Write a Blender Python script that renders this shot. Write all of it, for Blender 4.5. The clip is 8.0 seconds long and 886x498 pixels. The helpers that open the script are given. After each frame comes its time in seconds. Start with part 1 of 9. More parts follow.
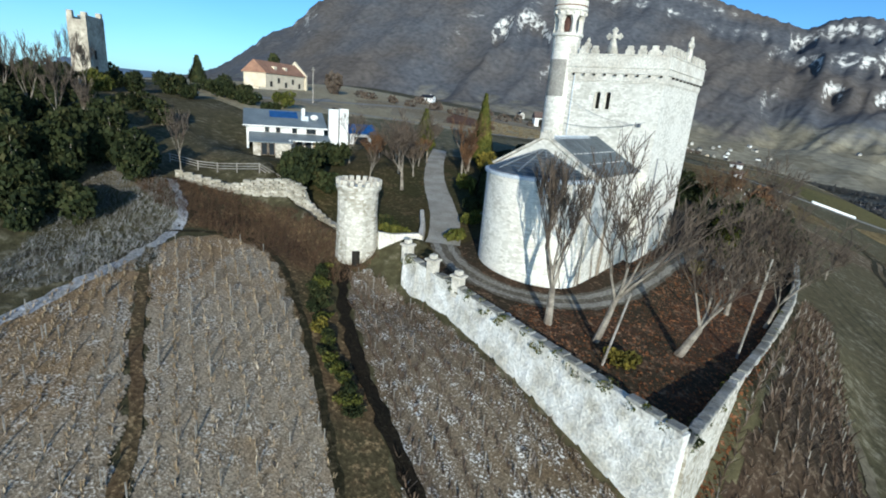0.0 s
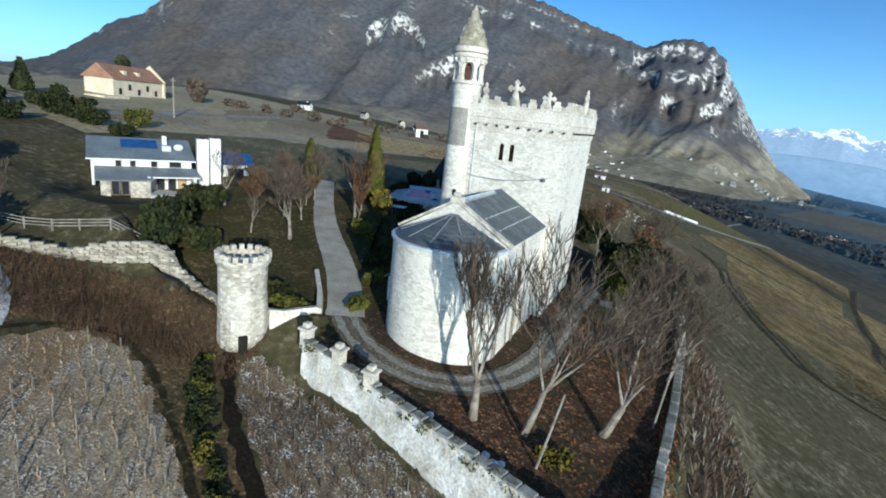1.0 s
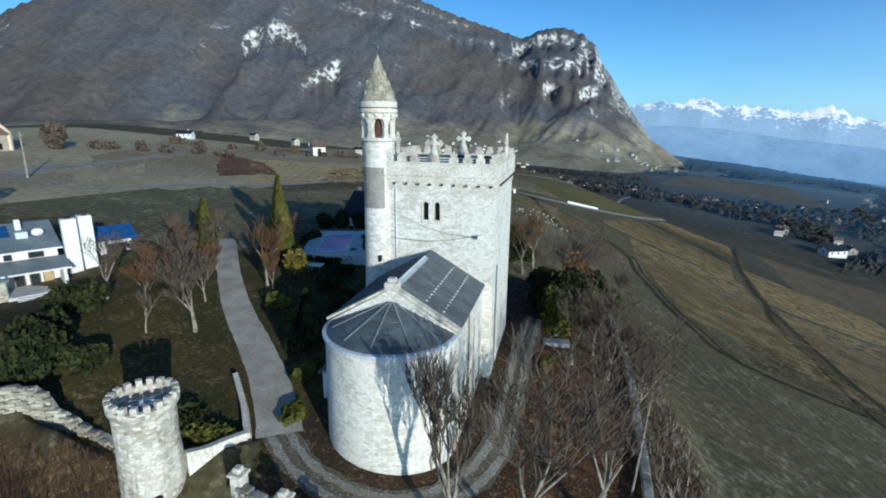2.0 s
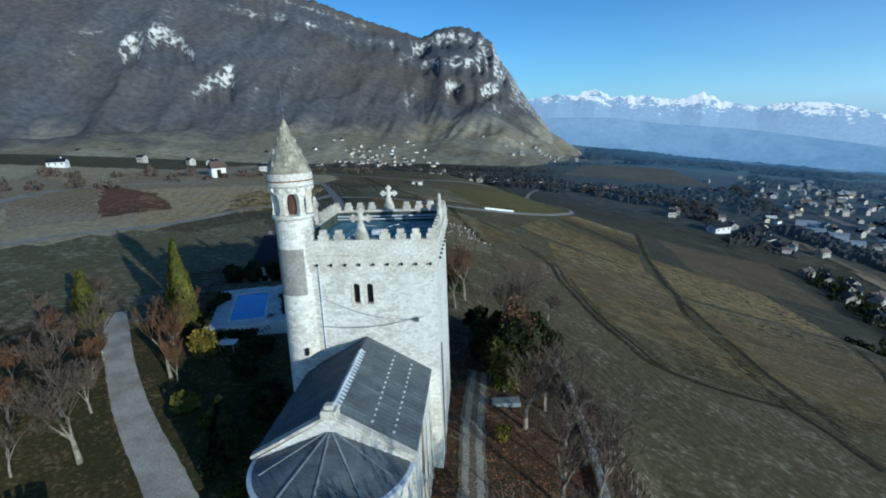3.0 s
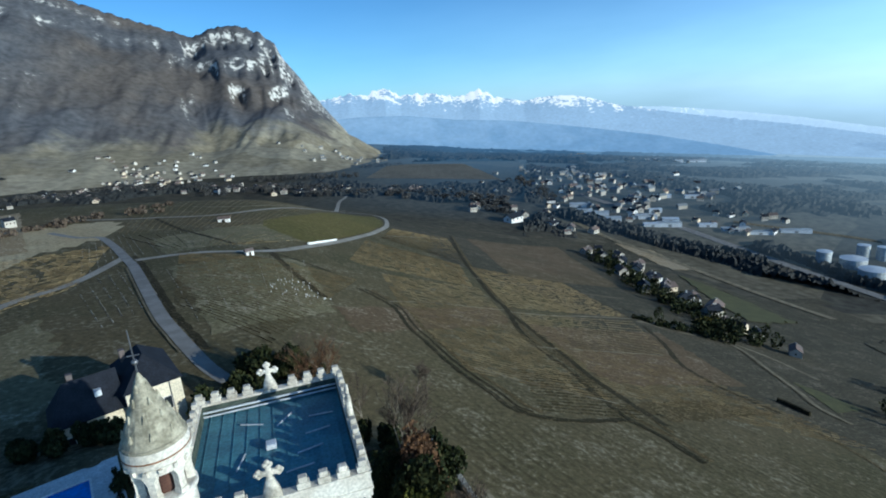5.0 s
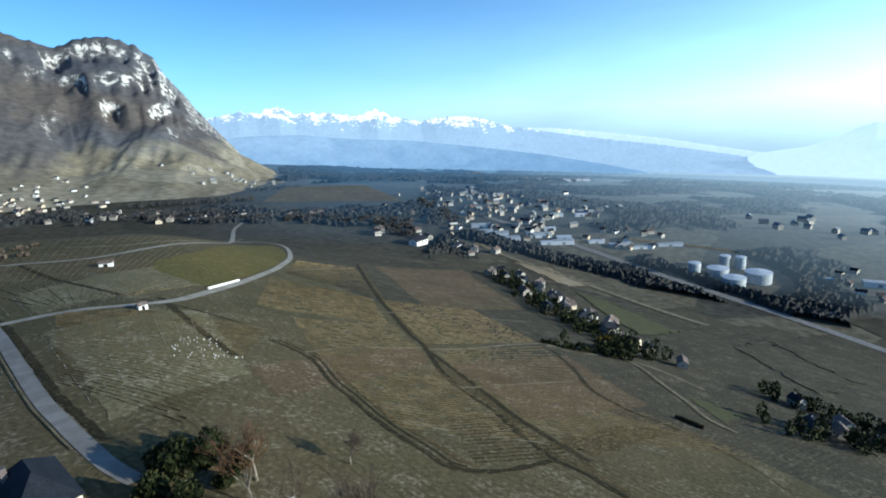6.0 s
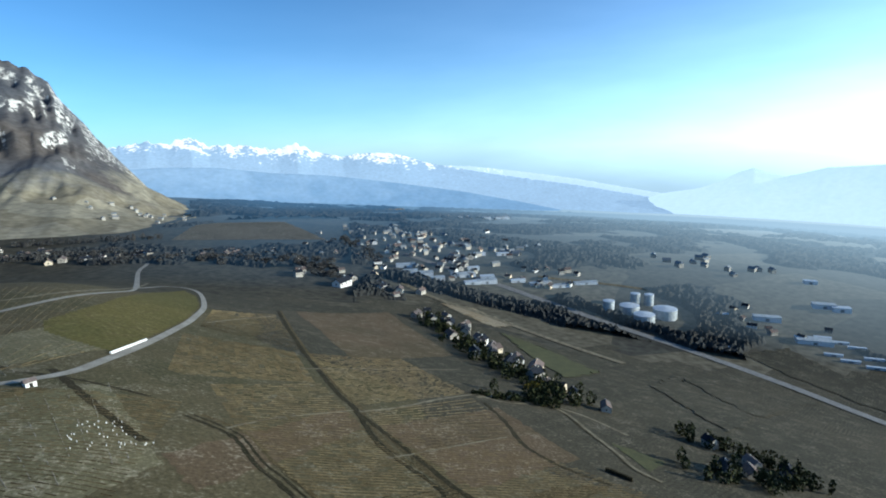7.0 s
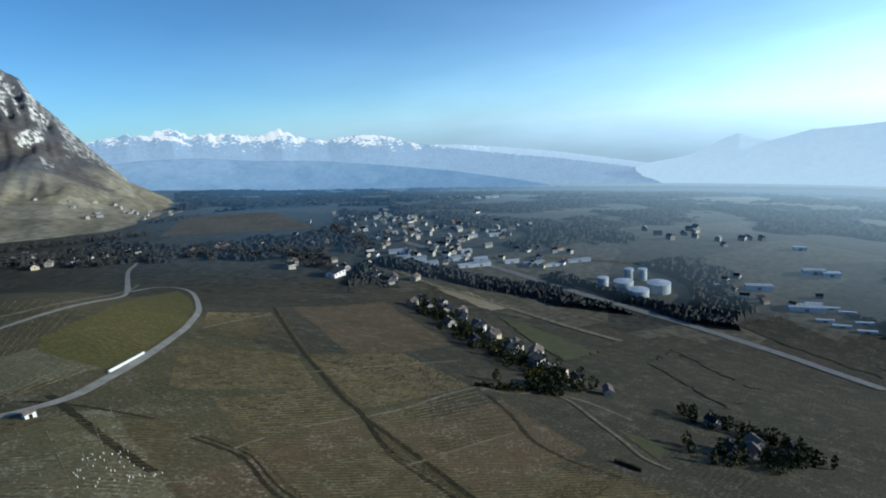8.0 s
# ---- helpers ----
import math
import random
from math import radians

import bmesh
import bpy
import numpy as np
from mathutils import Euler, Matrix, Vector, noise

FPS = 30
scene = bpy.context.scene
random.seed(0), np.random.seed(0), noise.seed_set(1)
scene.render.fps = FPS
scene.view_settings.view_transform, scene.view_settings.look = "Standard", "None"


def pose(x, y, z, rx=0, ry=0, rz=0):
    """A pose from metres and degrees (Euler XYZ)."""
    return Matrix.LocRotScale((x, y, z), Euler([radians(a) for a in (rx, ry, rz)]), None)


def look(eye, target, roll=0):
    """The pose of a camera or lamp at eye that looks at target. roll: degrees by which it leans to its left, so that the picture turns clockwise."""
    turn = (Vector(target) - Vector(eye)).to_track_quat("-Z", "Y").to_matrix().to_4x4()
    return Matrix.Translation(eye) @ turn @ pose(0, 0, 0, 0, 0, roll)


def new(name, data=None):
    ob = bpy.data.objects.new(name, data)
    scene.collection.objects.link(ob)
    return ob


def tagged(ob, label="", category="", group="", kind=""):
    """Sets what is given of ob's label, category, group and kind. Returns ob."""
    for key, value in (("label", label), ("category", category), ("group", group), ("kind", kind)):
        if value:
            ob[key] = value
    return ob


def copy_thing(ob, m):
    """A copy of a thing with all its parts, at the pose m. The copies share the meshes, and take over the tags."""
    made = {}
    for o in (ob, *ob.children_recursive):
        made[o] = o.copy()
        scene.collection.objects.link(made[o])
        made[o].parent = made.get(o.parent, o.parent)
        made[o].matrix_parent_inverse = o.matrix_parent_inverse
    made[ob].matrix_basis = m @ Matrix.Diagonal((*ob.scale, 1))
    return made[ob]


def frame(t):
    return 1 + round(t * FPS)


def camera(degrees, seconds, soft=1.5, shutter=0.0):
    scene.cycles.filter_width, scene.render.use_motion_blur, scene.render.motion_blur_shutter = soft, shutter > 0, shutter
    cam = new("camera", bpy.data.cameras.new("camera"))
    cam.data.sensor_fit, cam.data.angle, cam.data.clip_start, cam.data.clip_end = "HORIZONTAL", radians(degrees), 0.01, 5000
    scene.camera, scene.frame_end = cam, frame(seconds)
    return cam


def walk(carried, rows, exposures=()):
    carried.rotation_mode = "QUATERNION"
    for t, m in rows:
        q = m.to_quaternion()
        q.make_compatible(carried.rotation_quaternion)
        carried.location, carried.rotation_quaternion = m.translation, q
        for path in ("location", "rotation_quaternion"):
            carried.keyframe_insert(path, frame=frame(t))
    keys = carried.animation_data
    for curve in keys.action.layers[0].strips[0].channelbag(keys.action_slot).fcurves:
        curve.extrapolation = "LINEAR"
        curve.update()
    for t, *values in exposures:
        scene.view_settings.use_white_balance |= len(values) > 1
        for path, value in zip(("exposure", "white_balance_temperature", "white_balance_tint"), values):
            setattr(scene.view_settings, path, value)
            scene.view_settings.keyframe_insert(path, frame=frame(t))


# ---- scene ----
cam = camera(82.11, 8.0, soft=1.9)
PATH = [
    (0.0, pose(26.59, -51.90, -5.68, 73.80, -4.56, 38.75)),
    (0.5, pose(23.66, -50.30, -3.67, 75.87, -5.65, 31.20)),
    (1.0, pose(21.33, -48.49, -1.34, 75.16, -6.00, 25.36)),
    (1.5, pose(18.97, -46.56, 1.12, 75.13, -3.50, 21.43)),
    (1.7, pose(18.23, -45.70, 2.18, 75.74, -2.18, 17.81)),
    (2.8, pose(15.00, -38.17, 7.63, 75.57, 1.56, 6.54)),
    (3.0, pose(14.52, -37.30, 8.81, 75.58, 1.98, 3.47)),
    (3.5, pose(13.21, -35.66, 11.88, 74.94, 3.21, -4.75)),
    (4.0, pose(11.26, -33.75, 15.49, 74.48, 2.87, -10.03)),
    (4.2, pose(10.69, -32.84, 16.84, 74.84, 1.54, -10.57)),
    (5.3, pose(7.92, -25.51, 23.39, 74.13, 4.83, -22.63)),
    (5.5, pose(7.38, -24.67, 24.92, 74.46, 4.24, -24.77)),
    (6.0, pose(6.02, -22.83, 28.88, 75.51, 3.49, -30.06)),
    (6.5, pose(5.55, -20.45, 32.81, 76.76, 2.96, -34.63)),
    (7.0, pose(5.57, -17.68, 36.36, 78.99, 1.90, -38.66)),
    (7.5, pose(5.81, -15.02, 39.73, 78.13, 3.74, -40.54)),
    (8.0, pose(6.30, -12.62, 43.30, 76.54, 4.46, -40.32)),
]
walk(cam, PATH, exposures=[(0.0, 0.08, 5750, 3), (1.5, -0.02, 5650, 3), (3.0, -0.32, 5280, 0), (4.2, -0.22, 5300, 0), (5.5, 0.14, 5700, 0), (6.0, 0.33, 5850, 2), (6.5, 0.32, 5950, 2), (7.0, 0.25, 5900, 2), (7.5, 0.0, 5850, 2), (8.0, -0.2, 5800, 2)])

# ---- sky and sun ----
SUN_AZ, SUN_EL = 136.0, 13.0   # degrees from +y towards +x, and above the horizon
world = bpy.data.worlds.new("world")
scene.world = world
world.use_nodes = True
wn = world.node_tree
sky = wn.nodes.new("ShaderNodeTexSky")
sky.sky_type = "NISHITA"
sky.sun_disc = False
sky.sun_elevation = radians(SUN_EL)
sky.sun_rotation = radians(SUN_AZ)
sky.altitude = 400
sky.air_density, sky.dust_density, sky.ozone_density = 1.0, 0.6, 2.0
sun_dir = Vector((math.sin(radians(SUN_AZ)) * math.cos(radians(SUN_EL)), math.cos(radians(SUN_AZ)) * math.cos(radians(SUN_EL)), math.sin(radians(SUN_EL))))


def sky_math(op, a, b=None):
    k = wn.nodes.new("ShaderNodeMath")
    k.operation = op
    for i, v in ((0, a), (1, b)):
        if isinstance(v, (int, float)):
            k.inputs[i].default_value = v
        elif v is not None:
            wn.links.new(v, k.inputs[i])
    return k.outputs[0]


# winter haze: paler towards the horizon, and round the sun
where = wn.nodes.new("ShaderNodeTexCoord")
dot = wn.nodes.new("ShaderNodeVectorMath")
dot.operation = "DOT_PRODUCT"
dot.inputs[1].default_value = sun_dir
wn.links.new(where.outputs["Generated"], dot.inputs[0])
height = wn.nodes.new("ShaderNodeSeparateXYZ")
wn.links.new(where.outputs["Generated"], height.inputs[0])
low = sky_math("POWER", sky_math("SUBTRACT", 1.0, sky_math("ABSOLUTE", height.outputs[2])), 7.0)
near_sun = sky_math("POWER", sky_math("MULTIPLY", sky_math("ADD", dot.outputs["Value"], 1.0), 0.5), 2.6)
overhead = sky_math("MAXIMUM", height.outputs[2], 0.0)
amount = sky_math("ADD", sky_math("MULTIPLY", low, sky_math("ADD", sky_math("MULTIPLY", near_sun, 2.4), 0.46)), sky_math("MULTIPLY", sky_math("MULTIPLY", near_sun, 0.55), sky_math("SUBTRACT", 1.0, overhead)))
wisps = wn.nodes.new("ShaderNodeTexNoise")
wisps.inputs["Scale"].default_value, wisps.inputs["Detail"].default_value = 3.5, 5
squash = wn.nodes.new("ShaderNodeVectorMath")
squash.operation = "MULTIPLY"
squash.inputs[1].default_value = (1, 1, 4)
wn.links.new(where.outputs["Generated"], squash.inputs[0])
wn.links.new(squash.outputs[0], wisps.inputs["Vector"])
amount = sky_math("MULTIPLY", amount, sky_math("ADD", sky_math("MULTIPLY", wisps.outputs["Fac"], 0.7), 0.65))
haze = wn.nodes.new("ShaderNodeMix")
haze.data_type, haze.blend_type = "RGBA", "ADD"
haze.inputs[0].default_value = 1.0
veil = wn.nodes.new("ShaderNodeMix")
veil.data_type, veil.blend_type = "RGBA", "MULTIPLY"
veil.inputs[0].default_value = 1.0
veil.inputs[6].default_value = (4.2, 5.3, 7.1, 1)
wn.links.new(amount, veil.inputs[7])
clear = wn.nodes.new("ShaderNodeMix")
clear.data_type, clear.blend_type = "RGBA", "MULTIPLY"
clear.inputs[0].default_value = 1.0
clear.inputs[7].default_value = (0.49, 0.93, 1.40, 1)
wn.links.new(sky.outputs["Color"], clear.inputs[6])
wn.links.new(clear.outputs[2], haze.inputs[6])
wn.links.new(veil.outputs[2], haze.inputs[7])
deep = wn.nodes.new("ShaderNodeMix")   # the winter sky deepens towards the zenith
deep.data_type = "RGBA"
deep.inputs[7].default_value = (0.35, 0.75, 1.5, 1)
wn.links.new(sky_math("MULTIPLY", sky_math("POWER", overhead, 1.5), 0.9), deep.inputs[0])
wn.links.new(haze.outputs[2], deep.inputs[6])
wn.links.new(deep.outputs[2], wn.nodes["Background"].inputs["Color"])
wn.nodes["Background"].inputs["Strength"].default_value = 0.112
sun_data = bpy.data.lights.new("sun", "SUN")
sun_data.energy, sun_data.angle, sun_data.color = 5.0, radians(0.5), (1.0, 0.9, 0.75)
sun = new("sun", sun_data)
sun.matrix_world = look(sun_dir * 100, (0, 0, 0))

# ---- materials ----
def material(name, base, second=None, scale=1.0, rough=0.85, bump=0.0, bump_scale=None, metal=0.0, fine=None, contrast=0.25, per_object=0.0, detail=6.0):
    """Noise-mottled surface: base and second colour mixed by coarse noise, a fine grain on top, and relief."""
    m = bpy.data.materials.new(name)
    m.use_nodes = True
    nt = m.node_tree
    bsdf = nt.nodes["Principled BSDF"]
    bsdf.inputs["Roughness"].default_value, bsdf.inputs["Metallic"].default_value = rough, metal
    bsdf.inputs["Specular IOR Level"].default_value = 0.15 if rough >= 0.84 else 0.45
    second = second or tuple(c * 0.7 for c in base)
    geo = nt.nodes.new("ShaderNodeNewGeometry")
    coarse = nt.nodes.new("ShaderNodeTexNoise")
    coarse.inputs["Scale"].default_value, coarse.inputs["Detail"].default_value = scale, detail
    nt.links.new(geo.outputs["Position"], coarse.inputs["Vector"])
    ramp = nt.nodes.new("ShaderNodeValToRGB")
    ramp.color_ramp.elements[0].position, ramp.color_ramp.elements[1].position = 0.5 - contrast / 2, 0.5 + contrast / 2
    ramp.color_ramp.elements[0].color, ramp.color_ramp.elements[1].color = (*second, 1), (*base, 1)
    nt.links.new(coarse.outputs["Fac"], ramp.inputs["Fac"])
    grain = nt.nodes.new("ShaderNodeTexNoise")
    grain.inputs["Scale"].default_value, grain.inputs["Detail"].default_value = fine or scale * 9, 4
    nt.links.new(geo.outputs["Position"], grain.inputs["Vector"])
    span = nt.nodes.new("ShaderNodeMapRange")
    span.inputs["From Min"].default_value, span.inputs["From Max"].default_value = 0.3, 0.7
    span.inputs["To Min"].default_value, span.inputs["To Max"].default_value = 0.72, 1.2
    nt.links.new(grain.outputs["Fac"], span.inputs["Value"])
    mix = nt.nodes.new("ShaderNodeMix")
    mix.data_type, mix.blend_type = "RGBA", "MULTIPLY"
    mix.inputs[0].default_value = 1.0
    nt.links.new(ramp.outputs["Color"], mix.inputs[6])
    nt.links.new(span.outputs["Result"], mix.inputs[7])
    out = mix.outputs[2]
    if per_object:
        info = nt.nodes.new("ShaderNodeObjectInfo")
        var = nt.nodes.new("ShaderNodeMapRange")
        var.inputs["To Min"].default_value, var.inputs["To Max"].default_value = 1 - per_object, 1 + per_object
        nt.links.new(info.outputs["Random"], var.inputs["Value"])
        again = nt.nodes.new("ShaderNodeMix")
        again.data_type, again.blend_type = "RGBA", "MULTIPLY"
        again.inputs[0].default_value = 1.0
        nt.links.new(out, again.inputs[6])
        nt.links.new(var.outputs["Result"], again.inputs[7])
        out = again.outputs[2]
    nt.links.new(out, bsdf.inputs["Base Color"])
    if bump:
        rel = nt.nodes.new("ShaderNodeBump")
        rel.inputs["Strength"].default_value, rel.inputs["Distance"].default_value = min(1.0, bump), bump_scale or 0.05
        nt.links.new(grain.outputs["Fac"], rel.inputs["Height"])
        nt.links.new(rel.outputs["Normal"], bsdf.inputs["Normal"])
    return m


M = {
    "white_stone": material("white_stone", (0.74, 0.72, 0.67), (0.60, 0.57, 0.52), 0.5, 0.9, 0.5, 0.06, fine=3.0, contrast=0.3),
    "block": material("block", (0.63, 0.585, 0.50), (0.45, 0.41, 0.34), 1.2, 0.9, 0.5, 0.03, fine=7.0, per_object=0.14),
    "spire": material("spire", (0.42, 0.385, 0.29), (0.22, 0.20, 0.145), 1.6, 0.9, 0.6, 0.05, fine=6.0, per_object=0.12),
    "bare_patch": material("bare_patch", (0.34, 0.32, 0.28), (0.26, 0.24, 0.21), 0.9, 0.9, 0.3, 0.03, fine=6.0),
    "slate": material("slate", (0.13, 0.15, 0.16), (0.09, 0.10, 0.11), 0.9, 0.55, 0.3, 0.02, fine=8.0, per_object=0.15),
    "zinc": material("zinc", (0.62, 0.66, 0.70), (0.5, 0.54, 0.58), 1.0, 0.5, 0.1, 0.01, fine=9.0),
    "roof_blue": material("roof_blue", (0.10, 0.25, 0.30), (0.07, 0.17, 0.22), 0.5, 0.6, 0.2, 0.02, fine=5.0),
    "dark": material("dark", (0.03, 0.025, 0.02), (0.02, 0.018, 0.015), 2.0, 0.9),
    "grass": material("grass", (0.085, 0.085, 0.03), (0.10, 0.07, 0.035), 0.2, 0.95, 0.6, 0.08, fine=4.0),
    "asphalt": material("asphalt", (0.23, 0.225, 0.215), (0.17, 0.165, 0.155), 0.3, 0.85, 0.2, 0.01, fine=9.0),
    "bark": material("bark", (0.31, 0.27, 0.215), (0.15, 0.125, 0.098), 1.5, 0.95, 0.5, 0.02, fine=9.0),
    "white_paint": material("white_paint", (0.78, 0.77, 0.74), (0.70, 0.68, 0.64), 0.7, 0.7, fine=6.0),
    "far_roof": material("far_roof", (0.17, 0.12, 0.10), (0.10, 0.09, 0.09), 0.08, 0.85, fine=1.0, per_object=0.3),
    "tile_roof": material("tile_roof", (0.36, 0.20, 0.13), (0.27, 0.15, 0.10), 0.5, 0.85, 0.3, 0.03, fine=4.0),
    "ashlar": material("ashlar", (0.68, 0.64, 0.56), (0.55, 0.50, 0.42), 0.6, 0.9, 0.4, 0.03, fine=5.0),
    "brown_door": material("brown_door", (0.10, 0.045, 0.03), (0.07, 0.03, 0.02), 1.5, 0.8),
    "slate_pale": material("slate_pale", (0.22, 0.24, 0.26), (0.17, 0.19, 0.2), 1.0, 0.6),
    "stake": material("stake", (0.33, 0.30, 0.26), (0.2, 0.18, 0.15), 2.0, 0.9, fine=9.0),
    "water": material("water", (0.01, 0.16, 0.62), (0.01, 0.12, 0.5), 0.6, 0.06, fine=3.0),
    "paving": material("paving", (0.62, 0.62, 0.62), (0.5, 0.5, 0.5), 0.8, 0.8, 0.2, 0.01, fine=5.0),
    "house_roof": material("house_roof", (0.20, 0.23, 0.24), (0.15, 0.175, 0.185), 0.4, 0.5, 0.2, 0.02, fine=4.0),
    "glass_dark": material("glass_dark", (0.03, 0.035, 0.04), (0.02, 0.025, 0.03), 1.0, 0.1),
    "solar": material("solar", (0.03, 0.10, 0.28), (0.02, 0.07, 0.2), 1.0, 0.15),
    "cream": material("cream", (0.72, 0.62, 0.46), (0.62, 0.52, 0.38), 0.5, 0.85, fine=5.0),
    "twig": material("twig", (0.125, 0.096, 0.072), (0.07, 0.054, 0.042), 1.2, 0.95, fine=6.0),
    "drive_pale": material("drive_pale", (0.42, 0.395, 0.345), (0.30, 0.275, 0.23), 0.4, 0.95, 0.2, 0.01, fine=7.0),
    "manor_slate": material("manor_slate", (0.022, 0.026, 0.036), (0.015, 0.018, 0.025), 0.6, 0.85, 0.2, 0.02, fine=5.0),
    "curtain": material("curtain", (0.5, 0.36, 0.2), (0.4, 0.28, 0.15), 1.0, 0.8),
    "ruin": material("ruin", (0.52, 0.46, 0.36), (0.36, 0.31, 0.24), 0.3, 0.95, 0.6, 0.1, fine=2.0),
    "road_pale": material("road_pale", (0.32, 0.30, 0.26), (0.24, 0.22, 0.185), 0.15, 0.9, fine=2.0),
    "track_pale": material("track_pale", (0.21, 0.18, 0.12), (0.12, 0.10, 0.065), 0.2, 0.95, fine=2.0),
    "grass_far": material("grass_far", (0.086, 0.084, 0.036), (0.066, 0.066, 0.030), 0.15, 0.95, fine=1.5),
    "stake_pale": material("stake_pale", (0.34, 0.31, 0.25), (0.20, 0.17, 0.13), 0.5, 0.95, fine=2.0),
    "moss_stone": material("moss_stone", (0.085, 0.105, 0.085), (0.045, 0.06, 0.052), 1.2, 0.95, 0.3, 0.05, fine=6.0),
    "rust_stone": material("rust_stone", (0.26, 0.13, 0.07), (0.16, 0.09, 0.055), 1.5, 0.95, 0.2, 0.03, fine=6.0),
    "vine_far": material("vine_far", (0.150, 0.118, 0.066), (0.075, 0.056, 0.030), 0.2, 0.95, fine=2.0),
    "plaster": material("plaster", (0.50, 0.47, 0.41), (0.40, 0.37, 0.32), 0.3, 0.9, fine=3.0, per_object=0.25),
    "tank": material("tank", (0.46, 0.49, 0.50), (0.36, 0.39, 0.40), 0.05, 0.6, fine=0.5),
    "metal": material("metal", (0.25, 0.25, 0.26), (0.18, 0.18, 0.19), 2.0, 0.45, metal=0.8),
    "coping": material("coping", (0.34, 0.33, 0.30), (0.20, 0.19, 0.16), 0.8, 0.95, 0.5, 0.03, fine=6.0, per_object=0.2),
    "terrace_stone": material("terrace_stone", (0.44, 0.40, 0.33), (0.28, 0.25, 0.19), 0.9, 0.95, 0.5, 0.03, fine=6.0, per_object=0.25),
    "manor_wall": material("manor_wall", (0.72, 0.65, 0.50), (0.60, 0.54, 0.41), 0.5, 0.9, fine=5.0),
    "wood": material("wood", (0.30, 0.24, 0.18), (0.2, 0.16, 0.12), 1.5, 0.85, 0.3, 0.02, fine=8.0),
}


def stone_wall(name, base, dark, joint, size, contrast=0.5, flat=1.7):
    """Rubble masonry: irregular stones about size metres, with sunken joints and weather stains."""
    m = bpy.data.materials.new(name)
    m.use_nodes = True
    nt = m.node_tree
    N, L = nt.nodes.new, nt.links.new
    bsdf = nt.nodes["Principled BSDF"]
    bsdf.inputs["Roughness"].default_value = 0.93
    geo = N("ShaderNodeNewGeometry")
    warp = N("ShaderNodeTexNoise")
    warp.inputs["Scale"].default_value = 1.7 / size
    L(geo.outputs["Position"], warp.inputs["Vector"])
    add = N("ShaderNodeMix")
    add.data_type = "VECTOR"
    add.inputs[0].default_value = 0.22 * size
    L(geo.outputs["Position"], add.inputs[4])
    L(warp.outputs["Color"], add.inputs[5])
    stretch = N("ShaderNodeVectorMath")
    stretch.operation = "MULTIPLY"
    stretch.inputs[1].default_value = (1, 1, flat)
    L(add.outputs[1], stretch.inputs[0])
    cell, edge = N("ShaderNodeTexVoronoi"), N("ShaderNodeTexVoronoi")
    edge.feature = "DISTANCE_TO_EDGE"
    for v in (cell, edge):
        v.inputs["Scale"].default_value = 1 / size
        L(stretch.outputs[0], v.inputs["Vector"])
    tone = N("ShaderNodeSeparateColor")
    L(cell.outputs["Color"], tone.inputs["Color"])
    big = N("ShaderNodeTexNoise")
    big.inputs["Scale"].default_value, big.inputs["Detail"].default_value = 0.35, 7
    L(geo.outputs["Position"], big.inputs["Vector"])
    both = N("ShaderNodeMath")
    both.operation = "MULTIPLY_ADD"
    both.inputs[1].default_value, both.inputs[2].default_value = contrast, -0.5 * contrast
    L(tone.outputs[0], both.inputs[0])
    summed = N("ShaderNodeMath")
    L(big.outputs["Fac"], summed.inputs[0])
    L(both.outputs[0], summed.inputs[1])
    ramp = N("ShaderNodeValToRGB")
    ramp.color_ramp.elements[0].position, ramp.color_ramp.elements[1].position = 0.22, 0.62
    ramp.color_ramp.elements[0].color, ramp.color_ramp.elements[1].color = (*dark, 1), (*base, 1)
    L(summed.outputs[0], ramp.inputs["Fac"])
    line = N("ShaderNodeMapRange")
    line.inputs["From Max"].default_value = 0.09
    L(edge.outputs["Distance"], line.inputs["Value"])
    mix = N("ShaderNodeMix")
    mix.data_type = "RGBA"
    mix.inputs[6].default_value = (*joint, 1)
    L(line.outputs["Result"], mix.inputs[0])
    L(ramp.outputs["Color"], mix.inputs[7])
    L(mix.outputs[2], bsdf.inputs["Base Color"])
    rel = N("ShaderNodeBump")
    rel.inputs["Strength"].default_value, rel.inputs["Distance"].default_value = 0.55, 0.05
    L(line.outputs["Result"], rel.inputs["Height"])
    L(rel.outputs["Normal"], bsdf.inputs["Normal"])
    return m


M["castle_wall"] = stone_wall("castle_wall", (0.76, 0.72, 0.64), (0.50, 0.465, 0.39), (0.61, 0.575, 0.50), 0.33, 0.5, 1.9)
M["rubble"] = stone_wall("rubble", (0.63, 0.59, 0.51), (0.29, 0.255, 0.19), (0.42, 0.38, 0.31), 0.34, 0.5)
M["terrace_rubble"] = stone_wall("terrace_rubble", (0.50, 0.46, 0.38), (0.24, 0.21, 0.155), (0.30, 0.27, 0.21), 0.3, 0.6, 2.2)


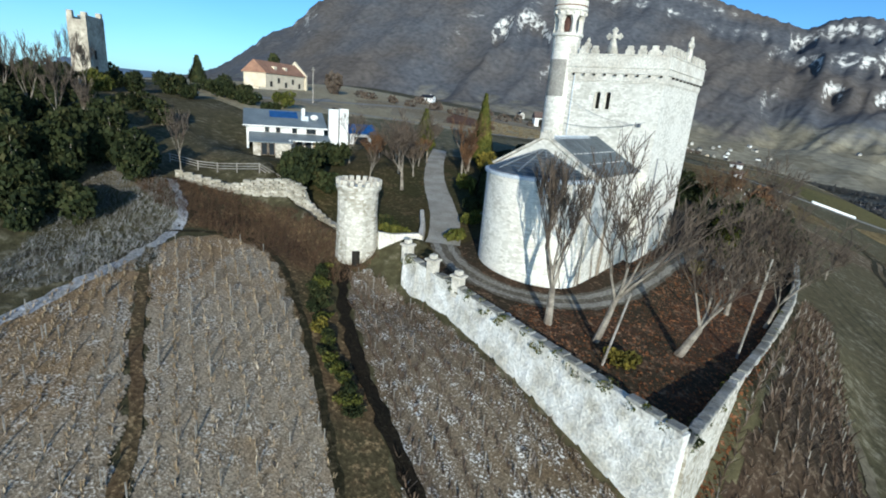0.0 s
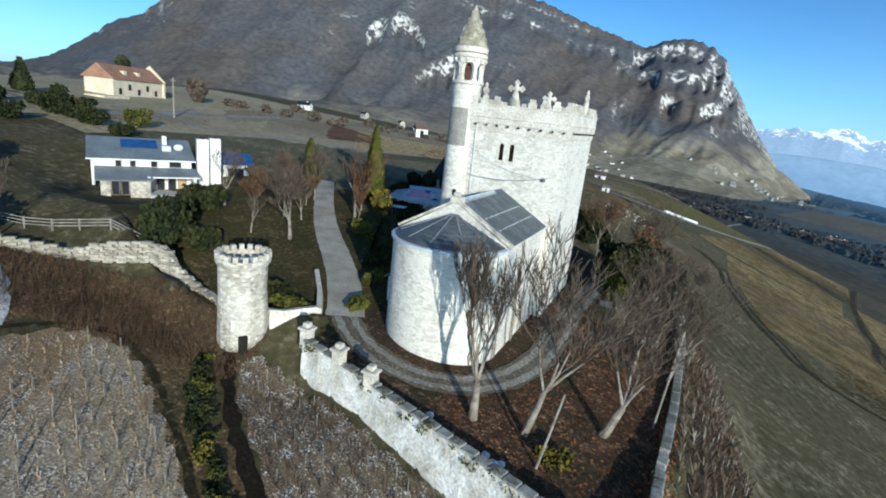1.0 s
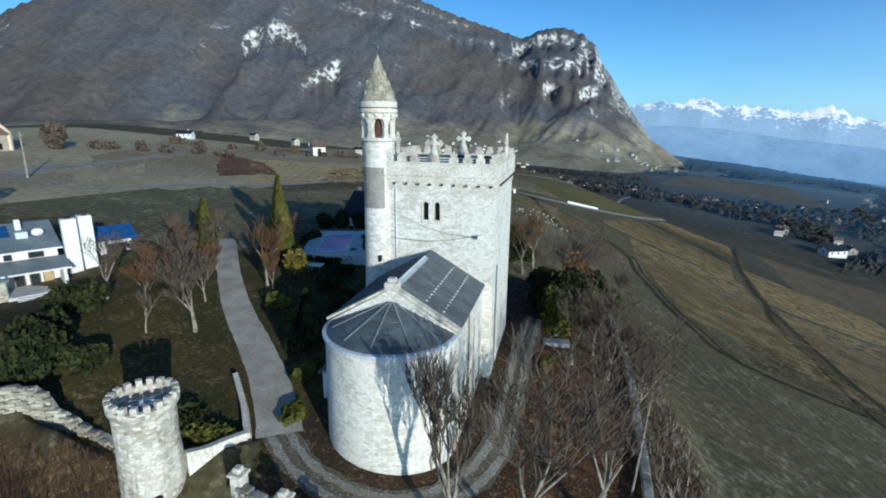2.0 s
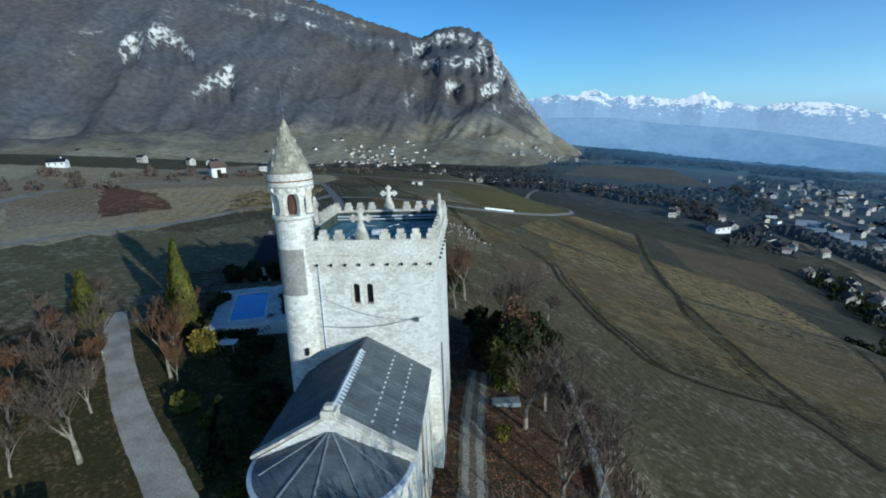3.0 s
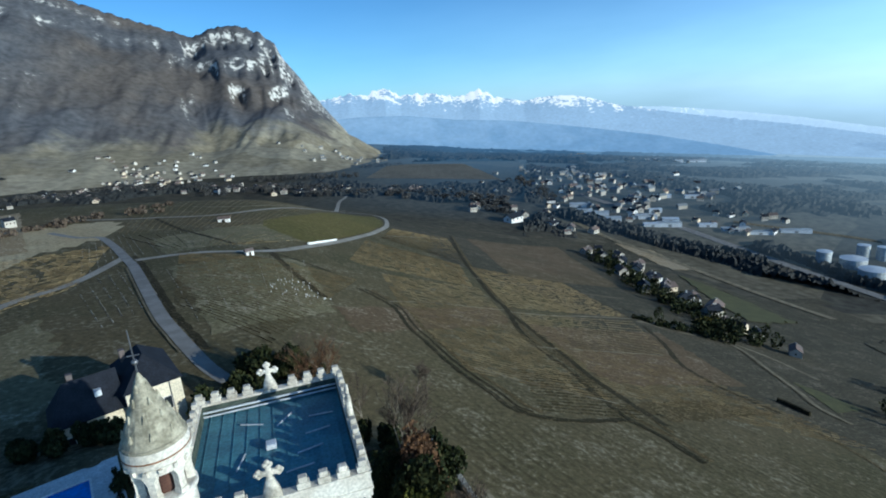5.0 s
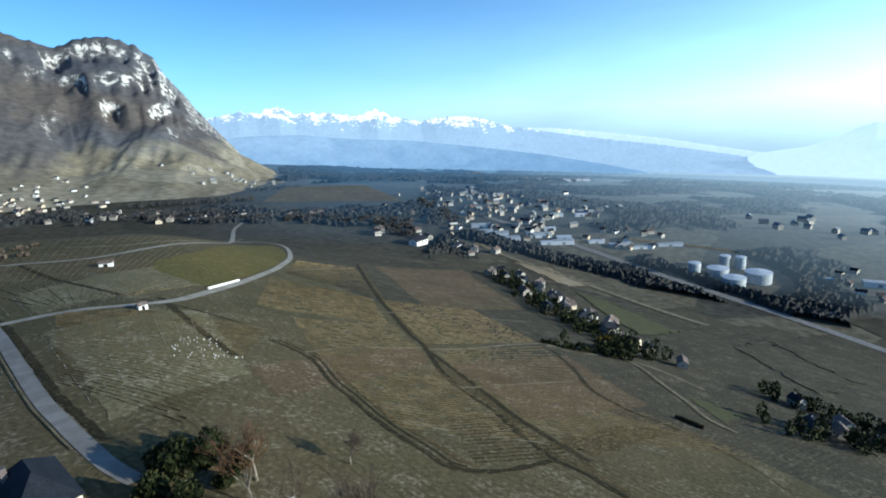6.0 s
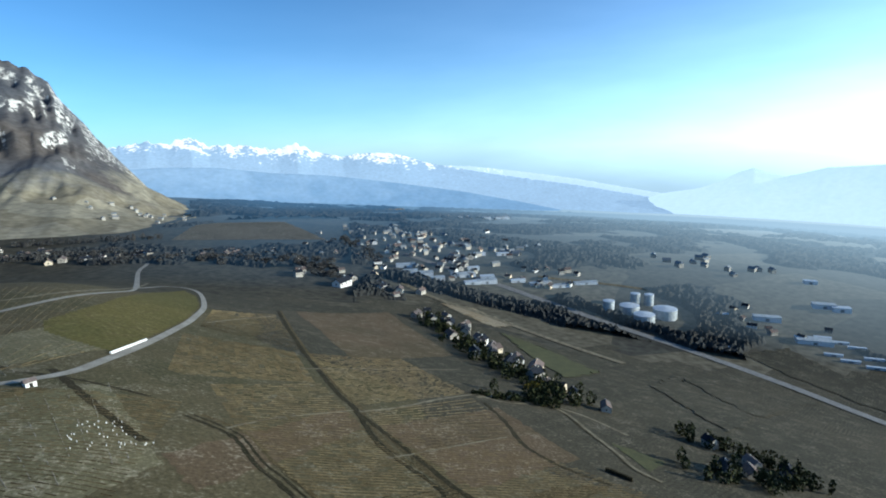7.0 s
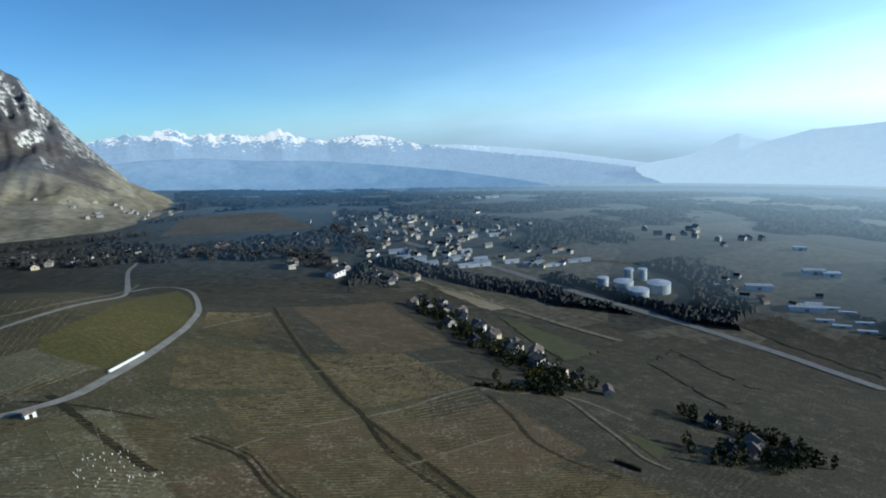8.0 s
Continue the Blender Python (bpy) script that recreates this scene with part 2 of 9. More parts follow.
def island_material(name, colours, rough=0.9, scale=0.8):
    """Leaves or stems that differ one from another: each takes its own tone from the given colours."""
    m = bpy.data.materials.new(name)
    m.use_nodes = True
    nt = m.node_tree
    N, L = nt.nodes.new, nt.links.new
    bsdf = nt.nodes["Principled BSDF"]
    bsdf.inputs["Roughness"].default_value = rough
    bsdf.inputs["Specular IOR Level"].default_value = 0.15
    geo = N("ShaderNodeNewGeometry")
    wide = N("ShaderNodeTexNoise")
    wide.inputs["Scale"].default_value, wide.inputs["Detail"].default_value = scale, 4
    L(geo.outputs["Position"], wide.inputs["Vector"])
    mixed = N("ShaderNodeMath")
    mixed.operation = "MULTIPLY_ADD"
    mixed.inputs[1].default_value = 0.52
    L(geo.outputs["Random Per Island"], mixed.inputs[0])
    span = N("ShaderNodeMapRange")
    span.inputs["From Min"].default_value, span.inputs["From Max"].default_value = 0.3, 0.7
    span.inputs["To Max"].default_value = 0.48
    L(wide.outputs["Fac"], span.inputs["Value"])
    L(span.outputs["Result"], mixed.inputs[2])
    ramp = N("ShaderNodeValToRGB")
    els = ramp.color_ramp.elements
    while len(els) < len(colours):
        els.new(0.5)
    for i, c in enumerate(colours):
        els[i].position, els[i].color = i / (len(colours) - 1), (*c, 1)
    L(mixed.outputs[0], ramp.inputs["Fac"])
    L(ramp.outputs["Color"], bsdf.inputs["Base Color"])
    return m


M["straw_mix"] = island_material("straw_mix", [(0.06, 0.04, 0.02), (0.19, 0.125, 0.065), (0.36, 0.27, 0.165), (0.58, 0.52, 0.43)], scale=0.16)
M["leaf_dark"] = island_material("leaf_dark", [(0.006, 0.010, 0.004), (0.016, 0.022, 0.008), (0.034, 0.040, 0.013), (0.065, 0.055, 0.022)], 0.8, 0.5)
M["leaf_olive"] = island_material("leaf_olive", [(0.018, 0.024, 0.006), (0.045, 0.052, 0.010), (0.09, 0.09, 0.017), (0.15, 0.135, 0.03)], 0.8, 0.5)
M["leaf_gold"] = island_material("leaf_gold", [(0.035, 0.033, 0.009), (0.09, 0.078, 0.015), (0.17, 0.135, 0.022), (0.27, 0.20, 0.035)], 0.8, 0.5)
M["leaf_rust"] = island_material("leaf_rust", [(0.03, 0.02, 0.012), (0.075, 0.042, 0.024), (0.13, 0.072, 0.038), (0.21, 0.115, 0.05)], 0.85, 0.5)
M["fallen"] = island_material("fallen", [(0.06, 0.025, 0.012), (0.14, 0.055, 0.022), (0.24, 0.10, 0.04), (0.40, 0.26, 0.17)], 0.9, 0.4)
M["scrub"] = island_material("scrub", [(0.03, 0.02, 0.014), (0.075, 0.046, 0.028), (0.14, 0.085, 0.05), (0.26, 0.17, 0.09)], 0.9, 0.2)
M["vine"] = island_material("vine", [(0.03, 0.02, 0.014), (0.075, 0.05, 0.034), (0.14, 0.10, 0.07), (0.34, 0.31, 0.27)], 0.9, 0.4)
M["frost"] = island_material("frost", [(0.09, 0.075, 0.055), (0.22, 0.20, 0.17), (0.40, 0.39, 0.37), (0.58, 0.58, 0.58)], 0.9, 0.4)
M["wood_far"] = island_material("wood_far", [(0.040, 0.042, 0.045), (0.056, 0.056, 0.056), (0.074, 0.071, 0.066), (0.100, 0.092, 0.080)], 0.95, 0.01)


def field_material(name, tones, patch=0.012, grain=0.9, row=2.1, row_depth=0.35, plot=0.014, turn=0.35, bump=0.25, harsh=0.4):
    """Winter farmland: wide drifts of four tones, a plot-wise change, faint planting rows, tufts and clods."""
    m = bpy.data.materials.new(name)
    m.use_nodes = True
    nt = m.node_tree
    N, L = nt.nodes.new, nt.links.new
    bsdf = nt.nodes["Principled BSDF"]
    bsdf.inputs["Roughness"].default_value = 0.97
    bsdf.inputs["Specular IOR Level"].default_value = 0.1
    geo = N("ShaderNodeNewGeometry")

    def op(kind, a, b=0.0, c=None):
        k = N("ShaderNodeMath")
        k.operation = kind
        for i, v in ((0, a), (1, b), (2, c)):
            if isinstance(v, (int, float)):
                k.inputs[i].default_value = v
            elif v is not None:
                L(v, k.inputs[i])
        return k.outputs[0]

    def cloud(scale, detail, rough=0.55):
        n = N("ShaderNodeTexNoise")
        n.inputs["Scale"].default_value, n.inputs["Detail"].default_value, n.inputs["Roughness"].default_value = scale, detail, rough
        L(geo.outputs["Position"], n.inputs["Vector"])
        return n.outputs["Fac"]

    def mix(f, a, b, mode="MIX"):
        k = N("ShaderNodeMix")
        k.data_type, k.blend_type = "RGBA", mode
        if isinstance(f, (int, float)):
            k.inputs[0].default_value = f
        else:
            L(f, k.inputs[0])
        for i, v in ((6, a), (7, b)):
            if isinstance(v, tuple):
                k.inputs[i].default_value = (*v, 1)
            else:
                L(v, k.inputs[i])
        return k.outputs[2]

    def span(v, a, b, lo=0.0, hi=1.0):
        k = N("ShaderNodeMapRange")
        for key, val in (("From Min", a), ("From Max", b), ("To Min", lo), ("To Max", hi)):
            k.inputs[key].default_value = val
        L(v, k.inputs["Value"])
        return k.outputs["Result"]

    sep = N("ShaderNodeSeparateXYZ")
    L(geo.outputs["Position"], sep.inputs[0])
    vor = N("ShaderNodeTexVoronoi")
    vor.inputs["Scale"].default_value = plot
    L(geo.outputs["Position"], vor.inputs["Vector"])
    cell = N("ShaderNodeSeparateColor")
    L(vor.outputs["Color"], cell.inputs["Color"])
    drift, mid, fine = cloud(patch, 6, 0.62), cloud(patch * 9, 6, 0.65), cloud(grain, 5, 0.7)
    col = mix(span(op("ADD", drift, op("MULTIPLY_ADD", cell.outputs[0], 0.14, -0.07)), 0.40, 0.58), tones[0], tones[1])
    col = mix(span(mid, 0.52, 0.68, 0.0, 0.85), col, tones[2])
    col = mix(span(op("MULTIPLY", fine, op("ADD", mid, 0.35)), 0.465, 0.585, 0.0, 0.8), col, tones[3])
    col = mix(1.0, col, span(fine, 0.3, 0.7, 1 - harsh, 1 + harsh), "MULTIPLY")
    if row:
        ang = op("MULTIPLY_ADD", op("GREATER_THAN", cell.outputs[1], 0.55), 1.35, turn)
        across = op("ADD", op("MULTIPLY", sep.outputs[0], op("COSINE", ang)), op("MULTIPLY", sep.outputs[1], op("SINE", ang)))
        wave = op("SINE", op("ADD", op("MULTIPLY", across, 6.283 / row), op("MULTIPLY", mid, 5.0)))
        line = span(wave, 0.1, 0.95, 1.0, 1.0 - row_depth)
        faint = op("MULTIPLY", span(cloud(0.05, 3), 0.4, 0.6), span(cell.outputs[2], 0.15, 0.5))
        col = mix(faint, col, mix(1.0, col, line, "MULTIPLY"))
    L(col, bsdf.inputs["Base Color"])
    rel = N("ShaderNodeBump")
    rel.inputs["Strength"].default_value, rel.inputs["Distance"].default_value = 0.8, bump
    L(fine, rel.inputs["Height"])
    L(rel.outputs["Normal"], bsdf.inputs["Normal"])
    return m


M["soil"] = field_material("soil", [(0.096, 0.078, 0.042), (0.076, 0.067, 0.034), (0.112, 0.093, 0.053), (0.170, 0.150, 0.102)], row_depth=0.3)
M["khaki"] = field_material("khaki", [(0.150, 0.130, 0.074), (0.122, 0.110, 0.060), (0.175, 0.150, 0.090), (0.26, 0.23, 0.16)], row_depth=0.4)
M["lawn"] = field_material("lawn", [(0.072, 0.055, 0.023), (0.050, 0.046, 0.018), (0.088, 0.060, 0.028), (0.14, 0.108, 0.054)], patch=0.05, grain=2.5, row=0, plot=0.05, bump=0.08)
M["hill_grass"] = field_material("hill_grass", [(0.118, 0.092, 0.050), (0.085, 0.074, 0.037), (0.145, 0.115, 0.066), (0.22, 0.18, 0.11)], patch=0.05, grain=2.0, row=0, plot=0.03, bump=0.08)
M["vine_soil"] = field_material("vine_soil", [(0.052, 0.034, 0.022), (0.038, 0.028, 0.018), (0.070, 0.046, 0.029), (0.13, 0.10, 0.07)], patch=0.09, grain=3.0, row=0, plot=0.05, bump=0.08)
M["yard"] = field_material("yard", [(0.075, 0.040, 0.024), (0.045, 0.035, 0.021), (0.10, 0.055, 0.032), (0.18, 0.12, 0.075)], patch=0.09, grain=3.0, row=0, plot=0.05, bump=0.08)
M["field_pale"] = field_material("field_pale", [(0.26, 0.175, 0.095), (0.31, 0.25, 0.175), (0.12, 0.083, 0.046), (0.56, 0.52, 0.45)], harsh=0.7, patch=0.07, grain=7.5, row=1.1, row_depth=0.25, plot=0.03, turn=0.55, bump=0.1)
M["field_brown"] = field_material("field_brown", [(0.115, 0.078, 0.042), (0.16, 0.125, 0.085), (0.062, 0.044, 0.025), (0.66, 0.65, 0.62)], harsh=0.7, patch=0.09, grain=7.5, row=0, plot=0.03, bump=0.1)
M["green_field"] = field_material("green_field", [(0.118, 0.098, 0.032), (0.096, 0.086, 0.027), (0.13, 0.10, 0.038), (0.15, 0.125, 0.055)], patch=0.015, grain=0.6, row=4.5, row_depth=0.15, plot=0.004)
M["track"] = field_material("track", [(0.036, 0.030, 0.016), (0.024, 0.021, 0.010), (0.055, 0.043, 0.023), (0.10, 0.08, 0.045)], patch=0.1, grain=2.0, row=0, plot=0.1)
M["lime_render"] = material("lime_render", (0.78, 0.76, 0.71), (0.50, 0.46, 0.38), 0.75, 0.92, 0.9, 0.09, fine=5.5, contrast=0.34, detail=9.0)
M["dry_field"] = field_material("dry_field", [(0.25, 0.19, 0.11), (0.30, 0.25, 0.17), (0.17, 0.125, 0.07), (0.40, 0.34, 0.24)], patch=0.03, grain=1.2, row=2.4, row_depth=0.3, plot=0.02)
M["field_brown_far"] = field_material("field_brown_far", [(0.150, 0.136, 0.108), (0.120, 0.112, 0.090), (0.175, 0.160, 0.128), (0.23, 0.21, 0.17)], patch=0.01, grain=0.3, row=7.0, row_depth=0.3, plot=0.006)
M["red_field"] = field_material("red_field", [(0.15, 0.075, 0.045), (0.115, 0.062, 0.036), (0.17, 0.10, 0.06), (0.24, 0.17, 0.11)], patch=0.03, grain=1.2, row=2.4, row_depth=0.3, plot=0.02)
M["frost_ground"] = field_material("frost_ground", [(0.34, 0.33, 0.31), (0.42, 0.42, 0.42), (0.24, 0.21, 0.17), (0.55, 0.55, 0.55)], patch=0.15, grain=4.0, row=0, plot=0.1, bump=0.06)
M["verge"] = field_material("verge", [(0.085, 0.062, 0.03), (0.065, 0.05, 0.022), (0.11, 0.085, 0.045), (0.2, 0.16, 0.09)], patch=0.08, grain=1.5, row=0, plot=0.1)
M["pasture"] = field_material("pasture", [(0.34, 0.275, 0.165), (0.39, 0.33, 0.21), (0.25, 0.20, 0.115), (0.38, 0.32, 0.21)], patch=0.022, grain=0.8, row=3.0, row_depth=0.3, plot=0.016)
M["rut"] = field_material("rut", [(0.22, 0.20, 0.165), (0.28, 0.26, 0.22), (0.12, 0.10, 0.075), (0.36, 0.34, 0.3)], patch=0.25, grain=5.0, row=0, plot=0.2, bump=0.03)
M["drive_wet"] = field_material("drive_wet", [(0.10, 0.085, 0.062), (0.14, 0.12, 0.09), (0.06, 0.045, 0.03), (0.24, 0.22, 0.18)], patch=0.2, grain=5.0, row=0, plot=0.2, bump=0.04)
M["ditch_shade"] = field_material("ditch_shade", [(0.012, 0.010, 0.007), (0.018, 0.014, 0.009), (0.010, 0.009, 0.007), (0.03, 0.025, 0.015)], patch=0.3, grain=4.0, row=0, plot=0.2)
M["soil_red"] = field_material("soil_red", [(0.112, 0.079, 0.046), (0.090, 0.069, 0.038), (0.130, 0.094, 0.056), (0.215, 0.178, 0.125)], row_depth=0.4)
M["soil_low"] = field_material("soil_low", [(0.066, 0.057, 0.037), (0.052, 0.047, 0.031), (0.080, 0.069, 0.047), (0.140, 0.123, 0.088)], row_depth=0.35)
M["scrub_ground"] = field_material("scrub_ground", [(0.105, 0.068, 0.036), (0.075, 0.06, 0.03), (0.14, 0.09, 0.045), (0.24, 0.17, 0.09)], harsh=0.6, patch=0.12, grain=4.0, row=0, plot=0.1, bump=0.1)
# the lie of the land
WALL_LINE = [(-1.2, -20.6), (5.3, -22.0), (11.5, -23.8), (18.0, -25.7), (23.4, -27.0), (24.0, -16.0), (24.6, -7.0), (25.1, 7.0), (25.0, 16.0), (23.6, 31.0), (16, 46),
             (0, 60), (-40, 62), (-75, 40), (-75, -12), (-30, -15.5), (-20.5, -19.0), (-9.0, -20.6), (-6.5, -18.6), (-3.0, -16.4)]


def softplus(u, s):
    return s * np.logaddexp(0.0, u / s)


def step01(u, a, b):
    k = np.clip((u - a) / (b - a), 0.0, 1.0)
    return k * k * (3 - 2 * k)


def inside_distance(x, y, line):
    """Signed distance to a closed line, positive inside."""
    x, y = np.asarray(x, float), np.asarray(y, float)
    best, odd = np.full(x.shape, 1e9), np.zeros(x.shape, bool)
    for (ax, ay), (bx, by) in zip(line, line[1:] + line[:1]):
        k = np.clip(((x - ax) * (bx - ax) + (y - ay) * (by - ay)) / ((bx - ax) ** 2 + (by - ay) ** 2), 0, 1)
        best = np.minimum(best, np.hypot(x - ax - k * (bx - ax), y - ay - k * (by - ay)))
        cross = (ay > y) != (by > y)
        at = ax + (y - ay) * (bx - ax) / ((by - ay) if by != ay else 1e-9)
        odd ^= cross & (x < at)
    return np.where(odd, best, -best)


def land(x, y):
    """Height of the ground at x, y."""
    x, y = np.asarray(x, float), np.asarray(y, float)
    near = -17.2 - 0.385 * softplus(x, 12) + 0.106 * softplus(-x, 20) - 0.125 * softplus(-x - 90 - 0.73 * np.maximum(y + 16, 0), 9) - 0.045 * y + 0.075 * softplus(x - 130, 40)
    near += 2.0 * np.exp(-((x + 6) / 34) ** 2 - ((y - 125) / 70) ** 2)
    near -= 3.8 * np.exp(-((x + 45) / 16) ** 2 - ((y + 6) / 14) ** 2)
    front = step01(-y, 14, 24) * np.exp(-np.maximum(-x - 20, 0) / 25) * np.exp(-np.maximum(x - 40, 0) / 40)
    near -= 4.6 * front + 0.03 * np.maximum(-y - 20, 0)
    rim = inside_distance(x, y, WALL_LINE)
    bank = step01(rim, -9.0, -0.5) * (1 - step01(y, 10, 34))
    near += 3.9 * (1 - np.exp(-np.maximum(x, 0) / 9)) * bank
    yard = -18.1 - 0.19 * softplus(x, 5) + 0.11 * (y + 12) / (1 + np.exp(np.clip(x / 5, -30, 30)))
    w = step01(rim, -0.15, 0.25) * step01(x, -34, -14) * (1 - step01(y, 30, 44))
    near = near * (1 - w) + yard * w
    r, az = np.hypot(x - 5, y + 15), np.degrees(np.arctan2(x - 5, y + 15))
    az = np.clip(az, -95, 95)
    near_h = -1.45 - 0.049 * az
    far_h = np.interp(az, (-95, -60, -40, -20, 0, 11, 22.5, 35, 47, 59, 95), (-1.5, -0.9, 0.3, -0.5, -2.0, -3.0, -4.35, -5.4, -6.15, -6.7, -7.6))
    horizon = np.radians(near_h + (far_h - near_h) * step01(r, 900, 3000))
    far = 24 + r * np.tan(horizon) - 135 * (1 - r / 4700)
    k = step01(r, 330, 900)
    return near * (1 - k) + far * k


# ---- mesh helpers ----
def part(name, bm, mat, parent=None, label="", smooth=False):
    """Links a bmesh as one mesh object, under parent if given."""
    me = bpy.data.meshes.new(name)
    bm.normal_update()
    bm.to_mesh(me)
    bm.free()
    return mesh_part(name, me, mat, parent, label, smooth)


def mesh_part(name, me, mat, parent=None, label="", smooth=False):
    if not me.materials:
        me.materials.append(M[mat] if isinstance(mat, str) else mat)
    if smooth:
        me.polygons.foreach_set("use_smooth", [True] * len(me.polygons))
    ob = new(name, me)
    if parent:
        ob.parent = parent
    if label:
        ob["label"] = label
    return ob


def soup(name, verts, faces, mat, parent=None, label="", smooth=False):
    me = bpy.data.meshes.new(name)
    me.from_pydata([tuple(map(float, v)) for v in verts], [], faces)
    me.update()
    return mesh_part(name, me, mat, parent, label, smooth)


def thing(name, at, label, category, group="", kind="", rz=0.0):
    ob = new(name)
    ob.matrix_world = pose(*at, 0, 0, rz)
    return tagged(ob, label, category, group, kind)


def box(bm, x0, x1, y0, y1, z0, z1, bevel=0.0, m=None):
    got = bmesh.ops.create_cube(bm, size=1, matrix=Matrix.LocRotScale(((x0 + x1) / 2, (y0 + y1) / 2, (z0 + z1) / 2), None, (x1 - x0, y1 - y0, z1 - z0)))
    vs = got["verts"]
    if bevel:
        es = {e for v in vs for e in v.link_edges}
        r = bmesh.ops.bevel(bm, geom=list(es), offset=bevel, segments=1, affect="EDGES", clamp_overlap=True)
        vs = list({v for f in r["faces"] for v in f.verts} | {v for v in vs if v.is_valid})
    if m is not None:
        bmesh.ops.transform(bm, matrix=m, verts=vs)
    return vs


def boxed(x0, x1, y0, y1, z0, z1, bevel=0.0, m=None):
    bm = bmesh.new()
    box(bm, x0, x1, y0, y1, z0, z1, bevel, m)
    return bm


def lathe(bm, profile, n=32, a0=0.0, a1=2 * math.pi, cx=0.0, cy=0.0):
    """Turns (radius, z) pairs round the upright axis."""
    full = abs(a1 - a0 - 2 * math.pi) < 1e-6
    k = n if full else n + 1
    rings = [[bm.verts.new((cx + r * math.cos(a0 + (a1 - a0) * i / n), cy + r * math.sin(a0 + (a1 - a0) * i / n), z)) for i in range(k)] for r, z in profile]
    for a, b in zip(rings, rings[1:]):
        for i in range(n):
            j = (i + 1) % k
            bm.faces.new((a[i], a[j], b[j], b[i]))
    return rings


def lookup(x0, x1, y0, y1, step):
    """A quick table of the land's height, read between its points."""
    xs, ys = np.arange(x0, x1 + step, step), np.arange(y0, y1 + step, step)
    table = land(*np.meshgrid(xs, ys)).tolist()

    def read(x, y):
        u, v = (x - x0) / step, (y - y0) / step
        i, j = int(u), int(v)
        u, v = u - i, v - j
        return (table[j][i] * (1 - u) + table[j][i + 1] * u) * (1 - v) + (table[j + 1][i] * (1 - u) + table[j + 1][i + 1] * u) * v
    return read


near_land, wide_land = lookup(-60, 60, -62, 62, 0.25), lookup(-320, 720, -110, 1120, 4.0)


def ground(x, y):
    if -59 < x < 59 and -61 < y < 61:
        return near_land(x, y)
    if -310 < x < 710 and -100 < y < 1110:
        return wide_land(x, y)
    return float(land(x, y))


def strip(name, pts, width, mat, lift=0.06, kind="structure", label="", category="", step=2.5, edge=0.0, seed=1):
    """A road or track laid on the land along a line of points, with a slightly wavering edge."""
    rnd = random.Random(seed)
    line = []
    P = [Vector((*p, 0)) for p in pts]
    for i in range(len(P) - 1):
        p0, p1, p2, p3 = P[max(i - 1, 0)], P[i], P[i + 1], P[min(i + 2, len(P) - 1)]
        n = max(2, int((p2 - p1).length / step))
        for j in range(n):
            t = j / n
            line.append(0.5 * ((2 * p1) + (p2 - p0) * t + (2 * p0 - 5 * p1 + 4 * p2 - p3) * t * t + (3 * p1 - p0 - 3 * p2 + p3) * t ** 3))
    line.append(P[-1])
    verts, faces, cols = [], [], 5
    for i, p in enumerate(line):
        d = (line[min(i + 1, len(line) - 1)] - line[max(i - 1, 0)]).normalized()
        nrm = Vector((-d.y, d.x, 0))
        f = i / max(1, len(line) - 1)
        w = (width[0] * (1 - f) + width[1] * f) if isinstance(width, tuple) else width
        for c in range(cols):
            o = (c / (cols - 1) - 0.5) * w
            if c in (0, cols - 1):
                o += rnd.uniform(-edge, edge)
            q = p + nrm * o
            verts.append((q.x, q.y, ground(q.x, q.y) + lift))
    for i in range(len(line) - 1):
        for c in range(cols - 1):
            a = i * cols + c
            faces.append((a, a + 1, a + cols + 1, a + cols))
    return tagged(soup(name, verts, faces, mat, smooth=True), label, category, kind=kind)


# ---- the ground ----
def axis(lo, hi, fine_lo, fine_hi, fine, grow):
    a = list(np.arange(fine_lo, fine_hi + 1e-6, fine))
    s, v = fine, fine_hi
    while v < hi:
        s = min(s * grow, 160)
        v += s
        a.append(v)
    s, v = fine, fine_lo
    while v > lo:
        s = min(s * grow, 160)
        v -= s
        a.insert(0, v)
    return np.array(a)


gx, gy = axis(-4700, 4700, -42, 44, 0.55, 1.045), axis(-600, 4800, -50, 46, 0.55, 1.035)
GX, GY = np.meshgrid(gx, gy)
GZ = land(GX, GY)
GV = np.stack([GX, GY, GZ], -1).reshape(-1, 3)
nx, ny = len(gx), len(gy)
GF = [(j * nx + i, j * nx + i + 1, (j + 1) * nx + i + 1, (j + 1) * nx + i) for j in range(ny - 1) for i in range(nx - 1)]


def drape(name, inside, x0, x1, y0, y1, step, mat, lift, label, category):
    """A patch of other ground laid on the land wherever inside(x, y) holds."""
    xs, ys = np.arange(x0, x1 + 1e-6, step), np.arange(y0, y1 + 1e-6, step)
    X, Y = np.meshgrid(xs, ys)
    keep_ = inside(X + 0.5 * step, Y + 0.5 * step)
    Z = land(X, Y) + lift
    n = len(xs)
    verts = np.stack([X, Y, Z], -1).reshape(-1, 3)
    faces = [(j * n + i, j * n + i + 1, (j + 1) * n + i + 1, (j + 1) * n + i) for j in range(len(ys) - 1) for i in range(n - 1) if keep_[j, i]]
    used, inv = np.unique(np.array(faces), return_inverse=True)
    return tagged(soup(name, verts[used], inv.reshape(-1, 4).tolist(), mat, smooth=True), label, category, kind="structure")


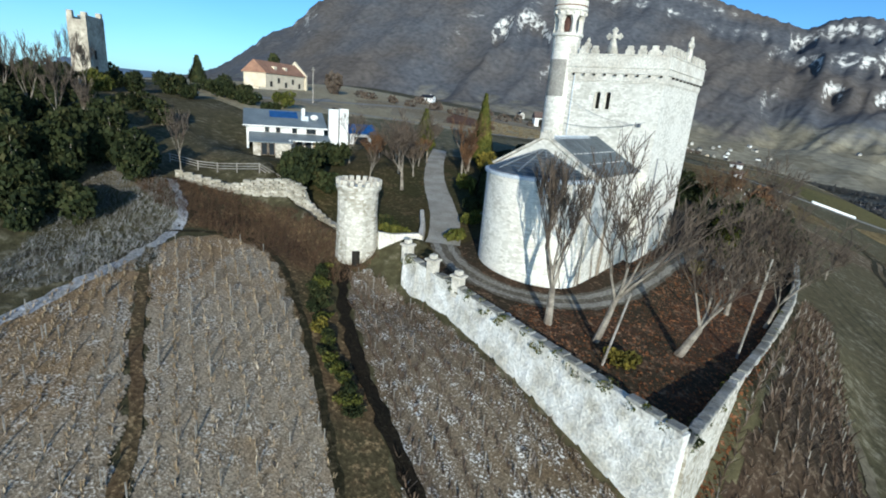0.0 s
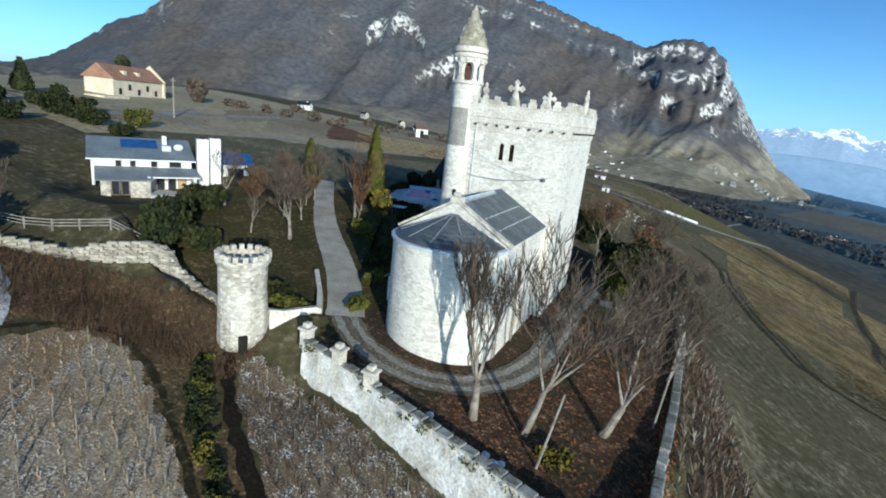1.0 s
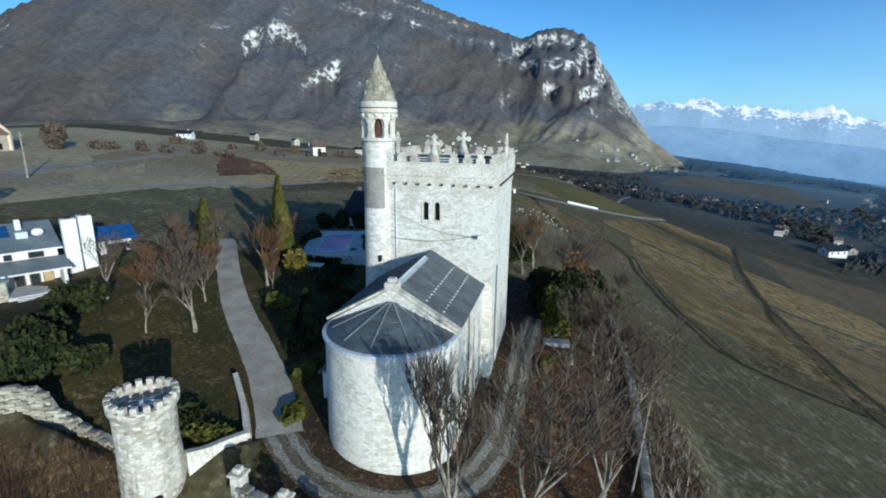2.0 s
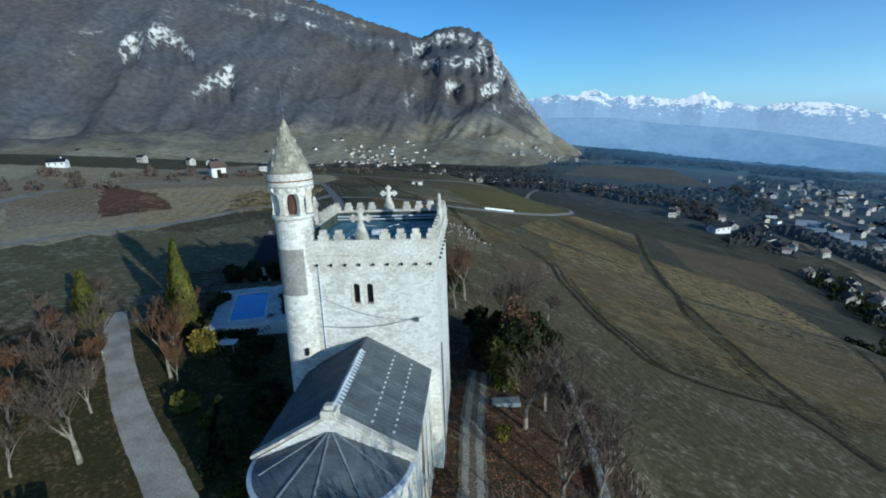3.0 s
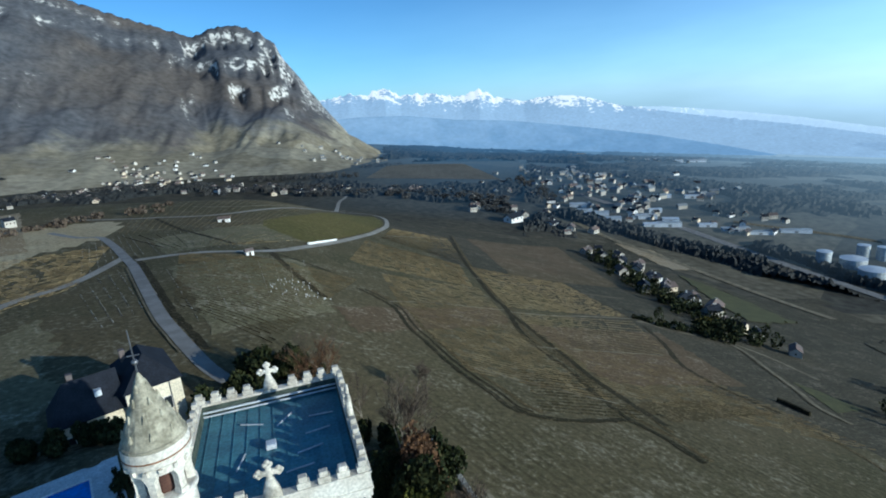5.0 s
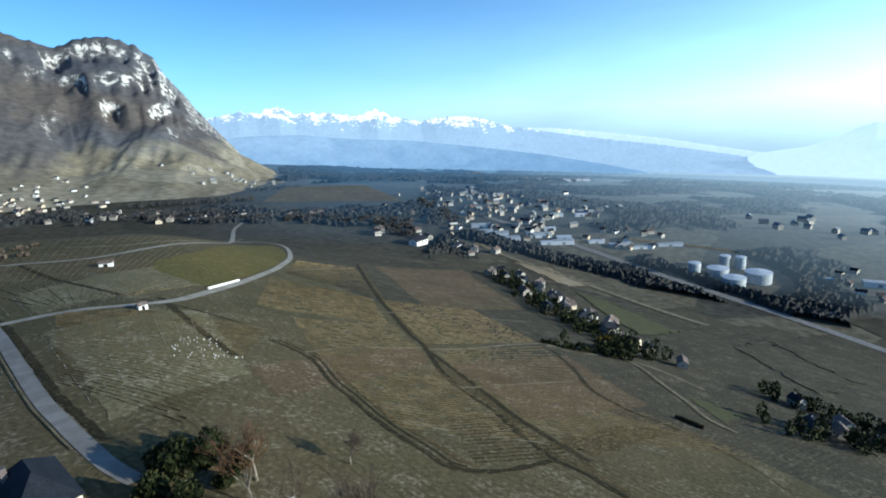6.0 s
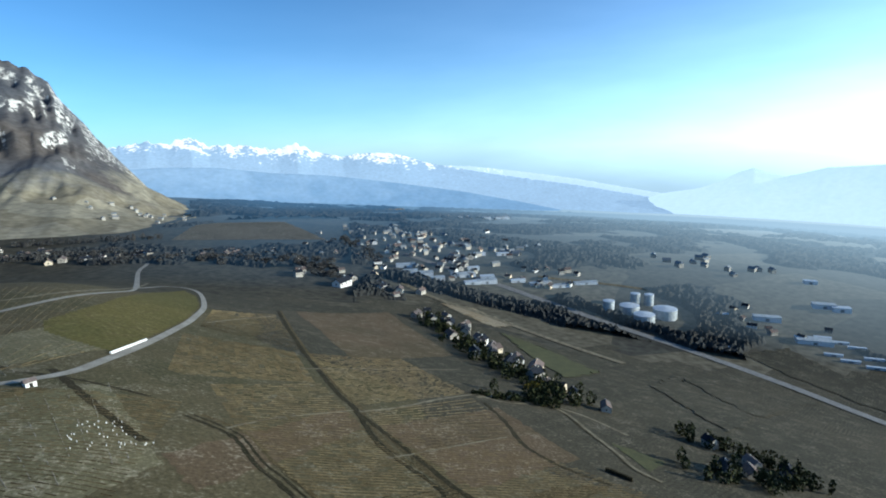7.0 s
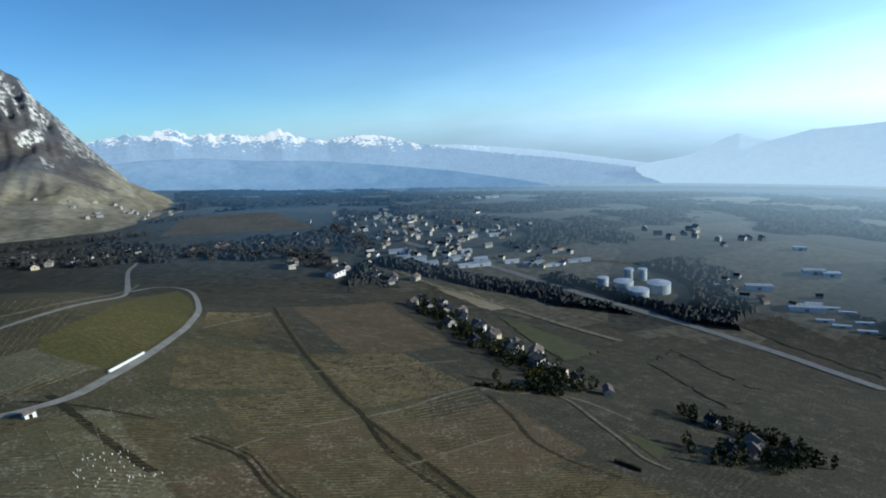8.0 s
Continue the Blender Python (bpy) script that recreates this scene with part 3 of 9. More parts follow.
drape("yard_floor", lambda x, y: (inside_distance(x, y, WALL_LINE) > 0.45) & (x > -1) & (y < 30), -2, 26, -30, 30, 0.6, "yard", 0.05, "bare brown yard soil with moss", "ground")
drape("lawn", lambda x, y: (inside_distance(x, y, WALL_LINE) > 0.5) & (x <= -1) & (x > -38 + 0.0 * y) & (y < 26 - 0.2 * x), -40, 0, -22, 34, 0.7, "lawn", 0.05, "rough winter lawn", "lawn")


# ---- distance: mountains and valley ----
def land_material(name, low, high, snow=None, rock=None, scale=0.004, haze_glow=0.0, z0=-40.0, z1=60.0, snow_z=500.0, snow_amount=0.5, cell=0.0, patch=None, mottle=1.0, dip=0.0, warm=None, distance=None):
    """Far land: colour by height band with wandering edges, pale rock or snow above snow_z, patchwork where cell is
    given; haze painted as emission where asked.
    """
    m = bpy.data.materials.new(name)
    m.use_nodes = True
    nt = m.node_tree
    N, L = nt.nodes.new, nt.links.new
    bsdf = nt.nodes["Principled BSDF"]
    bsdf.inputs["Roughness"].default_value = 0.95
    bsdf.inputs["Specular IOR Level"].default_value = 0.05
    geo = N("ShaderNodeNewGeometry")
    sep = N("ShaderNodeSeparateXYZ")
    L(geo.outputs["Position"], sep.inputs[0])
    big, mid, small = N("ShaderNodeTexNoise"), N("ShaderNodeTexNoise"), N("ShaderNodeTexNoise")
    for n, s, d in ((big, scale, 5), (mid, scale * 4, 8), (small, scale * 18, 6)):
        n.inputs["Scale"].default_value, n.inputs["Detail"].default_value = s, d
        L(geo.outputs["Position"], n.inputs["Vector"])

    def math_(op, a, b):
        k = N("ShaderNodeMath")
        k.operation = op
        for i, v in ((0, a), (1, b)):
            if isinstance(v, (int, float)):
                k.inputs[i].default_value = v
            else:
                L(v, k.inputs[i])
        return k.outputs[0]

    def blend(f, a, b, mode="MIX"):
        k = N("ShaderNodeMix")
        k.data_type, k.blend_type = "RGBA", mode
        if isinstance(f, (int, float)):
            k.inputs[0].default_value = f
        else:
            L(f, k.inputs[0])
        for i, v in ((6, a), (7, b)):
            if isinstance(v, tuple):
                k.inputs[i].default_value = (*v, 1)
            else:
                L(v, k.inputs[i])
        return k.outputs[2]

    def ramp01(v, a, b):
        k = N("ShaderNodeMapRange")
        k.inputs["From Min"].default_value, k.inputs["From Max"].default_value = a, b
        L(v, k.inputs["Value"])
        return k.outputs["Result"]

    wander = math_("MULTIPLY", math_("SUBTRACT", mid.outputs["Fac"], 0.5), (z1 - z0) * 1.6)
    if rock:
        wander = math_("ADD", wander, math_("MULTIPLY", math_("SUBTRACT", big.outputs["Fac"], 0.5), 230.0))
    height = math_("ADD", sep.outputs[2], wander)
    col = low
    if cell:
        vor = N("ShaderNodeTexVoronoi")
        vor.inputs["Scale"].default_value = cell
        L(geo.outputs["Position"], vor.inputs["Vector"])
        tone = N("ShaderNodeSeparateColor")
        L(vor.outputs["Color"], tone.inputs["Color"])
        col = blend(ramp01(tone.outputs[0], 0.45, 0.75), col, patch)
    upper = blend(ramp01(big.outputs["Fac"], 0.42, 0.62), high, warm) if warm else high
    col = blend(ramp01(height, z0, z1), col, upper)
    col = blend(mottle, col, ramp01(small.outputs["Fac"], 0.0, 0.78), "MULTIPLY")
    col = blend(0.6 * mottle, col, ramp01(mid.outputs["Fac"], -0.2, 0.8), "MULTIPLY")
    if rock:
        # bare limestone shows where the slope stands too steep for trees, broken by ledges
        tilt = N("ShaderNodeSeparateXYZ")
        L(geo.outputs["Normal"], tilt.inputs[0])
        flat = N("ShaderNodeVectorMath")
        flat.operation = "MULTIPLY"
        flat.inputs[1].default_value = (1.0, 1.0, 2.6)
        L(geo.outputs["Position"], flat.inputs[0])
        strata = N("ShaderNodeTexNoise")
        strata.inputs["Scale"].default_value, strata.inputs["Detail"].default_value, strata.inputs["Roughness"].default_value = 0.022, 8, 0.7
        L(flat.outputs[0], strata.inputs["Vector"])
        steep = math_("ADD", math_("SUBTRACT", 0.70, tilt.outputs[2]), math_("MULTIPLY", math_("SUBTRACT", strata.outputs["Fac"], 0.5), 0.75))
        bare = math_("MULTIPLY", ramp01(steep, 0.03, 0.20), ramp01(small.outputs["Fac"], 0.44, 0.56))
        col = blend(bare, col, rock)
    if snow:
        up = math_("ADD", math_("MULTIPLY", math_("SUBTRACT", math_("ADD", sep.outputs[2], math_("MULTIPLY", sep.outputs[0], dip)), snow_z), 0.012), math_("MULTIPLY", math_("SUBTRACT", mid.outputs["Fac"], 0.5), 5.0))
        up = math_("ADD", up, math_("MULTIPLY", math_("SUBTRACT", small.outputs["Fac"], 1 - snow_amount), 4.0))
        col = blend(ramp01(up, 0.0, 0.6), col, snow)
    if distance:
        # haze painted as emission, base darkened: backdrop pales towards horizon, more on sunny side
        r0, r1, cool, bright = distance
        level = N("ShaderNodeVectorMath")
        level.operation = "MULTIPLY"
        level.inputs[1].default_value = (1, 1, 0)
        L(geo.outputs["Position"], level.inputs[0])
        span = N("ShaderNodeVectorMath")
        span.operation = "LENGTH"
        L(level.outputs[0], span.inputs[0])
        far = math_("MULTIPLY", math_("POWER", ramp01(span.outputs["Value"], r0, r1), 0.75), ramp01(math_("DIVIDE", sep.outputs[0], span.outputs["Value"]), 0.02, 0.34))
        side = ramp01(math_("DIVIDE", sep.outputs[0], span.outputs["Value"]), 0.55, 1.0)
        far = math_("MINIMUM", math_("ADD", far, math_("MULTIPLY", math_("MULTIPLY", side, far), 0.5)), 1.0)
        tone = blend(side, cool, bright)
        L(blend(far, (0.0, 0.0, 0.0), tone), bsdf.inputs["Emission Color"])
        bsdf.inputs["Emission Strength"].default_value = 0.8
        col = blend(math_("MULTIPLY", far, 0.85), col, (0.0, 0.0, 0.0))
    # painted haze: the base colour is cut and the same colour emitted
    L(blend(1.0, col, (1 - 0.75 * min(1, haze_glow * 2),) * 3, "MULTIPLY"), bsdf.inputs["Base Color"])
    if haze_glow:
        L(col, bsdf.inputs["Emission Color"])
        bsdf.inputs["Emission Strength"].default_value = haze_glow
    return m


# blue haze painted in: faint tint on mountain, colour and emission on the ranges
M["mountain"] = land_material("mountain", (0.41, 0.37, 0.275), (0.140, 0.144, 0.158), snow=(0.78, 0.78, 0.78), rock=(0.60, 0.58, 0.535), scale=0.0032, z0=-48, z1=4, snow_z=640, snow_amount=0.5, cell=0.010, patch=(0.33, 0.29, 0.205), mottle=0.75, warm=(0.160, 0.140, 0.126))
M["snow_range"] = land_material("snow_range", (0.42, 0.58, 0.78), (0.40, 0.56, 0.77), snow=(0.95, 0.96, 0.98), scale=0.0022, z0=0, z1=150, snow_z=212, snow_amount=0.5, haze_glow=0.85, mottle=0.3, dip=0.105)
M["foot_haze"] = land_material("foot_haze", (0.26, 0.43, 0.66), (0.37, 0.54, 0.76), snow=(0.66, 0.78, 0.90), scale=0.0016, z0=-330, z1=-20, snow_z=75, snow_amount=0.42, haze_glow=0.75, mottle=0.25)
M["pale_range"] = land_material("pale_range", (0.56, 0.70, 0.85), (0.60, 0.73, 0.86), snow=(0.86, 0.91, 0.96), scale=0.0022, z0=-60, z1=150, snow_z=232, snow_amount=0.46, haze_glow=1.0, mottle=0.15, dip=0.105)
M["haze_range"] = land_material("haze_range", (0.58, 0.73, 0.86), (0.50, 0.66, 0.81), scale=0.0015, z0=-420, z1=-60, haze_glow=1.05, mottle=0.12)
M["west_haze"] = land_material("west_haze", (0.17, 0.26, 0.40), (0.20, 0.29, 0.42), scale=0.002, z0=-100, z1=150, haze_glow=0.45, mottle=0.4)
# haze painted on valley, rises and woods: reach, cool tone, sunward tone
VALLEY_HAZE = (600, 3500, (0.145, 0.275, 0.44), (0.62, 0.78, 0.90))
M["valley"] = land_material("valley", (0.110, 0.104, 0.084), (0.125, 0.112, 0.080), scale=0.006, z0=-170, z1=-100, cell=0.008, patch=(0.215, 0.190, 0.135), distance=VALLEY_HAZE)
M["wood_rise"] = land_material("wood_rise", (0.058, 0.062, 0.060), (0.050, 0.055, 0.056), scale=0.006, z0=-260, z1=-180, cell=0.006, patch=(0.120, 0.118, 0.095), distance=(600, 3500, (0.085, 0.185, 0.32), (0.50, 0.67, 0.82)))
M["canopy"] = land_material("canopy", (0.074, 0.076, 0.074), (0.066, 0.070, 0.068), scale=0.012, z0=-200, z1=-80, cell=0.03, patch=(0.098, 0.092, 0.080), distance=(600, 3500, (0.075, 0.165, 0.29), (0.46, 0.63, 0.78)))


RIDGES = {}


def ridge(name, crest, r_foot, r_crest, mat, label, foot_drop=30, az_step=0.3, rows=46, rough=1.0, foothill=0.0, seed=0, jag=18, cliffs=()):
    """A mountain front: crest is (azimuth, elevation) pairs as seen from over the castle."""
    az = np.arange(crest[0][0], crest[-1][0] + 1e-6, az_step)
    el = np.interp(az, [c[0] for c in crest], [c[1] for c in crest])
    verts, faces = [], []
    for j in range(rows + 3):
        t = min(j / rows, 1.0)
        back = max(0, j - rows)
        r = r_foot + (r_crest - r_foot) * t + back * 160
        for a, e in zip(az, el):
            s, c = math.sin(radians(a)), math.cos(radians(a))
            x, y = 5 + r * s, -15 + r * c
            top = 24 + r_crest * math.tan(radians(e))
            low = ground(5 + r_foot * s, -15 + r_foot * c) - foot_drop
            if foothill:
                k = foothill * (t / 0.3) if t < 0.3 else foothill + (1 - foothill) * ((t - 0.3) / 0.7) ** 1.08
            else:
                k = t
            z = low + (top - low) * k
            n = noise.fractal((a * 0.09, t * 1.5, seed), 1.0, 2.1, 3) * 34
            n += (noise.ridged_multi_fractal((a * 0.17 - t * 2.4, t * 1.3 + a * 0.02, seed + 5), 1.0, 2.1, 5, 1.0, 2.0) - 1) * 20
            n += noise.fractal((x * 0.010, y * 0.010, seed + 2), 0.9, 2.1, 5) * 7
            z += rough * n * (math.sin(math.pi * min(1, t * 0.95 + 0.03)) ** 0.8) * (0.35 if foothill and t < 0.28 else 1)
            z += jag * noise.fractal((a * 1.7, seed, 9), 0.9, 2.2, 6) * t ** 9 * (1 if e > 0.4 else 0.25)
            for line, rise in cliffs:
                at = np.interp(a, [p[0] for p in line], [p[1] for p in line])
                ends = min(a - line[0][0], line[-1][0] - a)
                if ends > 0:
                    at += 0.016 * noise.fractal((a * 0.55, rise, 3), 0.9, 2.1, 3)
                    up = rise * min(1, ends / 0.5) * max(0, 0.75 + 0.9 * noise.fractal((a * 0.8, rise, 7), 0.9, 2.1, 3))
                    z += up * (step01(t, at - 0.006, at + 0.014) - step01(t, at - 0.17, at + 0.014))
            z -= back * 90
            verts.append((x, y, z))
    n = len(az)
    RIDGES[name] = (az[0], az_step, n, r_foot, (r_crest - r_foot) / rows, [v[2] for v in verts])
    for j in range(rows + 2):
        for i in range(n - 1):
            faces.append((j * n + i, j * n + i + 1, (j + 1) * n + i + 1, (j + 1) * n + i))
    return tagged(soup(name, verts, faces, mat, smooth=True), label, "mountain", kind="structure")


ridge("mountain", [(-120, 3), (-80, -2.5), (-68, -1.0), (-62.5, 0.6), (-60, 2.2), (-57.1, 4.5), (-55, 5.4), (-52.4, 8.0), (-46, 11.0), (-38, 13.2), (-30, 13.8), (-22, 12.6), (-16, 11.5), (-12.3, 10.2),
                  (-8.8, 9.0), (-7.2, 8.5), (-5.2, 7.9), (-3.4, 8.7), (-1.2, 8.9), (0.8, 8.2), (2.2, 7.1), (2.9, 5.5), (4.0, 4.1), (5.0, 2.5), (6.2, 0.8), (8.6, -2.3), (11.8, -4.4), (14.5, -5.3), (17, -6.2)],
      1250, 2500, "mountain", "wooded limestone mountain with pale crags and thin snow", foot_drop=4, rows=84, az_step=0.2, foothill=0.12, rough=1.0, jag=8,
      cliffs=[([(-34.5, 0.62), (-31.7, 0.70), (-29.2, 0.68), (-28, 0.60)], 46), ([(-28.8, 0.43), (-24, 0.54)], 42), ([(-26, 0.85), (-19, 0.87), (-13, 0.86), (-7.6, 0.88)], 24), ([(-30, 0.93), (-20, 0.95), (-10, 0.95)], 20),
              ([(-6.4, 0.93), (-4, 0.955), (-1.5, 0.955), (2.4, 0.90)], 58), ([(-8, 0.82), (-4.2, 0.77), (-1.5, 0.75), (2.6, 0.76)], 40), ([(-3, 0.62), (1.0, 0.60), (3.8, 0.68)], 34), ([(-7.5, 0.58), (-5, 0.53)], 22), ([(0.5, 0.84), (2.8, 0.83), (3.9, 0.86)], 40)])
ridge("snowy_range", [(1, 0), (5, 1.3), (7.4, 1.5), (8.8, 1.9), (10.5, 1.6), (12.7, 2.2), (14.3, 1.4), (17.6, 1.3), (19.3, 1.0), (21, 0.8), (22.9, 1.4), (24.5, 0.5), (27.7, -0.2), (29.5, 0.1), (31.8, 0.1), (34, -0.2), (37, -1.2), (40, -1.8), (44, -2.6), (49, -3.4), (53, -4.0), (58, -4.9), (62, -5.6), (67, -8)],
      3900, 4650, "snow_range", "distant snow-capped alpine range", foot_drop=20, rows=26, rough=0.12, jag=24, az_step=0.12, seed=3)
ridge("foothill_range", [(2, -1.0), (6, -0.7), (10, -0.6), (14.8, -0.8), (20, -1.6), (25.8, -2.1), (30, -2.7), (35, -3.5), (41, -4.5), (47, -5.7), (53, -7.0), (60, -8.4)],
      3500, 3850, "foot_haze", "flat-topped foothills below the snowy range, blue with painted haze", foot_drop=20, rows=14, rough=0.10, jag=9, az_step=0.2, seed=14)
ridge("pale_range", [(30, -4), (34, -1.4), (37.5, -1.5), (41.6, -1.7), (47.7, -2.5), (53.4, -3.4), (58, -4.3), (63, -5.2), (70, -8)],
      4640, 4790, "pale_range", "far alpine range paled by painted winter haze", foot_drop=20, rows=12, rough=0.04, jag=16, az_step=0.2, seed=4)
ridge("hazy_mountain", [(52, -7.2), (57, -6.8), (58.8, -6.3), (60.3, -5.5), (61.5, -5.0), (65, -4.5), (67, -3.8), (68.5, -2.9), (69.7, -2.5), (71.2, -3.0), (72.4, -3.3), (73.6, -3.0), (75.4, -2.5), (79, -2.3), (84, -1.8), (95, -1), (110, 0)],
      3900, 4600, "haze_range", "mountain beyond the valley, pale blue with painted haze", foot_drop=60, rows=14, rough=0.25, jag=8, seed=6)
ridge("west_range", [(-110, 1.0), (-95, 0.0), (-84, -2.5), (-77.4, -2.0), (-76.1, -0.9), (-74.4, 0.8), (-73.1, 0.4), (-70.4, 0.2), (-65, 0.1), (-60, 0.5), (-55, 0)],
      3600, 4500, "west_haze", "distant mountains to the west, blue with painted haze", foot_drop=20, rows=12, rough=0.15, jag=10, seed=8)


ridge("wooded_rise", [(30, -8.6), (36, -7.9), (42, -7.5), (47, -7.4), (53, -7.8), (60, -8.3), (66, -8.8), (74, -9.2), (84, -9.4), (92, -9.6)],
      1350, 1700, "wood_rise", "long wooded rise across the valley, tinted with painted haze", foot_drop=4, rows=16, rough=0.3, jag=10, az_step=0.4, seed=11)
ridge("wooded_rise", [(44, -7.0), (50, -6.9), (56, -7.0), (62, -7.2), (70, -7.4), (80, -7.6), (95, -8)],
      2500, 2900, "wood_rise", "long wooded rise across the valley, tinted with painted haze", foot_drop=4, rows=12, rough=0.25, jag=8, az_step=0.4, seed=12)


def hill(x, y):
    """Height of the ground, or of the mountain's foot where that lies above it."""
    a0, da, n, r0, dr, zs = RIDGES["mountain"]
    z = ground(x, y)
    r, a = math.hypot(x - 5, y + 15), math.degrees(math.atan2(x - 5, y + 15))
    i, j = int((a - a0) / da), int((r - r0) / dr)
    if 0 <= i < n and 0 <= j < 64:
        z = max(z, zs[j * n + i])
    return z


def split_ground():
    """The far valley is a sheet of its own, so that it can carry the painted haze of distance."""
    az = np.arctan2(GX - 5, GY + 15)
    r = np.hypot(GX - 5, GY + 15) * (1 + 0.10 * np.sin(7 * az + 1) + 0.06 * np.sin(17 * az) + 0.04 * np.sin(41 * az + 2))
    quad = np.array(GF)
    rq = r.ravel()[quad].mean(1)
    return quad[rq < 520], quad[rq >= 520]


def sheet(name, quads, mat, label, category, kind="structure"):
    used, inv = np.unique(quads, return_inverse=True)
    faces = inv.reshape(-1, 4).tolist()
    return tagged(soup(name, GV[used], faces, mat, smooth=True), label, category, kind=kind)


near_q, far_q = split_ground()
sheet("ground_valley", far_q, "valley", "patchwork valley floor of woods and fields with painted distance haze", "ground")
c = GV[near_q].mean(1)
lower = c[:, 0] > 118 + 14 * np.sin(c[:, 1] * 0.045) - 0.12 * (c[:, 1] - 120)
sheet("ground", near_q[~lower], "soil", "winter-brown vineyard hillside", "ground")
sheet("ground_lower", near_q[lower], "soil_low", "dull dark fields at the foot of the hillside", "ground")


# ---- plants ----
def tube(bm, a, b, ra_, rb, sides):
    d = b - a
    q = d.to_track_quat("Z", "Y")
    ring = []
    for p, r in ((a, ra_), (b, rb)):
        ring.append([bm.verts.new(p + q @ Vector((r * math.cos(2 * math.pi * i / sides), r * math.sin(2 * math.pi * i / sides), 0))) for i in range(sides)])
    for i in range(sides):
        j = (i + 1) % sides
        bm.faces.new((ring[0][i], ring[0][j], ring[1][j], ring[1][i]))


def bare_tree_meshes(height, seed, spread=0.5, levels=4, lean=(0, 0), fork=0.3, girth=0.045, upright=0.5):
    """Trunk with limbs, and the twigs, of a leafless tree that stands on 0, 0, 0."""
    rnd = random.Random(seed)
    wood, twigs = bmesh.new(), bmesh.new()

    def grow(p, d, length, r, level):
        n = 3 if level == 0 else 2
        for s in range(n):
            d2 = (d + Vector((rnd.uniform(-1, 1), rnd.uniform(-1, 1), rnd.uniform(-0.3, 0.6))) * (0.06 if level == 0 else 0.16)).normalized()
            q = p + d2 * (length / n)
            r2 = r * (0.86 if level == 0 else 0.78)
            tube(wood if level < 2 else twigs, p, q, r, r2, 8 if level == 0 else 5 if level == 1 else 3)
            p, d, r = q, d2, r2
            if level and level < levels and s < n - 1:
                side(p, d, length * 0.62, r * 0.6, level + 1)
        if level < levels:
            for _ in range(4 if level == 0 else 3):
                side(p, d, length * rnd.uniform(0.55, 0.85) * (1.35 if level == 0 else 1), r * rnd.uniform(0.55, 0.75), level + 1)

    def side(p, d, length, r, level):
        a = rnd.uniform(0, 2 * math.pi)
        out = Vector((math.cos(a), math.sin(a), 0)) * spread + Vector((0, 0, upright * 0.5)) + d * 0.75
        grow(p, out.normalized(), length, max(r, 0.026), level)

    d0 = Vector((lean[0], lean[1], 1)).normalized()
    grow(Vector((0, 0, -0.3)), d0, height * fork, height * girth * 0.5, 0)
    return wood, twigs


def bare_tree(at, height, seed, label, group="bare trees", bark="bark", twig="twig", **kw):
    wood, twigs = bare_tree_meshes(height, seed, **kw)
    z = ground(*at)
    t = thing("bare_tree", (at[0], at[1], z), label, "tree", group)
    part("trunk", wood, bark, t)
    part("crown", twigs, twig, t)
    return t


def leaf_cloud(lumps, count, size, seed, flat=1.0):
    """Small leaves scattered through and over lumps given as (centre, radii)."""
    rnd = random.Random(seed)
    verts, faces = [], []
    vol = [l[1][0] * l[1][1] * l[1][2] for l in lumps]
    for _ in range(count):
        c, r = rnd.choices(lumps, vol)[0]
        d = Vector((rnd.gauss(0, 1), rnd.gauss(0, 1), rnd.gauss(0, 1))).normalized()
        k = rnd.uniform(0.55, 1.02) ** 0.6
        k *= 1 + 0.25 * noise.noise((d.x * 2.2 + c[0], d.y * 2.2 + c[1], d.z * 2.2 + seed))
        p = Vector((c[0] + d.x * r[0] * k, c[1] + d.y * r[1] * k, c[2] + d.z * r[2] * k))
        q = Euler((rnd.uniform(0, 6.3), rnd.uniform(0, 6.3), rnd.uniform(0, 6.3))).to_matrix()
        s = size * rnd.uniform(0.6, 1.4)
        b = len(verts)
        for u, v in ((-0.5, -0.35), (0.5, -0.3), (0.65, 0.25), (-0.35, 0.4)):
            verts.append(p + q @ Vector((u * s, v * s * flat, 0.12 * s * (u * v))))
        faces.append((b, b + 1, b + 2, b + 3))
    return verts, faces


def shrub(name, at, size, mat, count, leaf, seed, label, category="bush", group="", lumps=7, z=None, trunk=True):
    """An evergreen bush or tree: stems inside an uneven crown of small leaves."""
    rnd = random.Random(seed)
    zb = ground(*at) if z is None else z
    t = thing(name, (at[0], at[1], zb), label, category, group)
    sx, sy, sz = size
    blobs = [((rnd.uniform(-0.5, 0.5) * sx, rnd.uniform(-0.5, 0.5) * sy, sz * rnd.uniform(0.3, 0.72)), (sx * rnd.uniform(0.28, 0.5), sy * rnd.uniform(0.28, 0.5), sz * rnd.uniform(0.22, 0.34))) for _ in range(lumps)]
    blobs.append(((0, 0, sz * 0.4), (sx * 0.6, sy * 0.6, sz * 0.4)))
    v, f = leaf_cloud(blobs, count, leaf, seed)
    soup("crown", v, f, mat, t)
    if trunk:
        bm = bmesh.new()
        for i in range(5):
            a = rnd.uniform(0, 6.28)
            tube(bm, Vector((0, 0, -0.3)), Vector((math.cos(a) * sx * 0.35, math.sin(a) * sy * 0.35, sz * rnd.uniform(0.5, 0.8))), 0.06 * sz ** 0.5, 0.02, 5)
        part("trunk", bm, "bark", t)
    return t


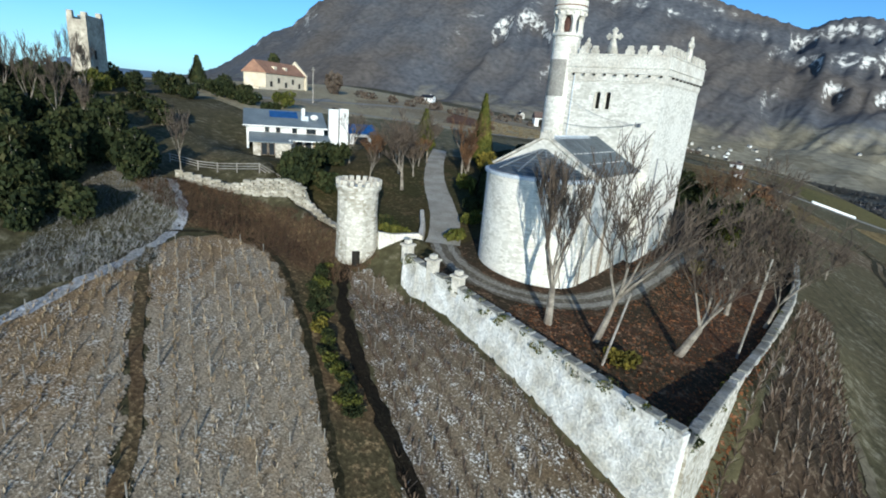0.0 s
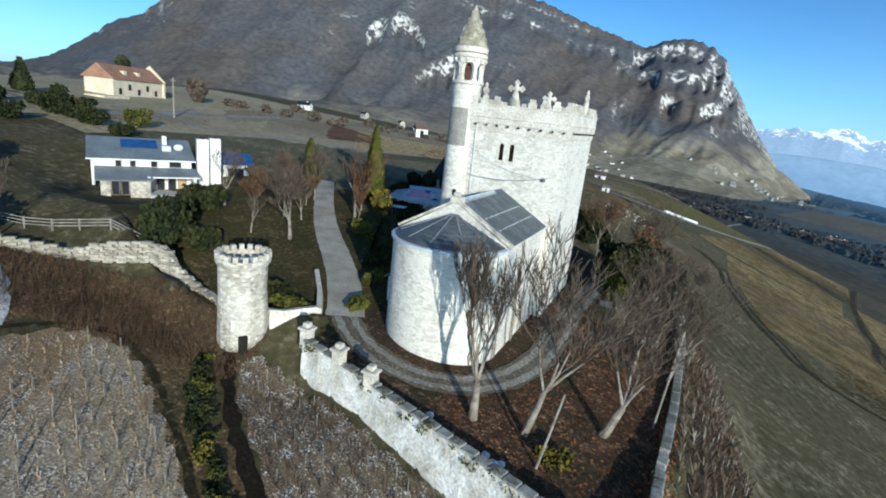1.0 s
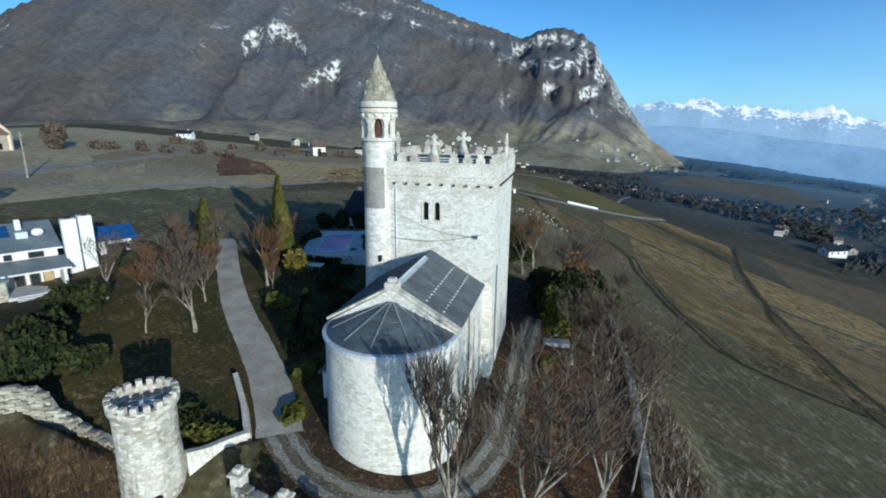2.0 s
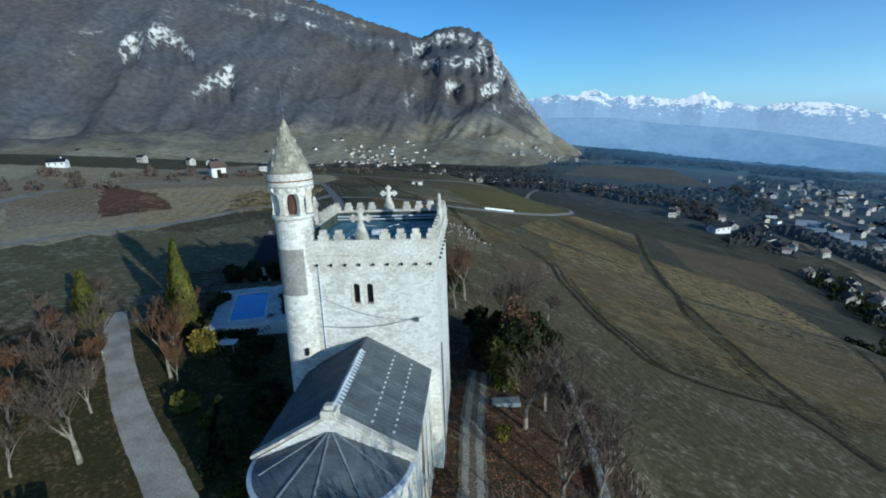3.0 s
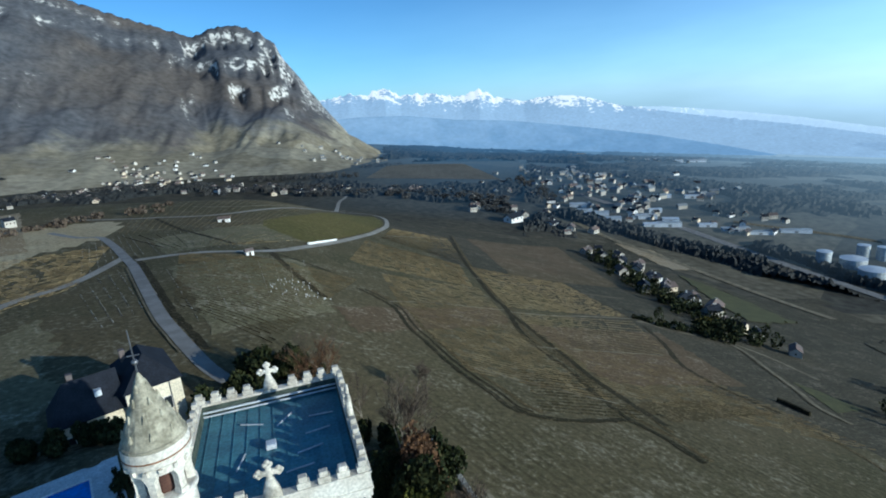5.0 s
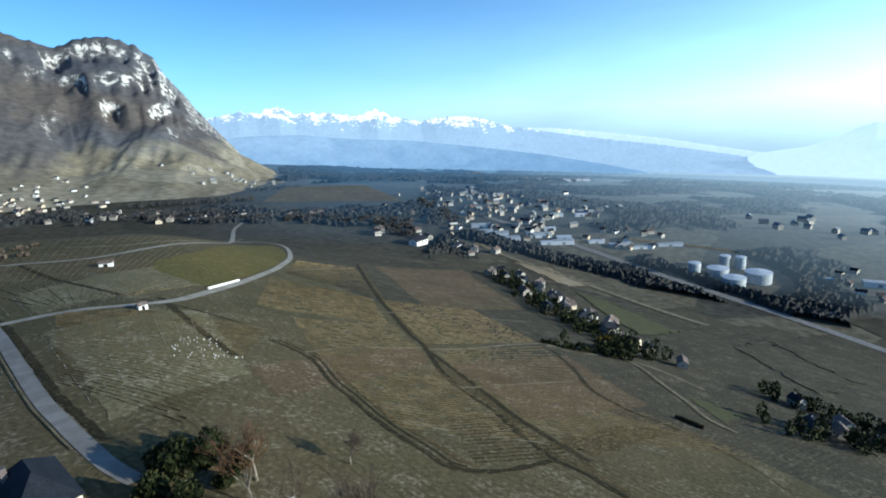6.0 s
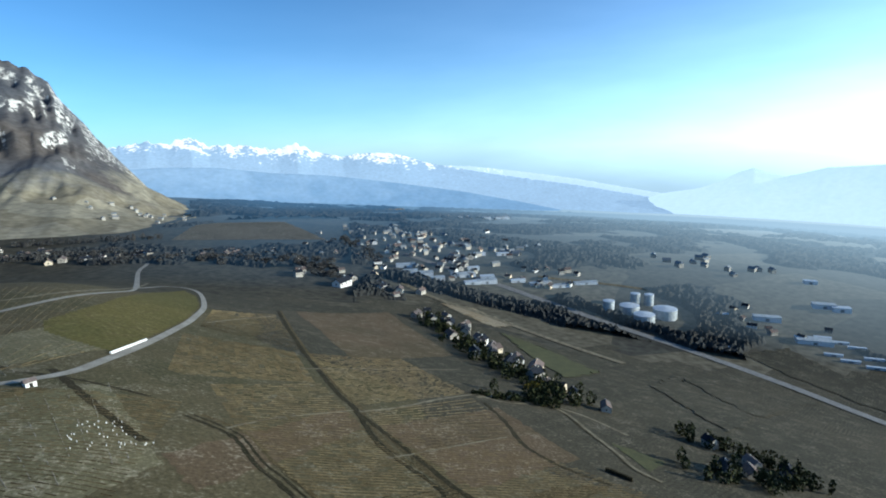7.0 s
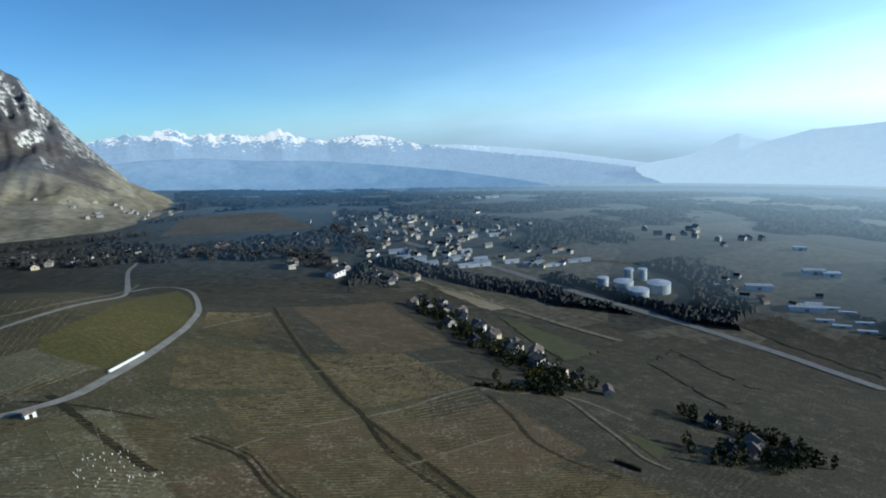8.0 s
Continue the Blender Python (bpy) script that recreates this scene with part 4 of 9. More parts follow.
def conifer(name, at, height, radius, mat, count, leaf, seed, label, group="", tip=0.12, z=None):
    rnd = random.Random(seed)
    zb = ground(*at) if z is None else z
    t = thing(name, (at[0], at[1], zb), label, "tree", group)
    verts, faces = [], []
    for _ in range(count):
        f = rnd.random() ** 1.25
        a = rnd.uniform(0, 6.283)
        r = radius * ((1 - f) ** 0.75 * (1 - tip) + tip * (1 - f)) * rnd.uniform(0.6, 1.05) * (1 + 0.22 * noise.noise((math.cos(a) * 1.6, math.sin(a) * 1.6, f * 5 + seed)))
        if f < 0.08:
            r *= 0.55 + 5 * f
        p = Vector((r * math.cos(a), r * math.sin(a), 0.3 + f * (height - 0.3)))
        q = Euler((rnd.uniform(-0.7, 0.7), rnd.uniform(-0.7, 0.7), a)).to_matrix()
        s = leaf * rnd.uniform(0.6, 1.4)
        b = len(verts)
        for u, v, w in ((0, -0.25, -0.4), (0.15, 0.25, -0.4), (0.1, 0.18, 0.6), (0, -0.1, 0.7)):
            verts.append(p + q @ Vector((u * s, v * s, w * s)))
        faces.append((b, b + 1, b + 2, b + 3))
    soup("crown", verts, faces, mat, t)
    bm = bmesh.new()
    tube(bm, Vector((0, 0, -0.3)), Vector((0, 0, height * 0.85)), 0.05 * height ** 0.7, 0.03, 7)
    part("trunk", bm, "bark", t)
    return t


# yard
bare_tree((12.2, -19.9), 15.0, 11, "tall bare pollard with upswept branches beside the drive", spread=0.36, upright=1.3, fork=0.2, girth=0.045, levels=5)
bare_tree((15.4, -18.9), 11.0, 12, "leaning bare tree with pale trunk in the yard", spread=0.42, lean=(0.3, 0.05), fork=0.34, girth=0.05, levels=5)
bare_tree((20.0, -14.6), 15.5, 23, "bare forked tree among fallen rusty leaves", spread=0.5, lean=(0.4, 0.3), fork=0.18, girth=0.045, levels=5)
bare_tree((21.5, 12.0), 9.0, 14, "bare tree behind the keep", spread=0.5, levels=4)
bare_tree((18.0, 24.0), 11.0, 15, "bare tree behind the keep", spread=0.5, levels=4)
bare_tree((12.0, 52.0), 13.0, 16, "large bare tree at the edge of the vineyard", spread=0.6, levels=4)
bare_tree((15.5, 40.0), 9.0, 17, "bare tree at the edge of the vineyard", spread=0.5, levels=4)
bare_tree((-23.0, 1.0), 8.5, 19, "bare tree on the lawn", spread=0.55, levels=4)
bare_tree((-21.5, -6.0), 5.5, 20, "young bare tree on the lawn", spread=0.45, levels=3)
bare_tree((-17.0, 8.0), 9.0, 21, "bare reddish tree beside the drive", spread=0.35, twig="leaf_rust", levels=4)
bare_tree((-25.5, 10.0), 7.5, 22, "bare tree beyond the drive", spread=0.5, levels=4)
bare_tree((-30.0, -2.0), 7.0, 24, "bare tree near the house", spread=0.5, levels=4)
shrub("evergreen_bush", (-23.4, -15.4), (3.6, 3.2, 5.2), "leaf_dark", 3000, 0.42, 1, "tall spreading dark green bush above the terrace steps", group="garden bushes")
shrub("evergreen_bush", (-25.5, -12.5), (2.0, 2.0, 4.0), "leaf_dark", 1200, 0.4, 2, "dark green bush above the terrace steps", group="garden bushes")
shrub("evergreen_bush", (-21.0, -13.0), (2.2, 2.0, 2.8), "leaf_dark", 1100, 0.4, 3, "dark green bush above the terrace steps", group="garden bushes")
shrub("evergreen_bush", (-29.5, -5.5), (3.4, 2.8, 3.4), "leaf_dark", 1800, 0.4, 4, "broad dark round bush in front of the house", group="garden bushes")
shrub("hedge", (-6.2, -16.9), (2.4, 1.6, 1.1), "leaf_olive", 900, 0.28, 5, "clipped low hedge inside the garden wall", "hedge")
shrub("hedge", (-9.2, -15.6), (2.6, 1.8, 1.2), "leaf_dark", 900, 0.28, 6, "clipped low hedge inside the garden wall", "hedge")
shrub("hedge", (-3.6, -7.2), (0.9, 3.0, 1.5), "leaf_olive", 900, 0.3, 7, "hedge beside the drive", "hedge")
shrub("hedge", (-2.0, -12.8), (1.1, 2.2, 1.1), "leaf_olive", 900, 0.3, 8, "low bank of greenery below the apse", "hedge")
shrub("hedge", (-6.4, -3.2), (1.2, 3.2, 1.8), "leaf_dark", 1000, 0.3, 9, "hedge beside the drive", "hedge")
conifer("cypress", (-21.6, 19.2), 10.8, 2.1, "leaf_olive", 3600, 0.5, 2, "tall yellow-green cypress above the pool", "cypresses")
bare_tree((-18.3, 11.4), 10.6, 403, "tall rust-brown leafless tree beside the drive", "rusty trees", "bark", "leaf_rust", spread=0.3, levels=5, upright=1.1, fork=0.14, girth=0.03)
bare_tree((-19.6, 13.4), 9.2, 404, "tall rust-brown leafless tree beside the drive", "rusty trees", "bark", "leaf_rust", spread=0.3, levels=5, upright=1.1, fork=0.14, girth=0.03)
bare_tree((-15.9, 7.4), 8.4, 405, "rust-brown leafless tree beside the drive", "rusty trees", "bark", "leaf_rust", spread=0.34, levels=5, upright=1.0, fork=0.14, girth=0.03)
bare_tree((-17.7, -3.8), 11.5, 406, "large spreading bare tree on the lawn beside the drive", spread=0.62, levels=5, upright=0.5, fork=0.22)
shrub("evergreen_bush", (-15.4, 11.6), (1.7, 1.7, 3.4), "leaf_gold", 900, 0.35, 13, "golden-green bush beside the pool terrace", group="garden bushes")
shrub("evergreen_bush", (-12.5, 3.2), (1.6, 1.6, 2.0), "leaf_olive", 800, 0.35, 14, "rounded green bush beside the drive", group="garden bushes")
shrub("evergreen_bush", (-9.0, 1.5), (1.4, 1.4, 1.8), "leaf_olive", 700, 0.35, 15, "rounded green bush beside the drive", group="garden bushes")
shrub("evergreen_tree", (18.0, 17.5), (4.6, 4.8, 8.4), "leaf_dark", 4200, 0.42, 16, "broad dark evergreen behind the keep", "tree", "dark evergreens")
shrub("evergreen_tree", (21.6, 22.0), (3.6, 3.6, 7.0), "leaf_dark", 3000, 0.42, 17, "broad dark evergreen beside the yard wall", "tree", "dark evergreens")
shrub("evergreen_tree", (15.8, 21.5), (3.4, 3.4, 6.2), "leaf_dark", 2600, 0.38, 18, "dark evergreen beside the drive", "tree", "dark evergreens")
shrub("evergreen_tree", (19.6, 20.0), (3.2, 3.4, 9.0), "leaf_rust", 2600, 0.34, 36, "tall brownish evergreen beside the yard wall", "tree", "dark evergreens")
shrub("evergreen_tree", (17.2, 14.6), (2.6, 2.4, 7.0), "leaf_olive", 1500, 0.3, 37, "olive evergreen behind the keep", "tree", "dark evergreens")
shrub("evergreen_bush", (16.6, 5.2), (0.9, 0.9, 1.9), "leaf_gold", 500, 0.28, 19, "small golden-green bush by the drive", group="garden bushes")
shrub("evergreen_bush", (17.8, -20.2), (1.5, 1.2, 1.2), "leaf_gold", 600, 0.22, 20, "sprawling yellow-green shrub in the yard", group="garden bushes")
shrub("evergreen_bush", (22.7, -25.9), (1.5, 1.0, 1.7), "leaf_dark", 800, 0.25, 21, "dark ivy bush at the corner of the wall", group="garden bushes")
shrub("evergreen_tree", (0.5, 55.0), (4.0, 4.5, 6.0), "leaf_dark", 2200, 0.5, 22, "dark evergreen above the lane", "tree", "dark evergreens")
shrub("evergreen_tree", (5.0, 58.5), (3.4, 3.4, 5.4), "leaf_dark", 2000, 0.5, 23, "dark evergreen above the lane", "tree", "dark evergreens")
shrub("evergreen_tree", (1.2, 57.1), (2.4, 2.4, 3.2), "leaf_dark", 1700, 0.42, 310, "dark evergreen at the foot of the lane", "tree", "dark evergreens")
shrub("evergreen_tree", (5.8, 57.5), (2.4, 2.4, 4.2), "leaf_dark", 1700, 0.42, 311, "dark evergreen at the foot of the lane", "tree", "dark evergreens")
shrub("evergreen_tree", (10.8, 56.1), (2.4, 2.4, 3.4), "leaf_dark", 1700, 0.42, 312, "dark evergreen at the foot of the lane", "tree", "dark evergreens")
shrub("evergreen_tree", (7.8, 51.7), (2.4, 2.4, 3.0), "leaf_dark", 1700, 0.42, 313, "dark evergreen at the foot of the lane", "tree", "dark evergreens")
shrub("evergreen_tree", (-1.5, 50.0), (2.4, 2.4, 3.6), "leaf_dark", 1700, 0.42, 314, "dark evergreen at the foot of the lane", "tree", "dark evergreens")
shrub("evergreen_tree", (1.6, 43.5), (2.4, 2.4, 4.4), "leaf_dark", 1700, 0.42, 315, "dark evergreen at the foot of the lane", "tree", "dark evergreens")
shrub("evergreen_tree", (2.8, 47.6), (2.4, 2.4, 4.0), "leaf_dark", 1700, 0.42, 316, "dark evergreen at the foot of the lane", "tree", "dark evergreens")
bare_tree((27.8, 54.9), 8.2, 330, "spreading bare tree on the bank above the vineyard", "bare trees", "bark", "twig", spread=0.75, levels=5, upright=0.35, fork=0.22)
for i, (x, y) in enumerate(((-20.5, 37.0), (-17.4, 38.4), (-23.8, 37.6), (-14.6, 37.2))):
    shrub("evergreen_tree", (x, y), (2.0, 2.0, 3.2), "leaf_dark", 1400, 0.4, 340 + i, "dark evergreen before the manor wing", "tree", "dark evergreens")
shrub("evergreen_tree", (2.2, 45.0), (2.6, 2.6, 5.5), "leaf_dark", 1600, 0.5, 24, "dark evergreen beside the manor", "tree", "dark evergreens")
shrub("evergreen_tree", (8.0, 62.0), (2.6, 2.6, 4.0), "leaf_dark", 1400, 0.5, 25, "dark evergreen beside the lane", "tree", "dark evergreens")
shrub("evergreen_tree", (-4.5, 43.0), (3.0, 3.0, 6.5), "leaf_dark", 1800, 0.45, 28, "dark evergreen beside the manor", "tree", "dark evergreens")
shrub("evergreen_tree", (-1.5, 49.0), (2.8, 2.8, 5.5), "leaf_dark", 1600, 0.45, 29, "dark evergreen beside the manor", "tree", "dark evergreens")
shrub("evergreen_bush", (14.0, 33.0), (2.2, 2.2, 3.2), "leaf_dark", 1200, 0.4, 26, "dark bush behind the keep", group="garden bushes")
shrub("evergreen_bush", (18.0, 30.0), (2.2, 2.2, 4.2), "leaf_dark", 1400, 0.4, 27, "dark bush behind the keep", group="garden bushes")

# leafless thickets on the lawn and beside the drive
for i, (x, y, h, rust) in enumerate(((-29.5, 11.0, 6.0, 0), (-27.0, 4.6, 5.5, 1), (-36.0, 24.0, 6.5, 0), (-24.5, 7.0, 6.5, 1), (-21.0, 2.0, 7.0, 0), (-38.0, 17.0, 6.0, 0), (-33.0, 13.0, 5.5, 1), (-31.0, 5.0, 6.0, 1), (-26.5, -0.5, 6.5, 1), (-24.0, 19.0, 5.5, 0), (-34.5, 8.0, 5.0, 0))):
    bare_tree((x, y), h, 300 + i, "leafless thicket tree with dense fine twigs", "thicket trees", "bark", "leaf_rust" if rust else "twig", spread=0.5, levels=5, fork=0.2, girth=0.04)
conifer("spruce", (-33.0, 18.0), 7.0, 2.0, "leaf_olive", 1800, 0.5, 31, "dark olive spruce above the drive", "spruces")
conifer("spruce", (-6.3, -2.0), 5.2, 1.5, "leaf_dark", 1600, 0.45, 32, "dark spruce between drive and chapel", "spruces")
shrub("evergreen_bush", (-5.0, 3.5), (2.4, 3.0, 3.4), "leaf_dark", 1300, 0.4, 33, "dark bush in the shade of the keep", group="garden bushes")
shrub("evergreen_bush", (-9.5, 9.0), (2.2, 2.6, 2.6), "leaf_dark", 1100, 0.4, 34, "dark bush in the shade of the keep", group="garden bushes")
bare_tree((21.0, -2.0), 11.0, 361, "tall bare tree at the end of the yard", spread=0.5, levels=5, fork=0.22)
bare_tree((19.0, 8.0), 12.0, 362, "tall bare tree at the end of the yard", spread=0.5, levels=5, fork=0.22)
bare_tree((24.0, -1.0), 8.5, 351, "bare tree leaning over the east wall", spread=0.6, levels=5, lean=(0.2, 0.0))
bare_tree((22.6, 6.0), 9.0, 352, "bare tree beside the east wall", spread=0.55, levels=5)
bare_tree((19.5, 27.5), 10.0, 354, "bare tree behind the evergreens", spread=0.5, levels=5)
bare_tree((10.5, 46.0), 10.0, 355, "bare reddish tree behind the keep", spread=0.6, levels=5, twig="leaf_rust")


# ---- the castle ----
YB = -23.5   # foot of the walls, below the yard
TX0, TX1, TY0, TY1 = 0.2, 11.3, 0.0, 13.0


def local(bm, ob):
    """Moves a mesh given in the world's metres into its thing's own place."""
    bmesh.ops.transform(bm, matrix=ob.matrix_world.inverted(), verts=bm.verts)
    return bm


def put(name, bm, mat, ob, label="", smooth=False):
    return part(name, local(bm, ob), mat, ob, label, smooth)


def shared(name, me, ob, at, rz=0.0, label="", scale=1.0):
    """One more piece on a mesh that exists already, placed in the world's metres under ob."""
    p = new(name, me)
    p.parent = ob
    base = ob.matrix_world if not ob.parent else ob.parent.matrix_world @ ob.matrix_basis
    p.matrix_basis = base.inverted() @ Matrix.LocRotScale(at, Euler((0, 0, rz)), (scale,) * 3)
    if label:
        p["label"] = label
    return p


def mesh_of(bm, name, mat, smooth=False):
    me = bpy.data.meshes.new(name)
    bm.normal_update()
    bm.to_mesh(me)
    bm.free()
    me.materials.append(M[mat] if isinstance(mat, str) else mat)
    if smooth:
        me.polygons.foreach_set("use_smooth", [True] * len(me.polygons))
    return me


def prism(bm, outline, axis_from, axis_to, plane="xz"):
    """Extrudes an outline between two depths: plane xz goes along y, yz along x, xy along z."""
    def at(p, d):
        return {"xz": (p[0], d, p[1]), "yz": (d, p[0], p[1]), "xy": (p[0], p[1], d)}[plane]
    a, b = [bm.verts.new(at(p, axis_from)) for p in outline], [bm.verts.new(at(p, axis_to)) for p in outline]
    n = len(outline)
    bm.faces.new(a)
    bm.faces.new(b[::-1])
    for i in range(n):
        bm.faces.new((a[i], b[i], b[(i + 1) % n], a[(i + 1) % n]))
    bmesh.ops.recalc_face_normals(bm, faces=bm.faces)


keep = thing("castle_keep", (5.7, 6.5, -20.0), "square white stone castle keep with battlements and stone crosses", "castle")
WINDOWS = [(4.72, 5.28), (5.78, 6.34)]
WZ0, WZ1 = -5.15, -3.75
bm = bmesh.new()
cuts = [TX0, WINDOWS[0][0], WINDOWS[0][1], WINDOWS[1][0], WINDOWS[1][1], TX1]
for i in range(5):
    if i in (1, 3):
        box(bm, cuts[i], cuts[i + 1], TY0, TY0 + 0.7, YB, WZ0)
        box(bm, cuts[i], cuts[i + 1], TY0, TY0 + 0.7, WZ1 + 0.28, -1.75)
        c, hw = (cuts[i] + cuts[i + 1]) / 2, (cuts[i + 1] - cuts[i]) / 2
        for s in (-1, 1):
            arc = [(c + s * hw, WZ1 + 0.28)] + [(c + s * hw * math.cos(a * math.pi / 12), WZ1 + 0.28 * math.sin(a * math.pi / 12)) for a in range(0, 7)]
            prism(bm, arc, TY0, TY0 + 0.7)
    else:
        box(bm, cuts[i], cuts[i + 1], TY0, TY0 + 0.7, YB, -1.75)
bmesh.ops.remove_doubles(bm, verts=bm.verts, dist=0.001)
put("wall", bm, "castle_wall", keep, "pale coursed rubble wall")
for b in ((TX0, TX0 + 0.7, TY0 + 0.7, TY1), (TX1 - 0.7, TX1, TY0 + 0.7, TY1), (TX0 + 0.7, TX1 - 0.7, TY1 - 0.7, TY1)):
    put("wall", boxed(*b, YB, -1.75), "castle_wall", keep, "pale coursed rubble wall")
for x0, x1 in WINDOWS:
    bm = bmesh.new()
    box(bm, x0 - 0.13, x0 - 0.003, TY0 - 0.05, TY0 + 0.1, WZ0 - 0.1, WZ1 + 0.25, 0.01)
    box(bm, x1 + 0.003, x1 + 0.13, TY0 - 0.05, TY0 + 0.1, WZ0 - 0.1, WZ1 + 0.25, 0.01)
    box(bm, x0 - 0.16, x1 + 0.16, TY0 - 0.09, TY0 + 0.1, WZ0 - 0.24, WZ0 - 0.1, 0.01)
    w = put("window", bm, "ashlar", keep, "narrow lancet window in a dressed stone surround")
    b2 = bmesh.new()
    box(b2, x0, x1, TY0 + 0.42, TY0 + 0.46, WZ0, WZ1 + 0.28)
    p = part("pane", local(b2, keep), "dark", w, "dark window pane")
# projecting parapet with string courses
bm = bmesh.new()
e = 0.22
for x0, x1, y0, y1 in ((TX0 - e, TX1 + e, TY0 - e, TY0 + 0.32), (TX0 - e, TX1 + e, TY1 - 0.32, TY1 + e), (TX0 - e, TX0 + 0.32, TY0 + 0.32, TY1 - 0.32), (TX1 - 0.32, TX1 + e, TY0 + 0.32, TY1 - 0.32)):
    box(bm, x0, x1, y0, y1, -1.74, -0.05, 0.015)
put("parapet", bm, "ashlar", keep, "dressed stone parapet")
for z0, z1, q in ((-1.2, -1.08, 0.31), (-2.55, -2.42, 0.06), (-0.05, 0.08, 0.29)):
    bm = bmesh.new()
    for x0, x1, y0, y1 in ((TX0 - q, TX1 + q, TY0 - q, TY0 + 0.35), (TX0 - q, TX1 + q, TY1 - 0.35, TY1 + q), (TX0 - q, TX0 + 0.35, TY0 + 0.35, TY1 - 0.35), (TX1 - 0.35, TX1 + q, TY0 + 0.35, TY1 - 0.35)):
        box(bm, x0, x1, y0, y1, z0, z1, 0.02)
    put("string_course", bm, "ashlar", keep)
bm = bmesh.new()
for x0, x1, y0, y1 in ((TX0 - 0.1, TX1 + 0.1, TY0 - 0.1, TY0 + 0.3), (TX0 - 0.1, TX1 + 0.1, TY1 - 0.3, TY1 + 0.1), (TX0 - 0.1, TX0 + 0.3, TY0 + 0.3, TY1 - 0.3), (TX1 - 0.3, TX1 + 0.1, TY0 + 0.3, TY1 - 0.3)):
    box(bm, x0, x1, y0, y1, -2.42, -1.74, 0.015)
put("wall_band", bm, "ashlar", keep, "smooth dressed stone band below the parapet")
bm = bmesh.new()
for x0, x1, y0, y1 in ((TX0 + 0.35, TX1 - 0.35, TY1 - 0.39, TY1 - 0.353), (TX0 + 0.35, TX1 - 0.35, TY0 + 0.353, TY0 + 0.39), (TX0 + 0.353, TX0 + 0.39, TY0 + 0.4, TY1 - 0.4), (TX1 - 0.39, TX1 - 0.353, TY0 + 0.4, TY1 - 0.4)):
    box(bm, x0, x1, y0, y1, -0.94, -0.08)
put("parapet_lining", bm, "moss_stone", keep, "dark algae-stained inner face of the parapet")
bm = bmesh.new()
box(bm, -0.08, 0.08, -0.42, -0.2, -0.36, -0.2)
spout = mesh_of(bm, "spout", "dark")
for i in range(9):
    f = (i + 0.5) / 9
    x, y = TX0 + 0.9 + f * (TX1 - TX0 - 1.2), TY0 + 0.4 + f * (TY1 - TY0 - 0.8)
    shared("spout", spout, keep, (x + 0.5, TY0 + 0.06, -1.6), label="dark drain spout")
    shared("spout", spout, keep, (TX1 - 0.06, y + 0.5, -1.6), math.pi / 2, label="dark drain spout")
bm = bmesh.new()
box(bm, -0.38, 0.38, -0.24, 0.24, 0.0, 0.42, 0.025)
box(bm, -0.26, 0.26, -0.2, 0.2, 0.42, 0.78, 0.03)
merlon = mesh_of(bm, "merlon", "block")
bm = bmesh.new()
prism(bm, [(-0.56, 0.0), (0.56, 0.0), (0.46, 0.5), (0.30, 0.9), (0.17, 1.35), (-0.17, 1.35), (-0.30, 0.9), (-0.46, 0.5)], -0.22, 0.22, "xz")
box(bm, -0.17, 0.17, -0.14, 0.14, 1.3, 2.15, 0.04)
box(bm, -0.58, 0.58, -0.13, 0.13, 1.46, 1.80, 0.04)
for cx, cz in ((-0.56, 1.48), (-0.56, 1.78), (-0.70, 1.63), (0.56, 1.48), (0.56, 1.78), (0.70, 1.63), (-0.15, 2.15), (0.15, 2.15), (0, 2.30)):
    bmesh.ops.create_icosphere(bm, subdivisions=2, radius=0.17, matrix=Matrix.LocRotScale((cx, 0, cz), None, (1, 0.85, 1)))
cross = mesh_of(bm, "cross", "block", True)
n = 9
for side in range(4):
    for i in range(n + 1):
        f = (i + 0.5) / (n + 1) if side % 2 else i / n
        if side % 2 == 0:
            at, rz = (TX0 + 0.2 + f * (TX1 - TX0 - 0.4), TY0 + 0.02 if side == 0 else TY1 - 0.02, 0.08), 0
        else:
            at, rz = (TX0 + 0.02 if side == 1 else TX1 - 0.02, TY0 + 0.6 + f * (TY1 - TY0 - 1.2), 0.08), math.pi / 2
        mid = abs(f - 0.5) < 0.5 / (n + 1) + 0.01
        if mid:
            if i == n // 2:
                cat = (5.75, at[1], 0.08) if side % 2 == 0 else (at[0], 6.5, 0.08)
                shared("cross", cross, keep, cat, rz, "carved stone trefoil cross")
            continue
        shared("merlon", merlon, keep, (at[0] + random.uniform(-.03, .03), at[1], at[2]), rz + random.uniform(-0.05, 0.05))
bm = boxed(TX0 + 0.32, TX1 - 0.32, TY0 + 0.32, TY1 - 0.32, -1.2, -0.95)
top = put("roof", bm, "roof_blue", keep, "weathered blue-green metal roof sheet")
bm = bmesh.new()
box(bm, -0.02, 0.02, TY0 + 0.6 - 6.5, TY1 - 0.6 - 6.5, 0, 0.05)
seam = mesh_of(bm, "roof_seam", "roof_blue")
for i in range(11):
    shared("roof_seam", seam, keep, (TX0 + 0.9 + i * 0.93, 6.5, -0.95))
bm = bmesh.new()
box(bm, -0.35, 0.35, -0.35, 0.35, 0, 0.4, 0.03)
hatch = mesh_of(bm, "roof_hatch", "zinc")
shared("roof_hatch", hatch, keep, (5.6, 6.4, -0.95), label="grey roof hatch")
bm = bmesh.new()
box(bm, -0.9, 0.9, -0.04, 0.04, 0.05, 0.12)
pipe = mesh_of(bm, "roof_pipe", "zinc")
